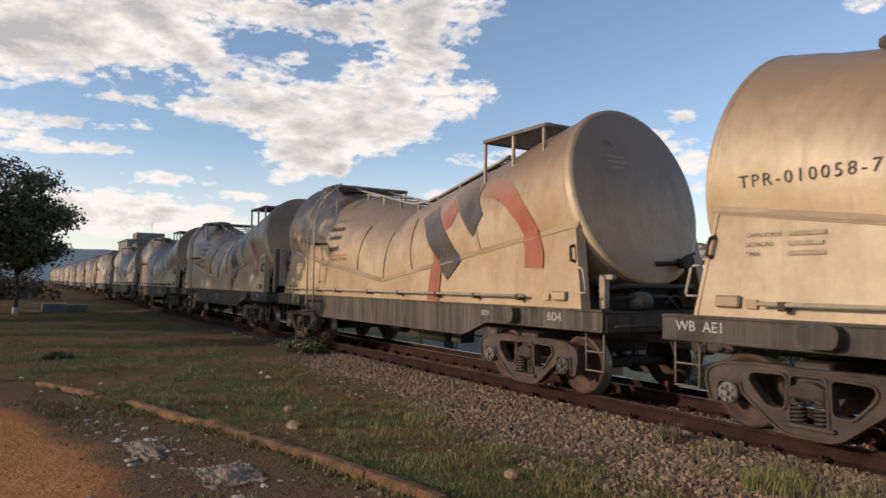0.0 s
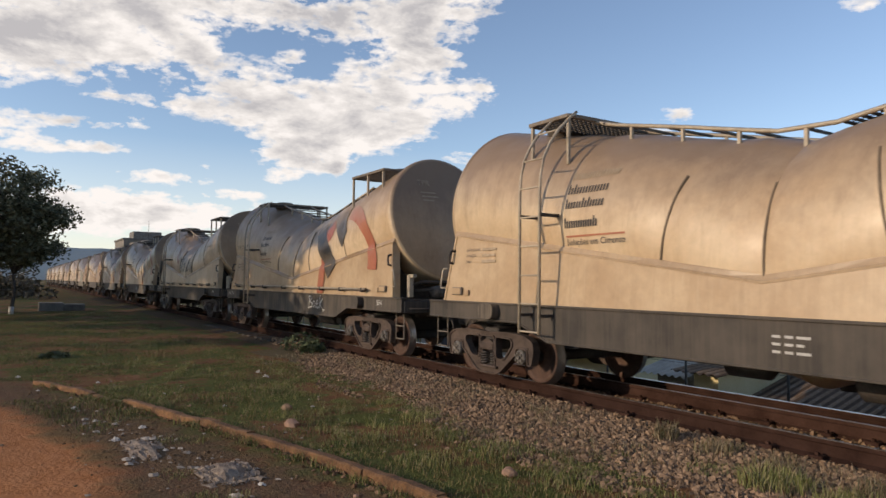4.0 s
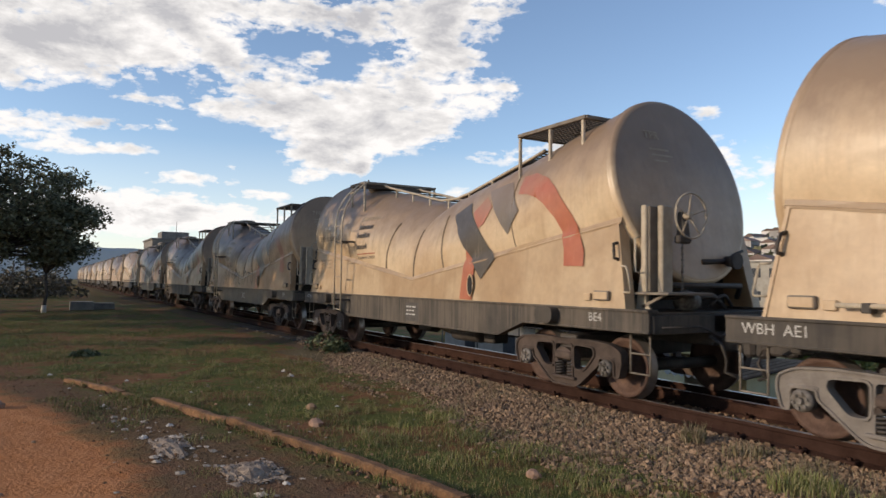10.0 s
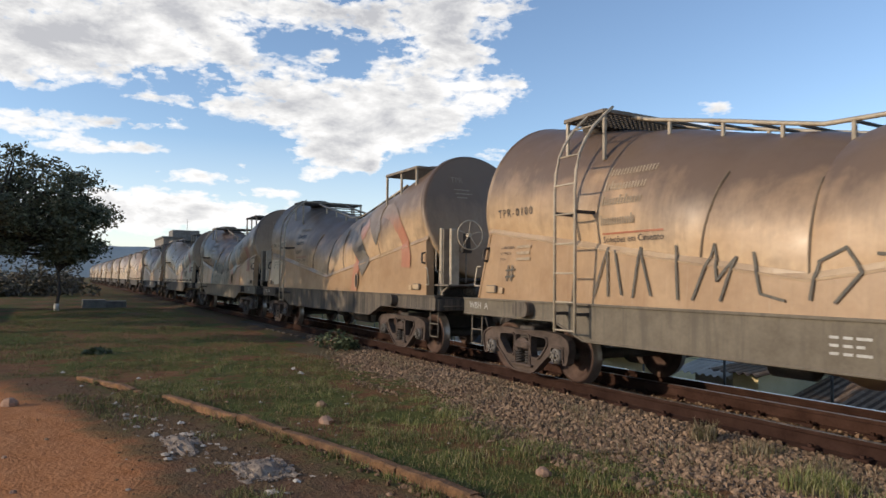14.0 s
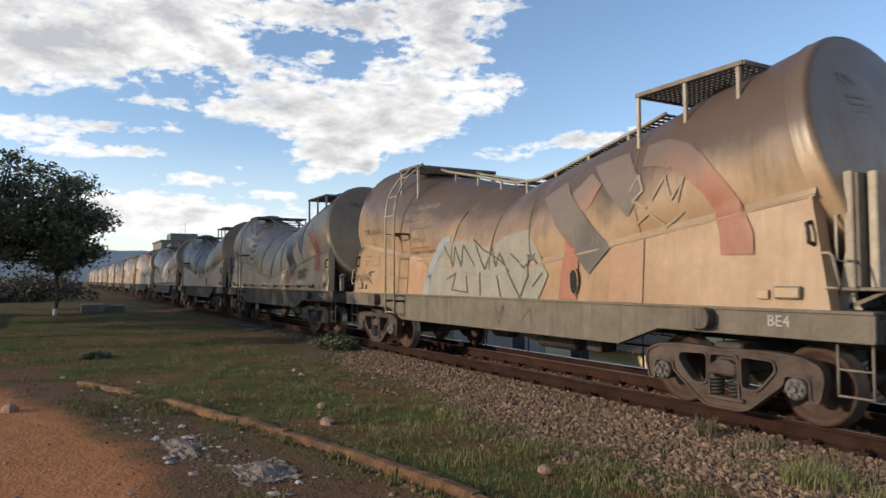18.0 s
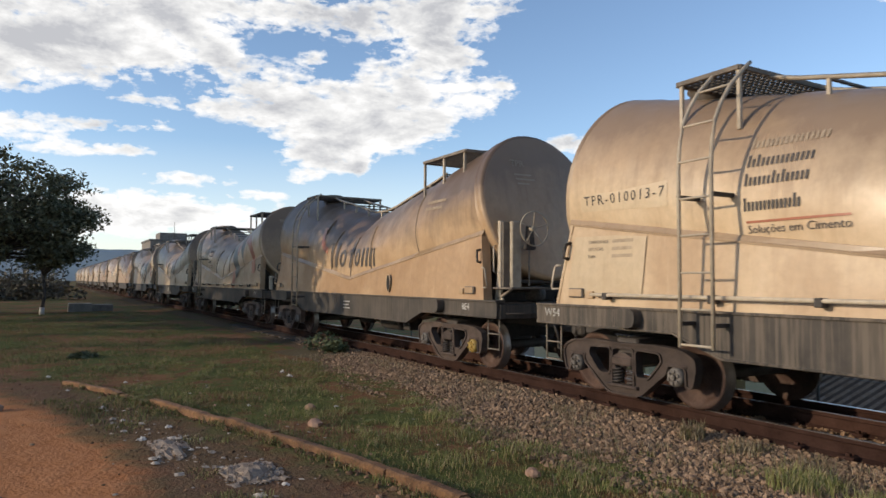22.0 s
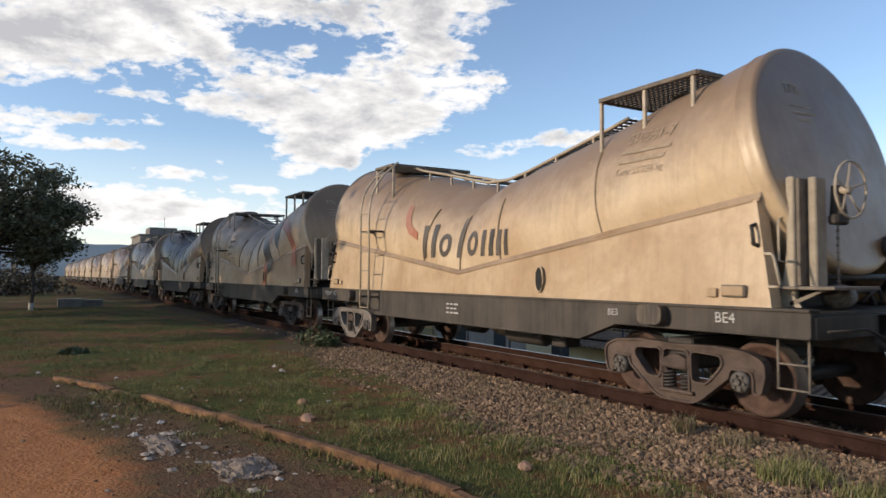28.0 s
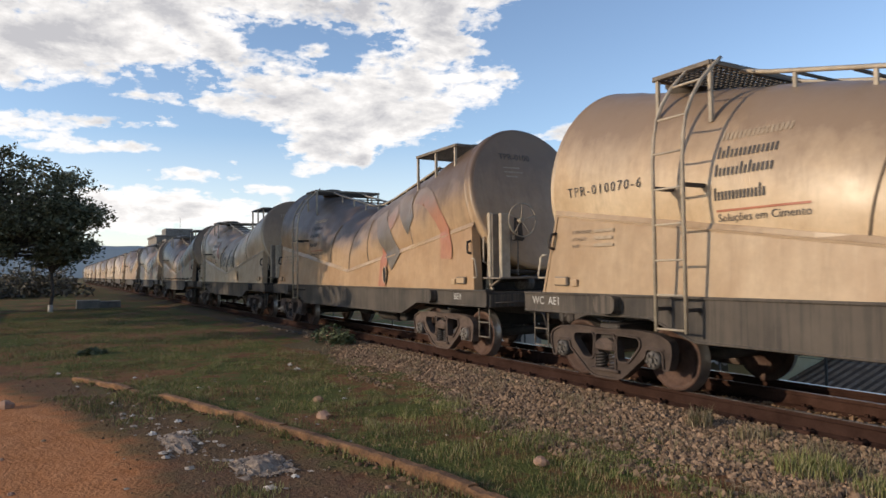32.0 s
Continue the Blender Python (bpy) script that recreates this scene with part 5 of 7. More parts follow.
# angular spray letters along the skirt
spray(WAGONS[3], "tag3", [[(-2.78, 1.22), (-2.58, 1.82), (-2.53, 1.23)], [(-2.45, 1.78), (-2.30, 1.25)], [(-2.12, 1.22), (-2.04, 1.80), (-1.84, 1.25)], [(-1.51, 1.80), (-1.45, 1.22)], [(-1.25, 1.22), (-1.01, 1.80), (-0.95, 1.42), (-0.75, 1.66), (-0.90, 1.22)],
                         [(-0.55, 1.70), (-0.45, 1.30), (-0.20, 1.24)], [(0.05, 1.26), (0.10, 1.60), (0.35, 1.72), (0.50, 1.50), (0.28, 1.24)], [(0.62, 1.66), (1.02, 1.62)], [(0.82, 1.64), (0.80, 1.22)], [(1.20, 1.68), (1.48, 1.55), (1.42, 1.24), (1.22, 1.40), (1.25, 1.66)]], M_SCRAWL, 0.030)
spray(WAGONS[3], "mark3", [[(-4.75, 1.45), (-4.55, 1.47)], [(-4.75, 1.55), (-4.55, 1.57)], [(-4.70, 1.62), (-4.72, 1.40)], [(-4.60, 1.62), (-4.62, 1.40)]], M_SCRAWL, 0.03)
# loops
for i in range(4):
    cx = 3.05 + 0.17 * i
    ring = [(cx + 0.085 * math.cos(a), 1.53 + 0.13 * math.sin(a) + 0.02 * i) for a in [2 * math.pi * k / 12 for k in range(13)]]
    small = [(cx + 0.04 * math.cos(a), 1.53 + 0.07 * math.sin(a) + 0.02 * i) for a in [2 * math.pi * k / 10 for k in range(11)]]
    spray(WAGONS[6], "loop%d" % i, [ring, small], M_SCRAWL, 0.03)
spray(WAGONS[6], "tail6", [[(3.62, 1.70), (3.72, 1.66), (3.82, 1.66)]], M_SCRAWL, 0.03)
# the mural wagon
W5 = WAGONS[5]
for ob in kids(W5, "side_sill"):
    recolour(ob, M_CREAM_SILL)
for ob in kids(WAGONS[3], "side_sill"):
    recolour(ob, M_CREAM_SILL)
painted(W5, "mural_ground", "mural_a", [[(-1.95, 1.12), (1.35, 1.12), (1.55, 1.45), (1.25, 1.80), (1.0, 2.12), (0.35, 2.05), (0.05, 1.88), (-0.45, 1.98), (-0.85, 2.06), (-1.35, 2.02), (-1.62, 1.75), (-1.85, 1.45)]], M_MURAL, 0.008)
painted(W5, "mural_edge", "mural_b", strip_quads([(-2.12, 1.12), (-2.02, 1.45), (-1.82, 1.80), (-1.45, 2.14), (-1.25, 2.16)], [(-1.93, 1.12), (-1.83, 1.45), (-1.62, 1.76), (-1.35, 2.02), (-1.22, 2.02)]), M_BLUEGREY, 0.011)
painted(W5, "mural_panel", "mural_c", [[(-2.75, 1.12), (-2.12, 1.12), (-2.02, 1.45), (-1.95, 1.62), (-2.30, 1.80), (-2.75, 1.85)]], M_PINK, 0.009)
painted(W5, "mural_panel", "mural_d", [[(2.75, 1.12), (3.3, 1.12), (3.3, 1.86), (2.75, 1.76)]], M_PINK, 0.009)
spray(W5, "tag5", [[(-1.40, 1.98), (-1.12, 1.62), (-1.05, 1.96), (-0.82, 1.60), (-0.78, 1.98), (-0.40, 1.62)], [(-1.24, 1.40), (-0.95, 1.50), (-1.05, 1.22), (-0.54, 1.18), (-0.60, 1.45)], [(-0.40, 1.95), (-0.10, 1.55), (0.05, 1.90), (0.20, 1.60), (0.30, 1.80), (0.70, 1.37)],
                   [(-0.5, 2.05), (-0.15, 1.86), (0.35, 1.68), (0.60, 1.52)], [(0.70, 1.37), (0.92, 1.12), (1.10, 1.45), (1.04, 1.75), (1.28, 1.62)], [(0.62, 1.78), (0.98, 1.56), (1.18, 1.76)], [(-0.2, 1.5), (-0.15, 1.15)], [(0.3, 1.45), (0.42, 1.14)], [(1.22, 1.30), (1.42, 1.48)]], M_SCRAWL, 0.026)
spray(W5, "tag5d", [[(3.05, 2.45), (3.2, 2.62), (3.3, 2.42), (3.12, 2.32), (3.35, 2.22)], [(3.45, 2.30), (3.62, 2.55), (3.72, 2.28), (3.88, 2.50), (3.80, 2.25)], [(3.2, 2.05), (3.4, 2.15), (3.62, 1.98), (3.85, 2.12)]], M_FADED, 0.03)
spray(W5, "tag5b", [[(-5.42, 1.50), (-5.26, 1.40)], [(-5.42, 1.40), (-5.26, 1.50)], [(-5.34, 1.54), (-5.34, 1.36)], [(-5.20, 1.56), (-5.14, 1.36), (-5.08, 1.50), (-5.03, 1.34), (-4.98, 1.56)], [(-4.92, 1.46), (-4.86, 1.52), (-4.80, 1.44), (-4.86, 1.38), (-4.92, 1.46)], [(-4.74, 1.34), (-4.72, 1.54), (-4.60, 1.50), (-4.72, 1.44), (-4.48, 1.30)], [(-4.72, 1.54), (-4.45, 1.58)], [(-5.25, 1.30), (-4.95, 1.27)]], M_SCRAWL, 0.022)
spray(W5, "tag5c", [[(0.3, 0.98), (0.40, 0.85), (0.52, 0.98), (0.42, 0.74), (0.30, 0.86)], [(0.95, 0.78), (1.2, 0.98), (1.22, 0.75)]], M_SCRAWL, 0.03, on_sill)
spray(WAGONS[10], "tag10", [[(0.95, 1.62), (1.10, 1.30), (1.18, 1.60), (1.30, 1.34), (1.45, 1.62), (1.70, 1.70)], [(1.05, 1.45), (1.50, 1.52)]], M_FADED, 0.014)
# small print on the upper side of the emblem wagons
painted(WAGONS[9], "lettering", "w9a", text_polys("010061-7", 0.20, 3.50, 2.98), M_FADED, 0.012, 0.08)
painted(WAGONS[9], "lettering", "w9b", text_polys("Tara: 23.250 kg", 0.115, 3.45, 2.60), M_FADED, 0.012, 0.08)
painted(WAGONS[9], "data_line", "w9c", [bar(3.50, 2.85, 4.25, 2.89), bar(3.46, 2.74, 4.18, 2.79)], M_FADED, 0.012)
painted(WAGONS[1], "lettering", "w1b", text_polys("Tara: 24.600 kg", 0.115, 3.40, 2.60), M_FADED, 0.012, 0.08)
painted(WAGONS[7], "data_line", "w7c", [bar(3.45, 2.80, 4.15, 2.85), bar(3.45, 2.68, 4.05, 2.73)], M_FADED, 0.012)
# stencilled panels on the sills
for n, x in ((2, -0.1), (9, -0.3), (7, -0.2), (-1, 0.1), (3, 0.2)):
    rows = []
    for r in range(3):
        rows += [bar(x + 0.04, 0.93 - 0.07 * r, x + 0.12, 0.955 - 0.07 * r), bar(x + 0.16, 0.93 - 0.07 * r, x + 0.24, 0.955 - 0.07 * r), bar(x + 0.27, 0.93 - 0.07 * r, x + (0.40 if r != 1 else 0.34), 0.955 - 0.07 * r)]
    if n == 2:
        painted(WAGONS[n], "black_panel", "panel2", [bar(x, 0.68, x + 0.52, 1.02)], M_INK, 0, 0.6, lambda a, b: Vector((a, -SIDE - 0.003, b)))
    painted(WAGONS[n], "stencil_line", "sten%d" % n, rows, M_WHITE, 0, 0.6, on_sill)
# whitened bogies and one yellow cap
for n in (1, 9):
    for ob in kids(WAGONS[n], "side_frame"):
        if ob.location.x < 0:
            recolour(ob, M_PALE_CAST)
ws = max(kids(WAGONS[7], "wheelset"), key=lambda o: o.location.x)
recolour([c for c in ws.children if c.name.startswith("bearing_cap")][0], M_YELLOW)

# ======== ground ========
def ground_z(x, y):
    """The lie of the land: flat by the track, falling away behind it, gently uneven on the grass."""
    z = -0.26
    if y > 8.6:
        k = min(1.0, (y - 8.6) / 5.0)
        z -= 3.2 * k * k * (3 - 2 * k)
    if y < 5.2:
        z += 0.05 * noise.noise(Vector((x * 0.35, y * 0.5, 0))) + 0.02 * noise.noise(Vector((x * 1.3, y * 1.3, 4)))
    return z


def ground_mat():
    def build(nt, p):
        v = world_coord(nt)
        n1 = noise_node(nt, v, 0.55, 5, 0.6, 0.3)
        n2 = noise_node(nt, v, 3.5, 5, 0.65)
        n3 = noise_node(nt, v, 28.0, 4, 0.65)
        soil = mix_node(nt, ramp(nt, n2, [(0.35, 0.0), (0.65, 1.0)]), (0.135, 0.062, 0.030), (0.26, 0.128, 0.064))
        grass = mix_node(nt, ramp(nt, n3, [(0.3, 0.0), (0.7, 1.0)]), (0.060, 0.072, 0.020), (0.125, 0.128, 0.038))
        c = mix_node(nt, ramp(nt, math_node(nt, "ADD", math_node(nt, "MULTIPLY", n1, 0.6), math_node(nt, "MULTIPLY", n2, 0.4)), [(0.455, 0.0), (0.535, 1.0)]), soil, grass)
        sep = nt.nodes.new("ShaderNodeSeparateXYZ")
        nt.links.new(v, sep.inputs[0])
        # bare red earth of the road beside the kerb
        away = math_node(nt, "MULTIPLY", math_node(nt, "MAXIMUM", math_node(nt, "SUBTRACT", -7.6, sep.outputs[0]), 0.0), 0.30)
        edge = math_node(nt, "ADD", math_node(nt, "ADD", sep.outputs[1], away), math_node(nt, "MULTIPLY", math_node(nt, "SUBTRACT", n1, 0.5), 0.9))
        red = mix_node(nt, ramp(nt, n2, [(0.3, 0.0), (0.7, 1.0)]), (0.40, 0.152, 0.056), (0.50, 0.22, 0.095))
        edge = math_node(nt, "ADD", edge, math_node(nt, "MULTIPLY", math_node(nt, "SUBTRACT", n2, 0.5), 0.6))
        c = mix_node(nt, ramp(nt, math_node(nt, "DIVIDE", math_node(nt, "SUBTRACT", 0.95, edge), 0.45), [(0.0, 0.0), (1.0, 1.0)]), c, red)
        slope = math_node(nt, "ADD", sep.outputs[1], math_node(nt, "MULTIPLY", math_node(nt, "SUBTRACT", -6.0, sep.outputs[0]), 0.27))
        bare = math_node(nt, "ADD", math_node(nt, "SUBTRACT", 2.35, slope), math_node(nt, "MULTIPLY", math_node(nt, "SUBTRACT", n2, 0.5), 1.6))
        verge = mix_node(nt, ramp(nt, n3, [(0.3, 0.0), (0.7, 1.0)]), (0.115, 0.062, 0.036), (0.20, 0.118, 0.070))
        c = mix_node(nt, math_node(nt, "MULTIPLY", math_node(nt, "MULTIPLY", ramp(nt, bare, [(0.0, 0.0), (0.5, 0.85)]), ramp(nt, math_node(nt, "SUBTRACT", edge, 0.5), [(0.0, 0.0), (0.5, 1.0)])), ramp(nt, math_node(nt, "ADD", math_node(nt, "DIVIDE", sep.outputs[0], 20.0), 1.0), [(0.2, 0.0), (0.4, 1.0)])), c, verge)
        nt.links.new(c, p.inputs["Base Color"])
        p.inputs["Specular IOR Level"].default_value = 0.1
        bump(nt, p, math_node(nt, "ADD", n2, math_node(nt, "MULTIPLY", n3, 0.4)), 0.8, 0.06)
    return material("grass_and_earth", build, 0.95)


def build_ground():
    xs = [-3000, -1500, -700, -300, -150, -100, -70, -50, -40] + [-32 + 0.5 * i for i in range(76)] + [10, 20, 40, 100, 300, 900, 2500]
    ys = [-2500, -700, -200, -60, -25, -12, -6, -3] + [-2 + 0.35 * i for i in range(22)] + [5.9, 6.5, 7.5, 8.6, 9.4, 10.4, 11.4, 12.4, 13.6, 16, 20, 30, 60, 150, 400, 1200, 3000]
    sh = Shape()
    v = [(x, y, ground_z(x, y)) for x in xs for y in ys]
    m = len(ys)
    f = [(i * m + j, (i + 1) * m + j, (i + 1) * m + j + 1, i * m + j + 1) for i in range(len(xs) - 1) for j in range(m - 1)]
    sh.add(v, f, True)
    thing("ground", sh, ground_mat(), "patchy grass and bare red earth beside the railway", "ground", kind="structure")


build_ground()

# ======== track ========
def ballast_mat():
    """Crushed stone that gives out into trodden brown earth further down the line."""
    def build(nt, p):
        v = world_coord(nt)
        n1, n2 = noise_node(nt, v, 18.0, 5, 0.6), noise_node(nt, v, 0.7, 4, 0.6)
        stone = mix_node(nt, ramp(nt, n1, [(0.36, 0.0), (0.64, 1.0)]), (0.12, 0.083, 0.057), (0.22, 0.16, 0.112))
        earth = mix_node(nt, ramp(nt, n1, [(0.3, 0.0), (0.7, 1.0)]), (0.085, 0.054, 0.033), (0.145, 0.092, 0.055))
        weed = mix_node(nt, ramp(nt, n2, [(0.48, 0.0), (0.60, 0.7)]), earth, (0.085, 0.085, 0.030))
        sep = nt.nodes.new("ShaderNodeSeparateXYZ")
        nt.links.new(v, sep.inputs[0])
        along = math_node(nt, "ADD", sep.outputs[0], math_node(nt, "MULTIPLY", n2, 6.0))
        c = mix_node(nt, ramp(nt, math_node(nt, "DIVIDE", math_node(nt, "SUBTRACT", -7.0, along), 8.0), [(0.0, 0.0), (1.0, 1.0)]), stone, weed)
        nt.links.new(c, p.inputs["Base Color"])
        p.inputs["Specular IOR Level"].default_value = 0.1
        bump(nt, p, n1, 1.0, 0.05)
    return material("ballast_bed", build, 0.95)


M_BALLAST = ballast_mat()


def drawn_out(sh, prof, xs):
    """A closed outline in y, z carried along the line through the stations xs."""
    n = len(prof)
    v = [(x, y + bend(x), z) for x in xs for y, z in prof]
    f = [(i * n + k, i * n + (k + 1) % n, i * n + n + (k + 1) % n, i * n + n + k) for i in range(len(xs) - 1) for k in range(n)]
    f += [tuple(range(n))[::-1], tuple((len(xs) - 1) * n + k for k in range(n))]
    return sh.add(v, f)


FAR_OUT = [-420 + 15 * i for i in range(18)]


def build_track():
    bed = Shape()
    prof = [(4.6, -0.285), (5.35, -0.235), (5.9, -0.195), (8.6, -0.185), (9.3, -0.5), (9.3, -0.8), (4.75, -0.8)]
    bed.prism(prof, -16.0, 60, "x")
    bed.prism([(5.25, -0.275), (5.9, -0.195), (8.6, -0.185), (9.3, -0.5), (9.3, -0.8), (5.25, -0.8)], -165, -16.004, "x")
    drawn_out(bed, [(5.25, -0.275), (5.9, -0.195), (8.6, -0.185), (9.3, -0.5), (9.3, -0.8), (5.25, -0.8)], FAR_OUT)
    thing("ballast_bed", bed, M_BALLAST, "grey-brown crushed stone bed under the rails", "ballast", kind="structure")
    for yc, name, lab in ((6.335, "near_rail", "rusty rail with worn head"), (7.37, "middle_rail", "third rail of the mixed gauge, dull worn head"), (7.935, "far_rail", "rusty rail with polished head")):
        prof = [(-0.07, -0.18), (0.07, -0.18), (0.07, -0.17), (0.012, -0.145), (0.010, -0.045), (0.034, -0.035), (0.034, -0.004), (0.028, 0.0), (-0.028, 0.0), (-0.034, -0.004), (-0.034, -0.035), (-0.010, -0.045), (-0.012, -0.145), (-0.07, -0.17)]
        r = Shape().prism([(yc + a, b) for a, b in prof], -165, 60, "x")
        drawn_out(r, [(yc - 0.07, -0.18), (yc + 0.07, -0.18), (yc + 0.034, 0.0), (yc - 0.034, 0.0)], FAR_OUT)
        ob = thing(name, r, M_RAIL, lab, "rail", kind="structure")
        part("rail_head", Shape().box(-165, yc - 0.026, -0.001, 60, yc + 0.026, 0.003), M_RAILTOP if name == "far_rail" else M_RAILWORN, ob, "polished running surface" if name == "far_rail" else "dull worn head")


build_track()

M_SLEEPER = mottled("oily_wooden_sleeper", (0.05, 0.037, 0.028), (0.095, 0.072, 0.055), 6.0, 0.9, 0.0, 0.5, 0.012, 40, 0.25)


def sleepers():
    root = thing("sleepers", None, None, "dark wooden sleepers half buried in the ballast", "sleepers", kind="structure")
    me = Shape().box(-0.11, 5.75, -0.34, 0.11, 8.6, -0.180, 0.015).mesh("sleeper", M_SLEEPER)
    clip = Shape().box(-0.07, -0.05, -0.02, 0.07, 0.05, 0.025, 0.008).box(-0.02, -0.02, 0.02, 0.02, 0.02, 0.05, 0.004).mesh("rail_clip", M_RAIL)
    for i in range(46):
        x = 2.0 - 0.6 * i
        sl = part("sleeper", me, None, root, "", pose(x, 0, 0, 0, 0, 0.6 * math.sin(i * 2.3)))
        if i < 34:
            for y in (6.235, 6.435, 7.27):
                part("rail_clip", clip, None, sl, "", pose(0, y, -0.16))


sleepers()

# ======== off-view shade makers: a wall and tall trees behind the camera's left ========
M_PLASTER = mottled("old_plaster_wall", (0.42, 0.38, 0.32), (0.55, 0.50, 0.43), 1.5, 0.9, 0.0, 0.3, 0.02, 20, 0.1)
wall = thing("boundary_wall", Shape().box(-42, -6.3, -0.4, 14, -6.0, 0.95, 0.03), M_PLASTER, "long plain plastered wall behind the road", "wall", kind="structure")

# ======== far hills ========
# distance haze is put into the colour: pale grey in place of woodland
M_HILL = mottled("haze_tinted_hill", (0.42, 0.42, 0.41), (0.50, 0.50, 0.485), 0.01, 1.0, 0.0, 0.1, 1.0, 0.05, 0.0, coord="world")
h = Shape()
ridge = []
for i in range(60):
    a = radians(-20 + i * 1.6)
    el = 2.3 + 0.4 * noise.noise(Vector((i * 0.17, 0, 0))) + 0.25 * noise.noise(Vector((i * 0.6, 3, 0)))
    el += 1.6 * max(0, (math.degrees(a) - 40) / 30)
    d = 2200
    ridge.append((-math.cos(a) * d, math.sin(a) * d, 1.4 + d * math.tan(radians(el))))
v = [(x, y, -20) for x, y, z in ridge] + ridge + [(x * 1.3, y * 1.3, -20) for x, y, z in ridge]
n = len(ridge)
f = [(i, i + 1, n + i + 1, n + i) for i in range(n - 1)] + [(n + i, n + i + 1, 2 * n + i + 1, 2 * n + i) for i in range(n - 1)]
h.add(v, f, True)
thing("far_hills", h, M_HILL, "wooded ridge far away, distance haze painted in as pale grey", "hills", kind="structure")

# ======== stones, grass and rubbish by the road ========
RNG = random.Random(11)


def pebble(sh, x, y, z, r, rnd):
    a = rnd.uniform(0, 6.28)
    c, s = math.cos(a) * r, math.sin(a) * r
    k = rnd.uniform(0.55, 1.0)
    h = r * rnd.uniform(0.45, 0.9)
    j = lambda: rnd.uniform(-0.25, 0.25) * r
    v = [(x + c, y + s, z + j()), (x - s * k, y + c * k, z + j()), (x - c + j(), y - s, z + j()), (x + s * k, y - c * k + j(), z), (x + j(), y + j(), z + h), (x + j(), y + j(), z - h),
         (x + c * 0.5 + j(), y + s * 0.5 + j(), z + h * 0.85)]
    sh.add(v, [(0, 1, 6), (1, 4, 6), (1, 2, 4), (2, 3, 4), (3, 0, 6), (3, 6, 4), (1, 0, 5), (2, 1, 5), (3, 2, 5), (0, 3, 5)])


def bed_z(y):
    ys, zs = (4.3, 5.35, 5.9, 8.6, 9.3), (-0.285, -0.235, -0.195, -0.185, -0.5)
    return float(np.interp(y, ys, zs))


M_STONE = mottled("crushed_stone", (0.165, 0.102, 0.062), (0.29, 0.196, 0.126), 25.0, 0.95, 0.0, 0.3, 0.004, 90, 0.5, own=False, coord="world", spec=0.15)


def gravel():
    sh = Shape()
    for i in range(60000):
        x = -1.4 - 19.5 * RNG.random() ** 1.4
        y = 6.22 - 2.3 * RNG.random() ** 1.1
        lim = 3.95 + 0.45 * noise.noise(Vector((x * 0.6, 1.3, 0))) + 0.05 * max(0, -x - 6) + 0.17 * max(0, -x - 10)
        if y < lim + RNG.random() * 0.5:
            continue
        pebble(sh, x, y, bed_z(y) + 0.012 if y > 4.3 else ground_z(x, y) + 0.008, RNG.uniform(0.009, 0.026) + 0.030 * RNG.random() ** 4, RNG)
    for i in range(8000):
        x = -1.0 - 20.0 * RNG.random() ** 1.5
        y = RNG.uniform(6.42, 8.8)
        pebble(sh, x, y, bed_z(y) + 0.012, RNG.uniform(0.018, 0.042), RNG)
    for i in range(6000):
        x, y = RNG.uniform(-1.6, 7.0), RNG.uniform(4.2, 8.8)
        pebble(sh, x, y, bed_z(y) + 0.010, RNG.uniform(0.014, 0.036), RNG)
    thing("gravel", sh, M_STONE, "loose grey-brown crushed ballast stones", "gravel", kind="stuff")


gravel()


def blade_mat(name, stops):
    def build(nt, p):
        c = ramp(nt, island_random(nt), stops)
        n = noise_node(nt, world_coord(nt), 1.2, 3)
        c = mix_node(nt, 1.0, c, ramp(nt, n, [(0.3, 0.7), (0.7, 1.25)]), "MULTIPLY")
        nt.links.new(c, p.inputs["Base Color"])
    return material(name, build, 0.8)


M_GRASS = blade_mat("grass_blades", [(0.0, (0.060, 0.085, 0.018)), (0.38, (0.125, 0.150, 0.034)), (0.58, (0.19, 0.170, 0.050)), (0.76, (0.235, 0.155, 0.070)), (1.0, (0.33, 0.235, 0.12))])
M_STRAW = blade_mat("dry_grass_blades", [(0.0, (0.11, 0.105, 0.04)), (0.35, (0.19, 0.15, 0.075)), (0.7, (0.27, 0.20, 0.12)), (1.0, (0.36, 0.285, 0.185))])
M_LUSH = blade_mat("green_grass_blades", [(0.0, (0.105, 0.118, 0.030)), (0.55, (0.21, 0.215, 0.062)), (0.8, (0.27, 0.235, 0.10)), (1.0, (0.38, 0.29, 0.16))])


def tuft(sh, x, y, z, h, n, spread, rnd):
    for i in range(n):
        a = rnd.uniform(0, 6.28)
        d = rnd.random() ** 0.7 * spread
        bx, by = x + math.cos(a) * d, y + math.sin(a) * d
        b = rnd.uniform(0, 6.28)
        w = h * rnd.uniform(0.010, 0.022) + 0.0018
        lean = rnd.uniform(0.15, 0.85) * h
        hh = h * rnd.uniform(0.6, 1.1)
        ox, oy = -math.sin(b) * w, math.cos(b) * w
        mx, my = bx + math.cos(b) * lean * 0.35, by + math.sin(b) * lean * 0.35
        v = [(bx - ox, by - oy, z - 0.01), (bx + ox, by + oy, z - 0.01), (mx + ox * 0.7, my + oy * 0.7, z + hh * 0.6), (mx - ox * 0.7, my - oy * 0.7, z + hh * 0.6), (bx + math.cos(b) * lean, by + math.sin(b) * lean, z + hh)]
        sh.add(v, [(0, 1, 2, 3), (3, 2, 4)])


def kerb_y(x):
    return float(np.interp(x, [-14, -11.55, -8.86, -6.56, -5.27, -4.7, -3.5], [-0.2, 0.75, 1.62, 2.26, 2.56, 2.66, 2.85]))


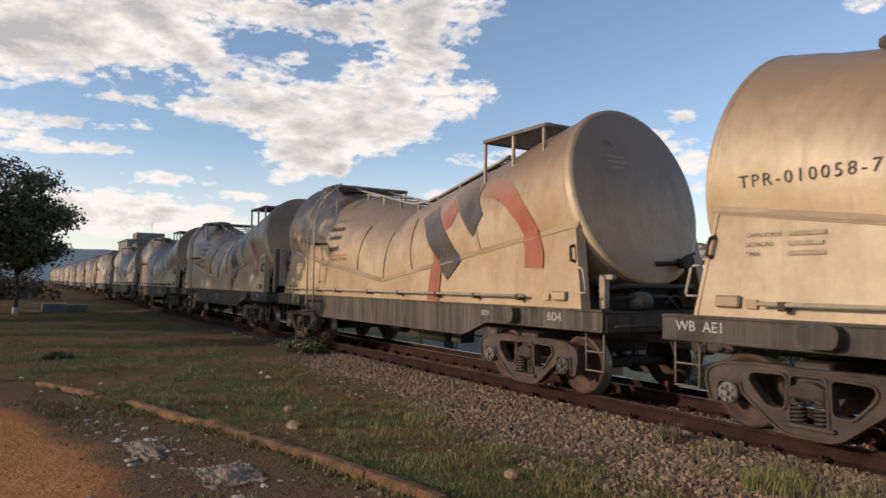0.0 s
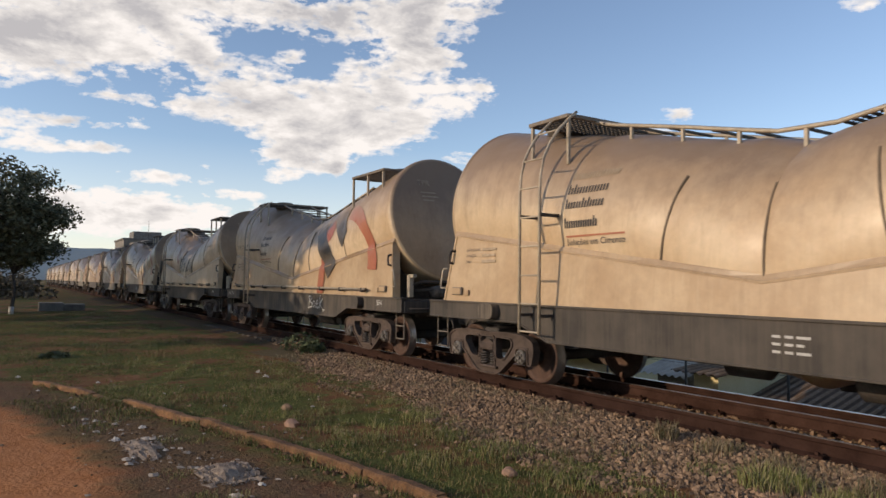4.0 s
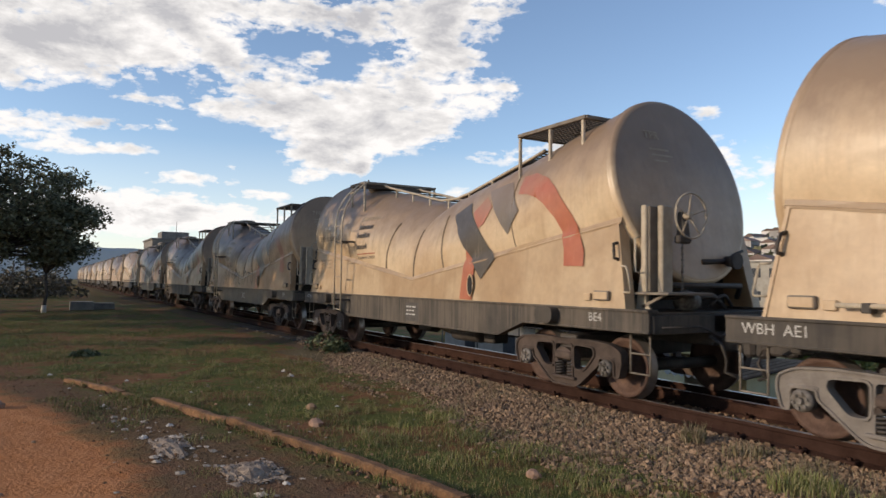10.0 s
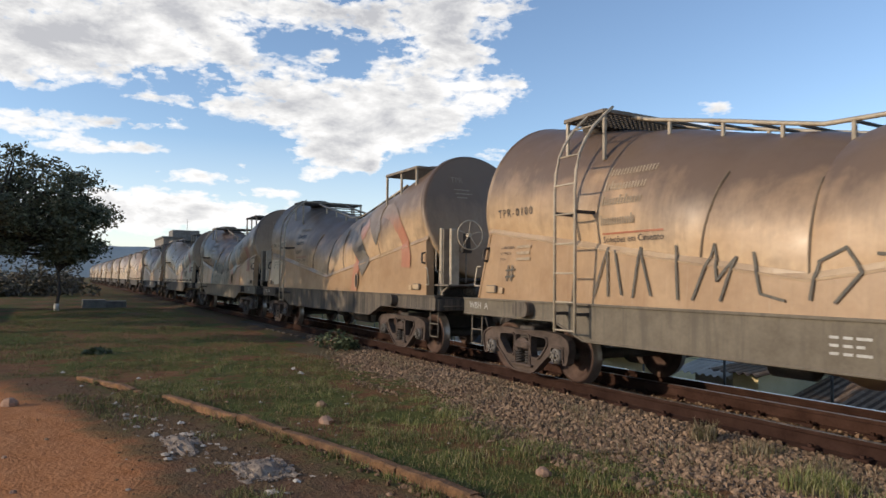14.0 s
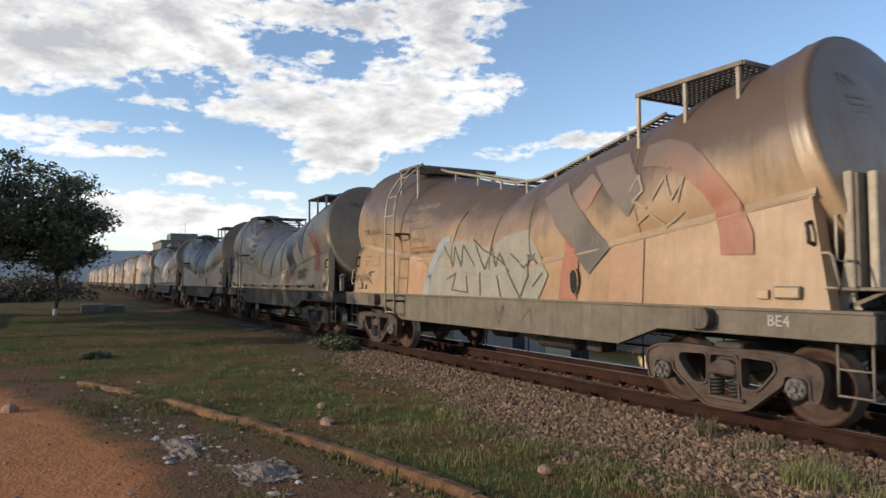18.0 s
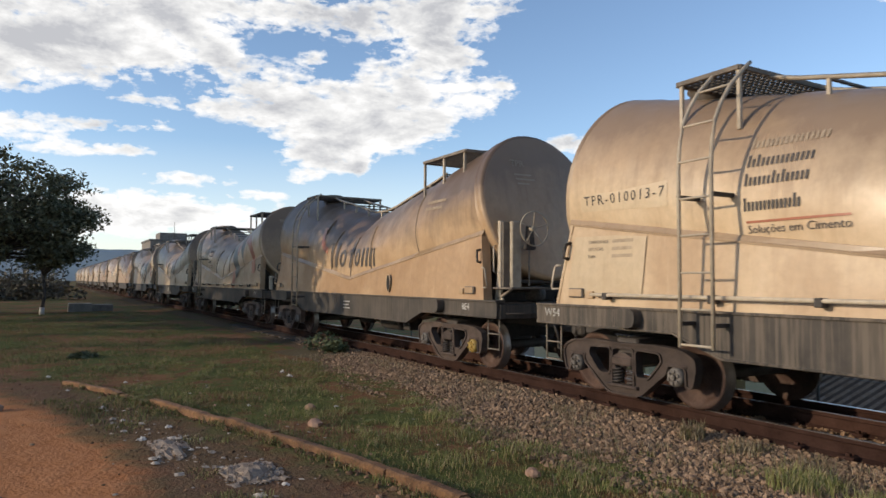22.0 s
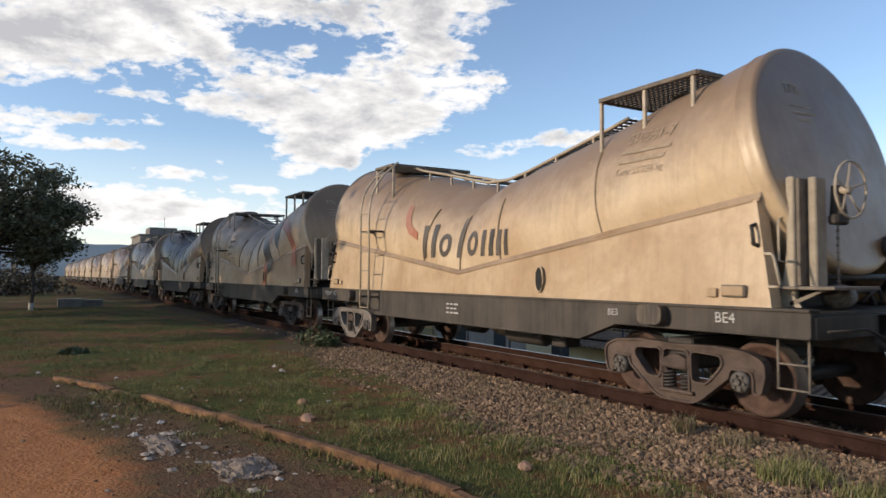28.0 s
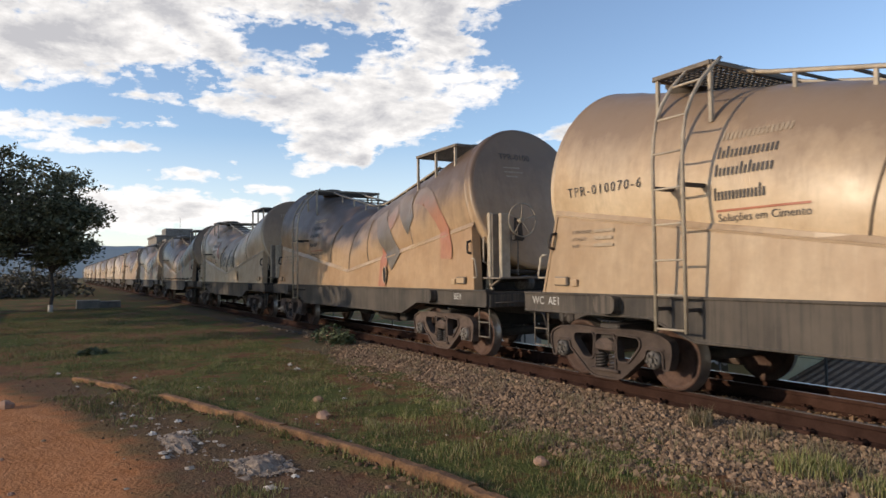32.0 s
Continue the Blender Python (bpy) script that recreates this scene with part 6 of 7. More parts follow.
def grass_field():
    sh = Shape()
    for i in range(24000):
        x = -2.0 - 36.0 * RNG.random() ** 1.45
        y = RNG.uniform(-1.5, 5.4)
        d = noise.noise(Vector((x * 0.45, y * 0.6, 2.0))) + 0.6 * noise.noise(Vector((x * 1.4, y * 1.4, 7.0)))
        past = y - kerb_y(x) if x > -13 else 1.0
        if past < 0:
            strip = y > 0.75 - 0.3 * max(0, -7.6 - x) + 0.3 * d and x > -13
            if not strip or d < 0.22:
                continue
        elif d < -0.12 and RNG.random() < 0.85:
            continue
        if y > 4.4 and (d < 0.35 or RNG.random() < 0.6):
            continue
        h = RNG.uniform(0.018, 0.055) * (1.45 if d > 0.35 else 1.0)
        far = -x > 14
        tuft(sh, x, y, ground_z(x, y), h * (1.5 if far else 1.0), 6 if far else 15, 0.18 if far else 0.09, RNG)
    for i in range(3600):
        x, y = RNG.uniform(-2.6, 7.0), RNG.uniform(1.0, 4.5)
        if noise.noise(Vector((x * 0.45, y * 0.6, 2.0))) > -0.15:
            tuft(sh, x, y, ground_z(x, y), RNG.uniform(0.02, 0.06), 9, 0.1, RNG)
    thing("grass", sh, M_GRASS, "short patchy grass, half dried out", "grass", kind="stuff")


grass_field()


def clump(x, y, z, h, n, spread, mat, label):
    sh = Shape()
    tuft(sh, x, y, z, h * 0.68, int(n * 1.9), spread, RNG)
    thing("grass_tuft", sh, mat, label, "grass", kind="stuff")


for x, y, h, n, s in ((-3.30, 5.30, 0.20, 420, 0.30), (-2.7, 5.25, 0.18, 260, 0.25), (-3.85, 5.25, 0.10, 160, 0.25), (-5.3, 4.1, 0.12, 230, 0.30), (-6.3, 4.0, 0.11, 200, 0.28), (-4.35, 3.95, 0.11, 200, 0.3), (-7.3, 4.25, 0.12, 180, 0.25),
                      (-8.3, 4.4, 0.13, 170, 0.22), (-5.4, 3.3, 0.10, 180, 0.32), (-6.6, 3.25, 0.09, 160, 0.35), (-8.2, 3.0, 0.09, 160, 0.4), (-4.35, 2.1, 0.10, 170, 0.30), (-5.2, 1.35, 0.07, 120, 0.28), (-9.6, 3.2, 0.10, 150, 0.45)):
    clump(x, y, bed_z(y) if y > 4.3 else ground_z(x, y), h, n, s, M_LUSH, "clump of fresh green grass in the gravel" if y > 3.9 else "clump of fresh green grass")
for x, y, h, n, s in ((-4.75, 5.75, 0.30, 90, 0.14), (-4.15, 5.75, 0.20, 110, 0.22), (-3.55, 5.7, 0.16, 120, 0.25), (-6.6, 5.6, 0.14, 60, 0.18), (-2.6, 5.65, 0.2, 100, 0.25)):
    clump(x, y, bed_z(y), h, n, s, M_STRAW, "dry straw-coloured grass beside the rail")


def green_patches():
    """Brighter clumps of grass in drifts between the kerb and the stones."""
    sh = Shape()
    for i in range(1500):
        x = -3.0 - 12.0 * RNG.random() ** 1.3
        y = RNG.uniform(0.9, 4.6)
        d = noise.noise(Vector((x * 0.8, y * 1.0, 21.0))) + 0.5 * noise.noise(Vector((x * 2.4, y * 2.4, 9.0)))
        if d < 0.12 or (y < kerb_y(x) and d < 0.42):
            continue
        tuft(sh, x, y, ground_z(x, y) if y < 4.3 else bed_z(y), RNG.uniform(0.035, 0.085), 34, 0.11, RNG)
    thing("grass", sh, M_LUSH, "fresh green grass growing in drifts by the kerb", "grass", kind="stuff")


green_patches()


M_WEED = blade_mat("dull_green_weed", [(0.0, (0.045, 0.062, 0.026)), (0.6, (0.085, 0.105, 0.042)), (1.0, (0.14, 0.15, 0.065))])


def leafy_plant(x, y, z, r, h):
    sh = Shape()
    for i in range(260):
        a, k = RNG.uniform(0, 6.28), RNG.random() ** 0.5
        px, py, pz = x + math.cos(a) * r * k, y + math.sin(a) * r * k, z + h * RNG.random() * (1.1 - 0.6 * k)
        u = Vector((RNG.uniform(-1, 1), RNG.uniform(-1, 1), RNG.uniform(-0.3, 0.8))).normalized() * 0.07
        w = u.cross(Vector((RNG.uniform(-1, 1), RNG.uniform(-1, 1), 1))).normalized() * 0.03
        c = Vector((px, py, pz))
        sh.add([c - u, c + w, c + u, c - w], [(0, 1, 2, 3)])
    thing("weed", sh, M_WEED, "low leafy green weed beside the rail", "plant", kind="stuff")


leafy_plant(-15.3, 5.75, -0.18, 0.5, 0.42)
leafy_plant(-14.4, 5.65, -0.18, 0.3, 0.25)
leafy_plant(-16.3, 0.75, -0.26, 0.3, 0.14)

M_KERB = mottled("earth_stained_kerb", (0.085, 0.043, 0.021), (0.27, 0.135, 0.060), 5.0, 0.95, 0.0, 1.0, 0.025, 40, 0.2, coord="world")


def kerb():
    root = thing("kerb", None, None, "low concrete kerb stained orange by earth", "kerb", kind="structure")
    xs = [-12.6 + 0.92 * i for i in range(11)]
    for i, x0 in enumerate(xs[:-1]):
        x1 = xs[i + 1] - 0.004
        sh = Shape()
        n = 12
        v, f = [], []
        top = (-0.175 if x0 > -9.0 else -0.195 if x0 > -10.5 else -0.215)
        for k in range(n + 1):
            x = x0 + (x1 - x0) * k / n
            y = kerb_y(x)
            wob = 0.010 * noise.noise(Vector((x * 2.1, 5, 0))) + 0.007 * noise.noise(Vector((x * 9, 2, 0))) + 0.012 * math.sin(i * 4.1)
            zt = top + 0.034 * noise.noise(Vector((x * 1.3, 9, 0))) + 0.012 * math.sin(i * 2.7) + 0.010 * noise.noise(Vector((x * 8, 4, 0)))
            v += [(x, y - 0.052 + wob, -0.40), (x, y - 0.050 + wob, zt - 0.014), (x, y - 0.036 + wob, zt), (x, y + 0.036 + wob, zt + 0.002), (x, y + 0.050 + wob, zt - 0.014), (x, y + 0.052 + wob, -0.40)]
        for k in range(n):
            for j in range(5):
                f.append((k * 6 + j, k * 6 + j + 1, k * 6 + 7 + j, k * 6 + 6 + j))
        f += [(0, 5, 4, 3, 2, 1), tuple(n * 6 + j for j in range(6))]
        sh.add(v, f)
        part("kerb_stone", sh, M_KERB, root)


kerb()

M_ASH = mottled("pale_ash_and_plastic", (0.16, 0.112, 0.078), (0.32, 0.245, 0.18), 16.0, 0.8, 0.0, 0.8, 0.02, 60, 0.3, own=False, coord="world")
M_PLASTIC = mottled("dirty_white_plastic", (0.32, 0.285, 0.24), (0.46, 0.42, 0.365), 10.0, 0.45, 0.0, 0.4, 0.01, 50, 0.15)
M_REDSTONE = mottled("red_brick_lump", (0.30, 0.17, 0.11), (0.40, 0.25, 0.17), 9.0, 0.95, 0.0, 0.6, 0.01, 50, 0.15)


def crumple(sh, x, y, z, rx, ry, h, rnd, n=9):
    v, f = [], []
    o = rnd.uniform(0, 50)
    for i in range(n):
        for j in range(n):
            a, b = i / (n - 1) * 2 - 1, j / (n - 1) * 2 - 1
            r = math.hypot(a, b)
            hh = h * max(0, 1 - r) + h * 0.6 * noise.noise(Vector((a * 2.6 + o, b * 2.6, 0)))
            v.append((x + a * rx + rnd.uniform(-1, 1) * rx * 0.08, y + b * ry + rnd.uniform(-1, 1) * ry * 0.08, z + max(-0.01, hh) + (rnd.uniform(0, 0.2) * h)))
    for i in range(n - 1):
        for j in range(n - 1):
            f.append((i * n + j, (i + 1) * n + j, (i + 1) * n + j + 1, i * n + j + 1))
    sh.add(v, f)


def heap(x, y, rx, ry, h, label, count):
    sh = Shape()
    crumple(sh, x, y, ground_z(x, y) - 0.01, rx, ry, h, RNG, 16)
    for i in range(count):
        a, k = RNG.uniform(0, 6.28), RNG.random() ** 0.6
        px, py = x + math.cos(a) * rx * k * 1.1, y + math.sin(a) * ry * k * 1.1
        pebble(sh, px, py, ground_z(px, py) + h * 0.55 * max(0, 1 - k) + 0.006, RNG.uniform(0.006, 0.022), RNG)
    thing("ash_mound", sh, M_ASH, label, "rubbish")


heap(-5.95, 1.58, 0.34, 0.24, 0.07, "small heap of pale ash and rubble on the verge", 190)
heap(-7.15, 1.12, 0.46, 0.17, 0.045, "crumpled plastic and rubbish on the verge", 60)


def litter(x, y, r, h=0.04):
    sh = Shape()
    crumple(sh, x, y, ground_z(x, y) if y < 4.3 else bed_z(y), r, r * RNG.uniform(0.5, 0.9), h, RNG, 6)
    thing("litter", sh, M_PLASTIC, "scrap of dirty white plastic on the grass", "litter", "litter on the verge")


for x, y, r in ((-12.19, 3.77, 0.11), (-11.6, 3.72, 0.11), (-9.82, 0.69, 0.08), (-8.9, 0.85, 0.06), (-8.2, 1.25, 0.07), (-7.75, 0.93, 0.09), (-7.0, 1.28, 0.05), (-6.85, 0.98, 0.05), (-10.6, 1.9, 0.05), (-9.2, 2.4, 0.06), (-11.8, 0.35, 0.06), (-12.4, 1.2, 0.06), (-8.6, 3.4, 0.05), (-6.2, 1.75, 0.05), (-5.5, 1.75, 0.06), (-13.5, 0.1, 0.08), (-14.6, 1.6, 0.06), (-6.8, 4.35, 0.09), (-10.2, 3.1, 0.04)):
    litter(x, y, r * 0.68, r * 0.4)


def scraps():
    """Torn plastic and paper strewn in a drift between the two heaps and along the kerb."""
    sh = Shape()
    for i in range(110):
        k = RNG.random()
        x = -9.6 + 4.4 * k + RNG.gauss(0, 0.22)
        y = 0.75 + 0.95 * k + RNG.gauss(0, 0.17)
        r = 0.008 + 0.036 * RNG.random() ** 4
        crumple(sh, x, y, ground_z(x, y) + 0.004, r * 1.4, r, r * 0.6, RNG, 4)
    for i in range(70):
        x = RNG.uniform(-12.5, -4.0)
        y = RNG.uniform(0.2, 4.3)
        r = RNG.uniform(0.008, 0.022)
        crumple(sh, x, y, ground_z(x, y) + 0.003, r * 1.4, r, r * 0.6, RNG, 4)
    thing("rubbish_scraps", sh, M_SCRAPS, "torn pale plastic and paper scraps on the verge", "rubbish", kind="stuff")


M_SCRAPS = mottled("dusty_pale_scraps", (0.22, 0.165, 0.12), (0.42, 0.36, 0.29), 30.0, 0.7, 0.0, 0.4, 0.01, 60, 0.45, own=False, coord="world")
scraps()


def kerb_grass():
    """Grass and dry stalks that lap over the kerb's edges."""
    sh = Shape()
    for i in range(620):
        x = RNG.uniform(-12.5, -3.6)
        d = noise.noise(Vector((x * 1.1, 3.0, 5.0)))
        if d < -0.15:
            continue
        y = kerb_y(x) + RNG.choice((-1, 1, 1)) * RNG.uniform(0.05, 0.16)
        tuft(sh, x, y, ground_z(x, y), RNG.uniform(0.04, 0.10), 14, 0.06, RNG)
    thing("grass", sh, M_GRASS, "half-dry grass lapping over the low kerb", "grass", kind="stuff")


kerb_grass()


def gravel_weeds():
    """Thin grass coming up through the stones beside the rail."""
    sh = Shape()
    for i in range(900):
        x = -2.4 - 12.0 * RNG.random() ** 1.2
        y = RNG.uniform(4.2, 6.0)
        d = noise.noise(Vector((x * 0.9, y * 1.1, 31.0)))
        if d < 0.0:
            continue
        tuft(sh, x, y, bed_z(y), RNG.uniform(0.04, 0.11), 12, 0.10, RNG)
    thing("grass", sh, M_STRAW, "thin dry grass growing through the ballast stones", "grass", kind="stuff")


gravel_weeds()


def lump(name, x, y, z, r, mat, label):
    sh = Shape()
    v, f, n, m = [], [], 8, 5
    o = RNG.uniform(0, 40)
    for i in range(m + 1):
        p = math.pi * i / m
        for k in range(n):
            a = 2 * math.pi * k / n
            d = Vector((math.sin(p) * math.cos(a), math.sin(p) * math.sin(a), math.cos(p)))
            q = r * (1 + 0.35 * noise.noise(d * 1.7 + Vector((o, 0, 0))))
            v.append((x + d.x * q, y + d.y * q * 0.8, z + d.z * q * 0.6))
    for i in range(m):
        for k in range(n):
            f.append((i * n + k, i * n + (k + 1) % n, (i + 1) * n + (k + 1) % n, (i + 1) * n + k))
    sh.add(v, f)
    thing(name, sh, mat, label, "stone")


lump("stone", -4.66, 3.63, -0.22, 0.075, M_REDSTONE, "reddish stone lying in the grass")
lump("stone", -10.27, -0.5, -0.22, 0.12, M_REDSTONE, "broken red brick lump on the earth road")
lump("stone", -7.6, 2.75, -0.25, 0.10, M_REDSTONE, "flat brown stone by the kerb")
lump("stone", -8.6, 3.05, -0.25, 0.09, M_STONE, "grey stone in the grass")
lump("stone", -4.2, 4.15, -0.24, 0.055, M_REDSTONE, "small reddish stone in the gravel")
for i in range(46):
    x, y = RNG.uniform(-11, -3), RNG.uniform(-0.8, 4.6)
    lump("stone", x, y, ground_z(x, y) + 0.003, RNG.uniform(0.012, 0.035), RNG.choice((M_STONE, M_REDSTONE)), "small loose stone on the ground")



def rubbish_bits():
    """Twigs, clods and scraps strewn along the verge."""
    sh = Shape()
    for i in range(900):
        x = RNG.uniform(-13.0, -4.2)
        y = kerb_y(x) + RNG.gauss(-0.75, 0.55)
        if y < 0.2 and RNG.random() < 0.7:
            continue
        pebble(sh, x, y, ground_z(x, y) + 0.004, RNG.uniform(0.006, 0.022), RNG)
    for i in range(500):
        x = RNG.uniform(-12.0, -4.4)
        y = kerb_y(x) + RNG.choice((-0.09, 0.09)) + RNG.gauss(0, 0.05)
        pebble(sh, x, y, ground_z(x, y) + 0.006, RNG.uniform(0.012, 0.040), RNG)
    thing("earth_clods", sh, M_CLOD, "brown earth clods and scraps along the kerb", "clods", kind="stuff")


M_CLOD = mottled("dry_earth_clod", (0.10, 0.058, 0.034), (0.22, 0.135, 0.08), 25.0, 0.95, 0.0, 0.5, 0.01, 60, 0.45, own=False, coord="world", spec=0.1)
rubbish_bits()

M_CONCRETE = mottled("weathered_concrete", (0.14, 0.125, 0.11), (0.25, 0.23, 0.205), 3.0, 0.9, 0.0, 0.4, 0.02, 30, 0.2)
for x, y, lx, ly, h in ((-40.3, 1.6, 0.5, 0.55, 0.42), (-40.5, 2.55, 0.45, 0.6, 0.34)):
    thing("concrete_block", Shape().box(x - lx, y - ly, -0.3, x + lx, y + ly, -0.26 + h, 0.03), M_CONCRETE, "grey concrete block lying in the grass", "concrete block")

# ======== trees ========
M_BARK = mottled("dark_bark", (0.045, 0.035, 0.028), (0.085, 0.068, 0.055), 7.0, 0.95, 0.0, 0.6, 0.03, 40, 0.1)


def leaf_mat(name, stops):
    def build(nt, p):
        nt.links.new(ramp(nt, island_random(nt), stops), p.inputs["Base Color"])
    return material(name, build, 0.7)


M_LEAF = leaf_mat("dark_green_leaves", [(0.0, (0.060, 0.064, 0.034)), (0.6, (0.115, 0.115, 0.060)), (1.0, (0.19, 0.175, 0.10))])
M_LEAF_BRIGHT = leaf_mat("yellow_green_leaves", [(0.0, (0.09, 0.12, 0.025)), (0.6, (0.15, 0.18, 0.045)), (1.0, (0.22, 0.22, 0.06))])


def tree(name, base, crowns, label, leaf=0.2, count=60, mat=None, trunk_r=0.16, white_foot=False, seed=1):
    """base: foot; crowns: (x, y, z, r, flat) of leaf clusters, each fed by a limb."""
    rnd = random.Random(seed)
    ob = thing(name, None, None, label, "tree")
    fork = Vector(base) + Vector((rnd.uniform(-0.2, 0.2), rnd.uniform(-0.2, 0.2), 0.36 * (max(c[2] for c in crowns) - base[2])))
    mid = (Vector(base) + fork) / 2 + Vector((0.06, 0.08, 0))
    part("trunk", Shape().tube([Vector(base) - Vector((0, 0, 0.2)), Vector(base) + Vector((0, 0, 0.25)), mid, fork], trunk_r, 9, taper=trunk_r * 0.6), M_BARK, ob)
    if white_foot:
        part("painted_foot", Shape().lathe([(trunk_r * 1.25, base[2] - 0.1), (trunk_r * 1.1, base[2] + 0.35)], (base[0], base[1], 0), "z", 10), M_PLASTIC, ob, "whitewashed foot of the trunk")
    leaves = Shape()
    for cx, cy, cz, r, flat in crowns:
        c = Vector((cx, cy, cz))
        bend = (fork + c) / 2 + Vector((rnd.uniform(-0.3, 0.3), rnd.uniform(-0.3, 0.3), rnd.uniform(-0.1, 0.4)))
        part("limb", Shape().tube([fork, bend, c], trunk_r * 0.42, 6, taper=trunk_r * 0.1), M_BARK, ob)
        for j in range(int(count * r * r)):
            d = Vector((rnd.gauss(0, 1), rnd.gauss(0, 1), rnd.gauss(0, 1))).normalized() * (r * rnd.random() ** 0.45)
            p = c + Vector((d.x, d.y, d.z * flat))
            k = 1 + 0.35 * noise.noise(p * 0.9)
            p = c + (p - c) * k
            for q in range(3):
                o = p + Vector((rnd.uniform(-1, 1), rnd.uniform(-1, 1), rnd.uniform(-0.7, 0.7))) * leaf * 1.3
                u = Vector((rnd.uniform(-1, 1), rnd.uniform(-1, 1), rnd.uniform(-0.6, 0.6))).normalized() * leaf * rnd.uniform(0.6, 1.1)
                w = u.cross(Vector((rnd.uniform(-1, 1), rnd.uniform(-1, 1), rnd.uniform(-1, 1)))).normalized() * leaf * 0.38
                leaves.add([o - u, o + w, o + u, o - w], [(0, 1, 2, 3)])
    part("crown", leaves, mat or M_LEAF, ob)
    return ob


def crown_cloud(cx, cy, cz, rx, ry, rz, n, r, seed):
    rnd = random.Random(seed)
    out = []
    for i in range(n):
        d = Vector((rnd.gauss(0, 1), rnd.gauss(0, 1), rnd.gauss(0, 1))).normalized() * rnd.random() ** 0.4
        out.append((cx + d.x * rx, cy + d.y * ry, cz + d.z * rz, r * rnd.uniform(0.7, 1.2), 0.6))
    return out


tree("roadside_tree", (-36.9, -0.10, -0.26), crown_cloud(-36.9, 0.45, 3.5, 1.2, 1.15, 1.6, 24, 0.72, 2), "slim roadside tree with whitewashed foot", 0.14, 120, None, 0.10, True, 3)
tree("broad_tree", (-38.6, -3.2, -0.26), crown_cloud(-38.4, -1.25, 4.70, 3.2, 3.6, 3.0, 92, 0.92, 5), "broad dark-leaved roadside tree", 0.13, 85, None, 0.28, False, 4)
# tall trees out of view whose shade falls on the far wagons
for i, (x, y, hh) in enumerate(((-21.5, -8.6, 9.2), (-25.5, -8.4, 9.6), (-29.8, -9.2, 9.4), (-34.8, -9.5, 8.4), (-40.8, -9.2, 8.2), (-47.8, -9.8, 8.6), (-54.8, -9.4, 8.4), (-62.8, -9.8, 8.4))):
    tree("street_tree", (x, y, -0.26), crown_cloud(x, y, hh - 2.6, 3.4, 2.2, 3.6, 26, 1.5, 20 + i), "tall street tree beside the road", 0.38, 12, None, 0.24, False, 30 + i)


def scrub(name, spots, label, mat, leaf, per, seed):
    rnd = random.Random(seed)
    sh = Shape()
    for x, y, z, r, h in spots:
        for j in range(per):
            a, k = rnd.uniform(0, 6.28), rnd.random() ** 0.5
            p = Vector((x + math.cos(a) * r * k, y + math.sin(a) * r * k, z + h * rnd.random() ** 0.8 * (1.1 - 0.7 * k * k)))
            u = Vector((rnd.uniform(-1, 1), rnd.uniform(-1, 1), rnd.uniform(-0.6, 0.6))).normalized() * leaf
            w = u.cross(Vector((rnd.uniform(-1, 1), rnd.uniform(-1, 1), rnd.uniform(-1, 1)))).normalized() * leaf * 0.45
            sh.add([p - u, p + w, p + u, p - w], [(0, 1, 2, 3)])
    return thing(name, sh, mat, label, "bushes", kind="stuff")


R2 = random.Random(8)
M_SCRUB = leaf_mat("dry_brown_scrub", [(0.0, (0.055, 0.042, 0.026)), (0.6, (0.10, 0.078, 0.046)), (1.0, (0.15, 0.125, 0.07))])
scrub("far_scrub", [(R2.uniform(-95, -62), R2.uniform(-26, 1.0), -0.3, R2.uniform(1.0, 2.2), R2.uniform(1.2, 3.4) if i % 4 else 0.7) for i in range(110)], "dry brown scrub along the far end of the road", M_SCRUB, 0.20, 230, 9)
for i in range(14):
    x, y = R2.uniform(-78, -56), R2.uniform(-12, -1.5)
    hh = R2.uniform(1.6, 3.0)
    thing("scrub_trunk", Shape().tube([(x, y, -0.4), (x + R2.uniform(-0.1, 0.1), y + R2.uniform(-0.15, 0.15), hh * 0.5), (x, y + R2.uniform(-0.3, 0.3), hh)], 0.07, 6, taper=0.04), M_BARK, "thin grey trunk standing in the scrub", "trunk", "trunks in the scrub")
scrub("yard_bush", [(-13.8 + R2.uniform(-3.4, 3.0), 25.5 + R2.uniform(-2, 2), -3.3, 1.5, R2.uniform(3.9, 5.3)) for i in range(14)], "yellow-green bush in a yard below the line", M_LEAF_BRIGHT, 0.13, 420, 10)

# ======== beyond the line: yards, roofs, town ========
M_ROOF = mottled("weathered_fibre_cement_roof", (0.16, 0.102, 0.064), (0.26, 0.175, 0.115), 2.0, 0.95, 0.0, 0.4, 0.02, 20, 0.15, streak=(0.27, 0.215, 0.165), spec=0.05)
# darker roof colour that paints the shade into the corrugation's troughs
M_TROUGH = mottled("shade_dark_roof_trough", (0.085, 0.056, 0.037), (0.14, 0.094, 0.064), 3.0, 0.95, 0.0, 0.3, 0.01, 20, 0.1, spec=0.05)
M_ROOF_PALE = mottled("pale_sheet_roof", (0.42, 0.37, 0.30), (0.56, 0.50, 0.41), 2.0, 0.8, 0.0, 0.2, 0.02, 20, 0.15, spec=0.1)
M_YELLOW_WALL = mottled("pale_yellow_plaster", (0.70, 0.57, 0.31), (0.78, 0.66, 0.40), 1.5, 0.9, 0.0, 0.2, 0.02, 20, 0.1)
M_WHITE_WALL = mottled("whitewashed_wall", (0.34, 0.30, 0.24), (0.46, 0.41, 0.34), 1.5, 0.9, 0.0, 0.2, 0.02, 20, 0.1)
M_PANE = mottled("dark_window_pane", (0.02, 0.022, 0.026), (0.04, 0.043, 0.05), 3.0, 0.6, 0.0, 0.0, 0.01, 20, 0.1)


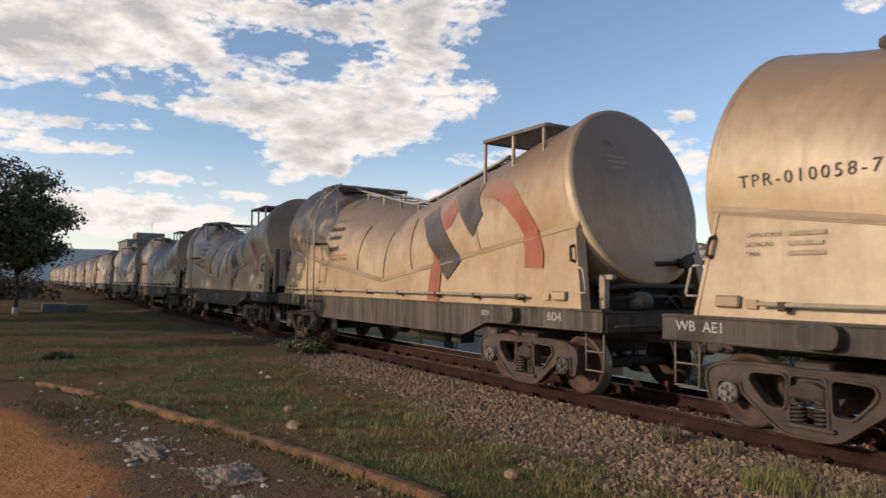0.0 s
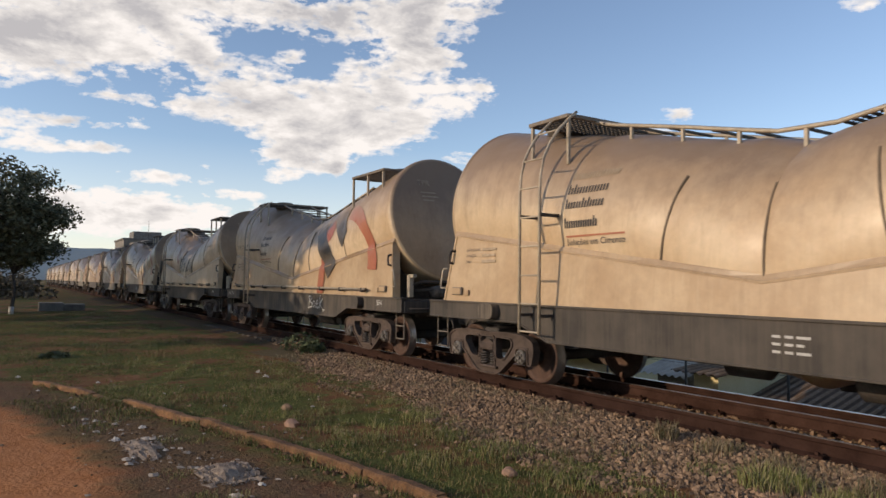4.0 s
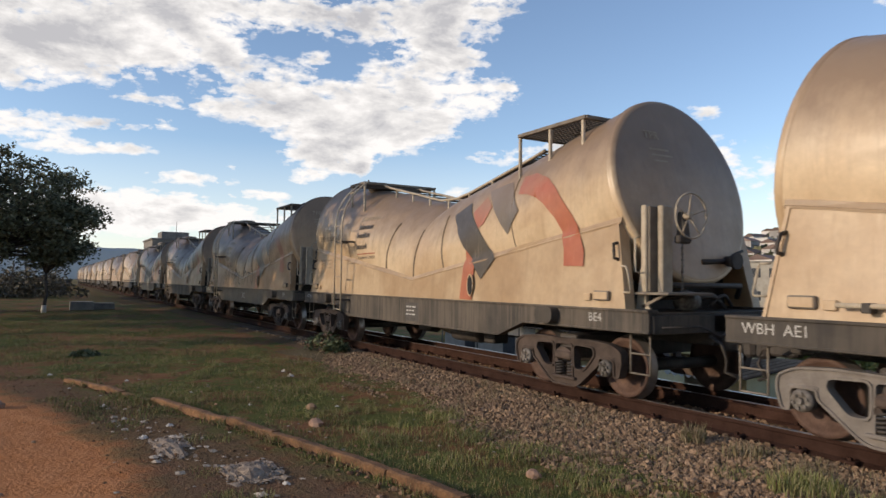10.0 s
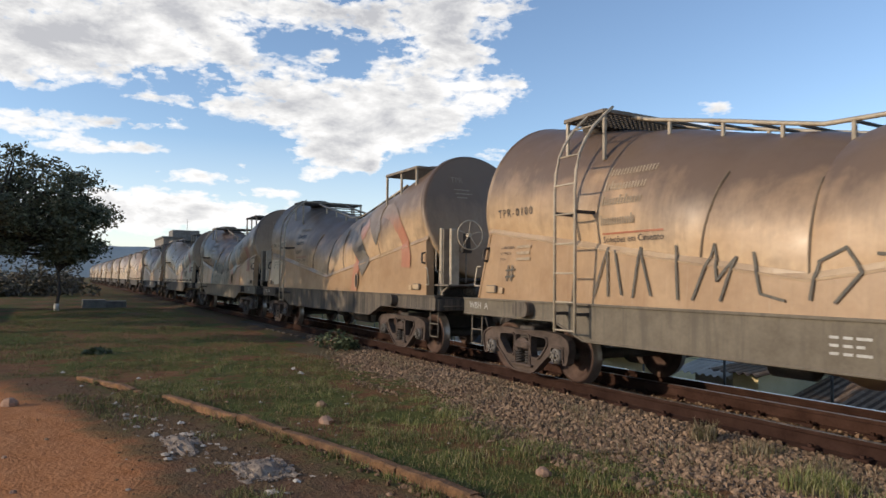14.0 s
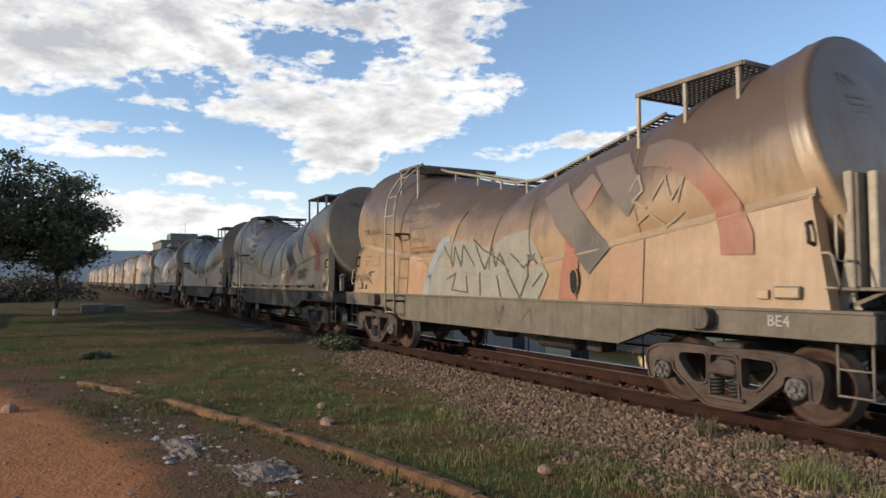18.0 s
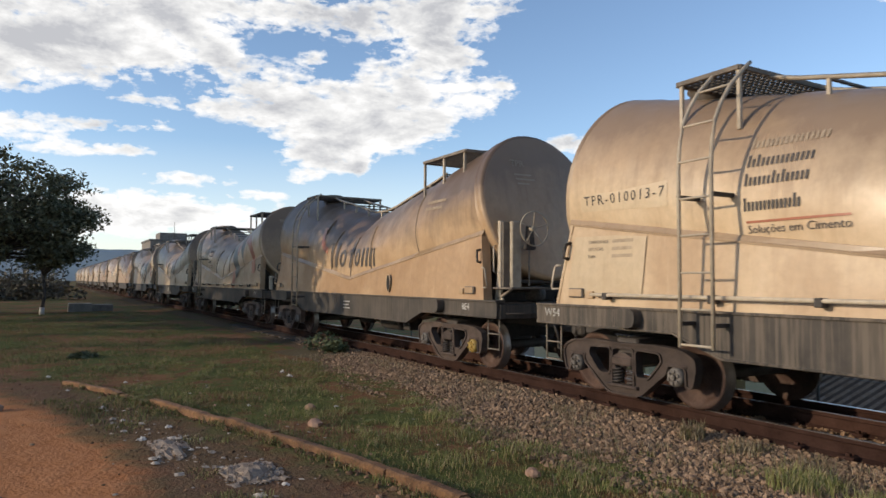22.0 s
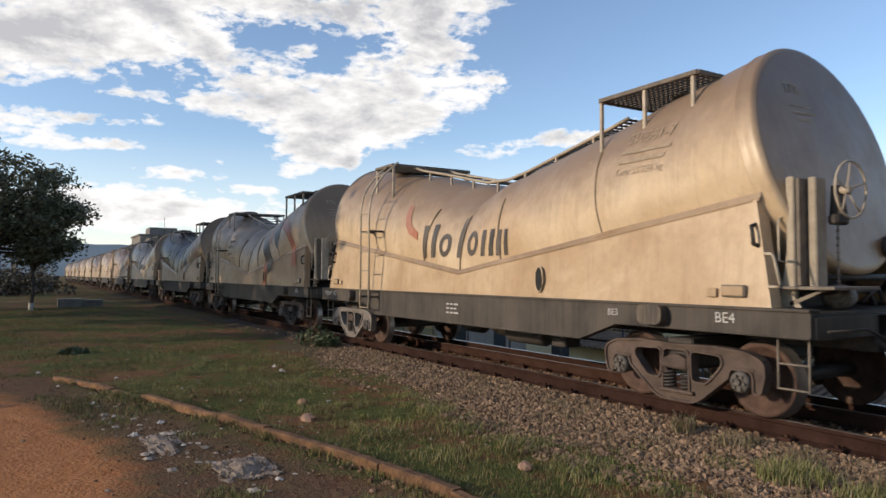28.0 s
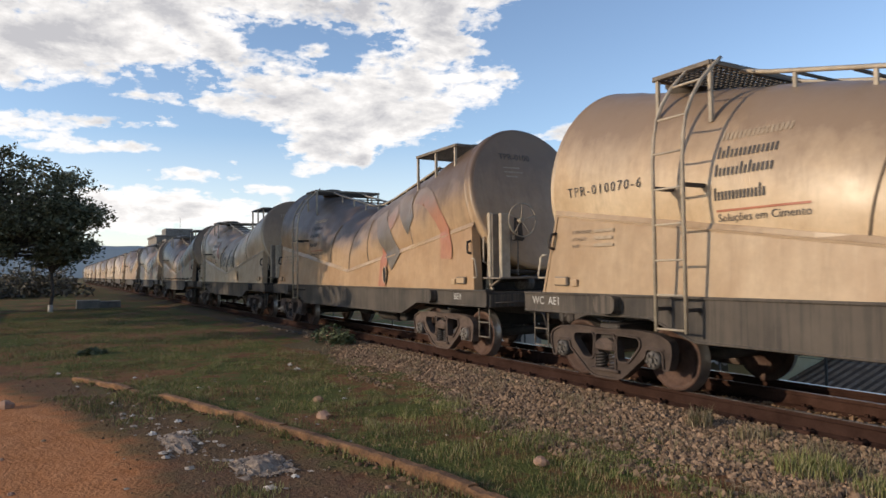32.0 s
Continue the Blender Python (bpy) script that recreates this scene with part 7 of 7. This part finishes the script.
def corrugated(x0, x1, y0, y1, z0, z1, pitch=0.20):
    """A wavy sheet roof that rises from y0 to y1, waves along the slope."""
    sh = Shape()
    n = int((x1 - x0) / pitch * 6)
    v, f = [], []
    for i in range(n + 1):
        x = x0 + (x1 - x0) * i / n
        w = 0.03 * math.sin(2 * math.pi * (x - x0) / pitch)
        v += [(x, y0, z0 + w), (x, y1, z1 + w)]
    for i in range(n):
        f.append((2 * i, 2 * i + 2, 2 * i + 3, 2 * i + 1))
    sh.add(v, f, True)
    # low parts of each wave take the second slot, their shade as colour
    sh.m = [1 if math.sin(2 * math.pi * pitch * (i + 0.5) / pitch / n * (x1 - x0) / pitch) < -0.2 else 0 for i in range(n)]
    return sh


def house(x0, x1, y0, y1, ze, zr, wall_mat, roof_mat, label):
    ob = thing("house", None, None, label, "house")
    part("wall", Shape().box(x0, y0, -3.7, x1, y0 + 0.15, ze - 0.03), wall_mat, ob)
    part("wall", Shape().box(x0, y1 - 0.15, -3.7, x1, y1, ze - 0.03), wall_mat, ob)
    part("wall", Shape().box(x0, y0 + 0.15, -3.7, x0 + 0.15, y1 - 0.15, ze - 0.03), wall_mat, ob)
    part("wall", Shape().box(x1 - 0.15, y0 + 0.15, -3.7, x1, y1 - 0.15, ze - 0.03), wall_mat, ob)
    ym = (y0 + y1) / 2
    part("roof", corrugated(x0 - 0.3, x1 + 0.3, y0 - 0.4, ym, ze, zr), (roof_mat, M_TROUGH if roof_mat is M_ROOF else roof_mat), ob)
    part("roof", corrugated(x0 - 0.3, x1 + 0.3, y1 + 0.4, ym, ze, zr), (roof_mat, M_TROUGH if roof_mat is M_ROOF else roof_mat), ob)
    for i in range(2):
        wx = x0 + (x1 - x0) * (0.3 + 0.4 * i)
        part("window", Shape().box(wx - 0.5, y0 - 0.02, ze - 1.5, wx + 0.5, y0 + 0.05, ze - 0.6), M_PANE, ob)
    return ob


house(-8.7, -6.1, 12.6, 19.0, -1.35, -0.45, M_WHITE_WALL, M_ROOF, "low house with a weathered corrugated roof")
house(-5.3, 4.0, 12.4, 18.5, -0.62, 0.0, M_YELLOW_WALL, M_ROOF, "pale yellow low house with a corrugated roof")
house(-22.0, -15.0, 17.2, 23.0, -0.4, 0.35, M_YELLOW_WALL, M_ROOF, "pale yellow house with a corrugated roof")
house(-16.0, -13.3, 14.2, 17.0, -0.66, -0.35, M_YELLOW_WALL, M_ROOF, "small yellow shed with a brown roof")
house(-11.0, -9.8, 13.0, 14.8, -0.66, -0.34, M_WHITE_WALL, M_ROOF_PALE, "small shed with a pale corrugated sheet roof")
house(-9.6, -9.0, 12.5, 16.0, -0.45, -0.25, M_YELLOW_WALL, M_ROOF, "narrow pale yellow outhouse")
house(-34.0, -25.0, 20.0, 27.0, -0.6, 0.3, M_WHITE_WALL, M_ROOF, "grey house with a corrugated roof")
house(-1.0, 8.0, 20.5, 27.0, -0.8, 0.2, M_WHITE_WALL, M_ROOF, "house below the line with a corrugated roof")

M_POST = mottled("thin_fence_steel", (0.08, 0.075, 0.07), (0.14, 0.13, 0.12), 6.0, 0.8, 0.3, 0.2, 0.01, 40, 0.2)
fence = thing("wire_fence", None, None, "thin wire fence on steel posts behind the track", "fence")
for i in range(30):
    part("post", Shape().tube([(-46 + 1.9 * i, 10.2, -1.3), (-46 + 1.9 * i, 10.2, 0.62)], 0.022, 6), M_POST, fence)
for z in (-0.5, 0.0, 0.55):
    part("wire", Shape().tube([(-46, 10.2, z), (9.1, 10.2, z)], 0.004, 4), M_POST, fence)


def block_building(name, x, y, w, d, z0, h, mat, label, cols, rows, face, turn=0.0):
    ob = thing(name, None, None, label, "building", at=pose(x, y, 0, 0, 0, turn))
    part("wall", Shape().box(-w / 2, -d / 2, z0, w / 2, d / 2, z0 + h, 0.05), mat, ob)
    part("roof", Shape().box(-w / 2 - 0.15, -d / 2 - 0.15, z0 + h, w / 2 + 0.15, d / 2 + 0.15, z0 + h + 0.25, 0.03), M_CONCRETE, ob)
    for i in range(cols):
        for j in range(rows):
            wx = -w / 2 + w * (i + 0.5) / cols
            wz = z0 + h * (j + 0.55) / rows
            part("window", Shape().box(wx - w / cols * 0.26, -d / 2 - 0.03, wz - h / rows * 0.2, wx + w / cols * 0.26, -d / 2 + 0.1, wz + h / rows * 0.2), M_PANE, ob)
    return ob


block_building("white_building", -55.0, 112.0, 40, 10, -6.0, 11.2, M_WHITE_WALL, "white flat-roofed building with rows of windows", 15, 3, "y", 26)
M_DEPOT = mottled("weathered_depot_render", (0.17, 0.145, 0.12), (0.26, 0.225, 0.19), 0.8, 0.9, 0.0, 0.3, 0.02, 8, 0.1, streak=(0.13, 0.11, 0.09))
wtr = block_building("depot_building", -112.0, 16.8, 10.0, 7.5, -0.5, 7.6, M_DEPOT, "tall grey-brown depot building behind the train", 3, 2, "y", 0)
part("roof_tank", Shape().box(-3.0, -2.0, 7.35, 1.2, 2.0, 8.6, 0.08), M_CONCRETE, wtr)
part("lower_wing", Shape().box(-5.2, -3.0, -0.5, 9.0, -1.0, 6.6, 0.05), M_DEPOT, wtr)
part("aerial", Shape().tube([(2.0, 0, 7.3), (2.0, 0, 10.2)], 0.03, 5), M_POST, wtr)

M_TOWN = mottled("hillside_house_walls", (0.30, 0.27, 0.25), (0.55, 0.52, 0.48), 0.05, 0.9, 0.0, 0.1, 0.5, 0.3, 0.5, own=False, coord="world")
M_TOWNROOF = mottled("hillside_roofs", (0.12, 0.08, 0.07), (0.22, 0.15, 0.12), 0.05, 0.9, 0.0, 0.1, 0.5, 0.3, 0.4, own=False, coord="world")
M_TOWNHILL = mottled("hillside_trees", (0.05, 0.065, 0.05), (0.10, 0.11, 0.085), 0.05, 0.95, 0.0, 0.3, 1.0, 0.4, 0.0, coord="world")


def hill_h(az, d):
    """Height of the town's slope by bearing (degrees) and distance."""
    k = max(0.0, min(1.0, (d - 160) / 420))
    top = float(np.interp(az, [36, 44, 50, 56, 61, 66, 80, 100], [2, 9, 25, 37, 42, 40, 38, 36])) + 3 * noise.noise(Vector((az * 0.35, 2, 0)))
    return -7 + (top + 5) * k * (1.6 - 0.6 * k)


def town():
    sh = Shape()
    azs = [36 + 1.2 * i for i in range(54)]
    ds = [150, 200, 260, 320, 380, 440, 500, 560, 600, 700]
    v = []
    for a in azs:
        for d in ds:
            r = radians(a)
            v.append((-math.cos(r) * d, math.sin(r) * d, hill_h(a, min(d, 600)) - (6 if d == 700 else 0)))
    m = len(ds)
    f = [(i * m + j, (i + 1) * m + j, (i + 1) * m + j + 1, i * m + j + 1) for i in range(len(azs) - 1) for j in range(m - 1)]
    sh.add(v, f, True)
    thing("town_hill", sh, M_TOWNHILL, "wooded hillside behind the town", "hill", kind="structure")
    rnd = random.Random(5)
    hs = Shape()
    for i in range(520):
        a, d = rnd.uniform(40, 98), rnd.uniform(170, 590)
        r = radians(a)
        x, y, z = -math.cos(r) * d, math.sin(r) * d, hill_h(a, d)
        w, l, h = rnd.uniform(5, 10), rnd.uniform(5, 9), rnd.uniform(3, 7)
        hs.box(x - w / 2, y - l / 2, z - 2, x + w / 2, y + l / 2, z + h, 0, 0)
        if rnd.random() < 0.7:
            hs.prism([(x - w / 2 - 0.4, z + h), (x + w / 2 + 0.4, z + h), (x, z + h + 1.7)], y - l / 2 - 0.3, y + l / 2 + 0.3, "y", 1)
        for k in range(2):
            wx = x - w / 4 + k * w / 2
            hs.box(wx - 0.6, y - l / 2 - 0.06, z + h * 0.4, wx + 0.6, y - l / 2, z + h * 0.4 + 1.2, 0, 2)
    thing("hillside_houses", hs, (M_TOWN, M_TOWNROOF, M_PANE), "crowded small houses on the far hillside", "houses", kind="stuff")
    sh = Shape()
    for i in range(2600):
        a, d = rnd.uniform(38, 99), rnd.uniform(160, 600)
        r = radians(a)
        c = Vector((-math.cos(r) * d, math.sin(r) * d, hill_h(a, d) + rnd.uniform(1, 4)))
        for k in range(3):
            o = c + Vector((rnd.uniform(-2, 2), rnd.uniform(-2, 2), rnd.uniform(-1, 1.5)))
            u = Vector((rnd.uniform(-1, 1), rnd.uniform(-1, 1), rnd.uniform(-0.8, 0.8))).normalized() * 2.4
            w = u.cross(Vector((rnd.uniform(-1, 1), rnd.uniform(-1, 1), rnd.uniform(-1, 1)))).normalized() * 1.5
            sh.add([o - u, o + w, o + u, o - w], [(0, 1, 2, 3)])
    thing("hillside_trees", sh, M_LEAF, "trees between the hillside houses", "trees", kind="stuff")
    mast = thing("radio_mast", Shape().tube([(-266, 515, 40), (-266, 515, 65)], 0.5, 5, taper=0.25), M_POST, "thin radio mast on the hilltop", "mast")


town()



# ======== what moves ========
def motions():
    times = [0, 0.5, 1, 2, 3, 4, 5, 6, 7, 8, 9, 10, 11, 12, 13, 14, 15, 16, 16.5, 17, 17.5, 18, 18.5, 19, 19.4, 20, 21, 22, 23, 24, 25, 26, 27, 28, 29, 30, 31, 32]
    for n, w in WAGONS.items():
        walk(w, [(t, on_line(wagon_x(n, t))) for t in times])
    turns = [(i * 0.1, TRAIN_WAY(i * 0.1) / WHEEL_R) for i in range(321)]
    for n, w in WAGONS.items():
        if n > 11:
            continue
        for ws in [c for c in w.children if c.name.startswith("wheelset")]:
            x = ws.location.x
            walk(ws, [(t, Matrix.Translation((x, 0, WHEEL_R)) @ Matrix.Rotation(a, 4, "Y")) for t, a in turns])


motions()
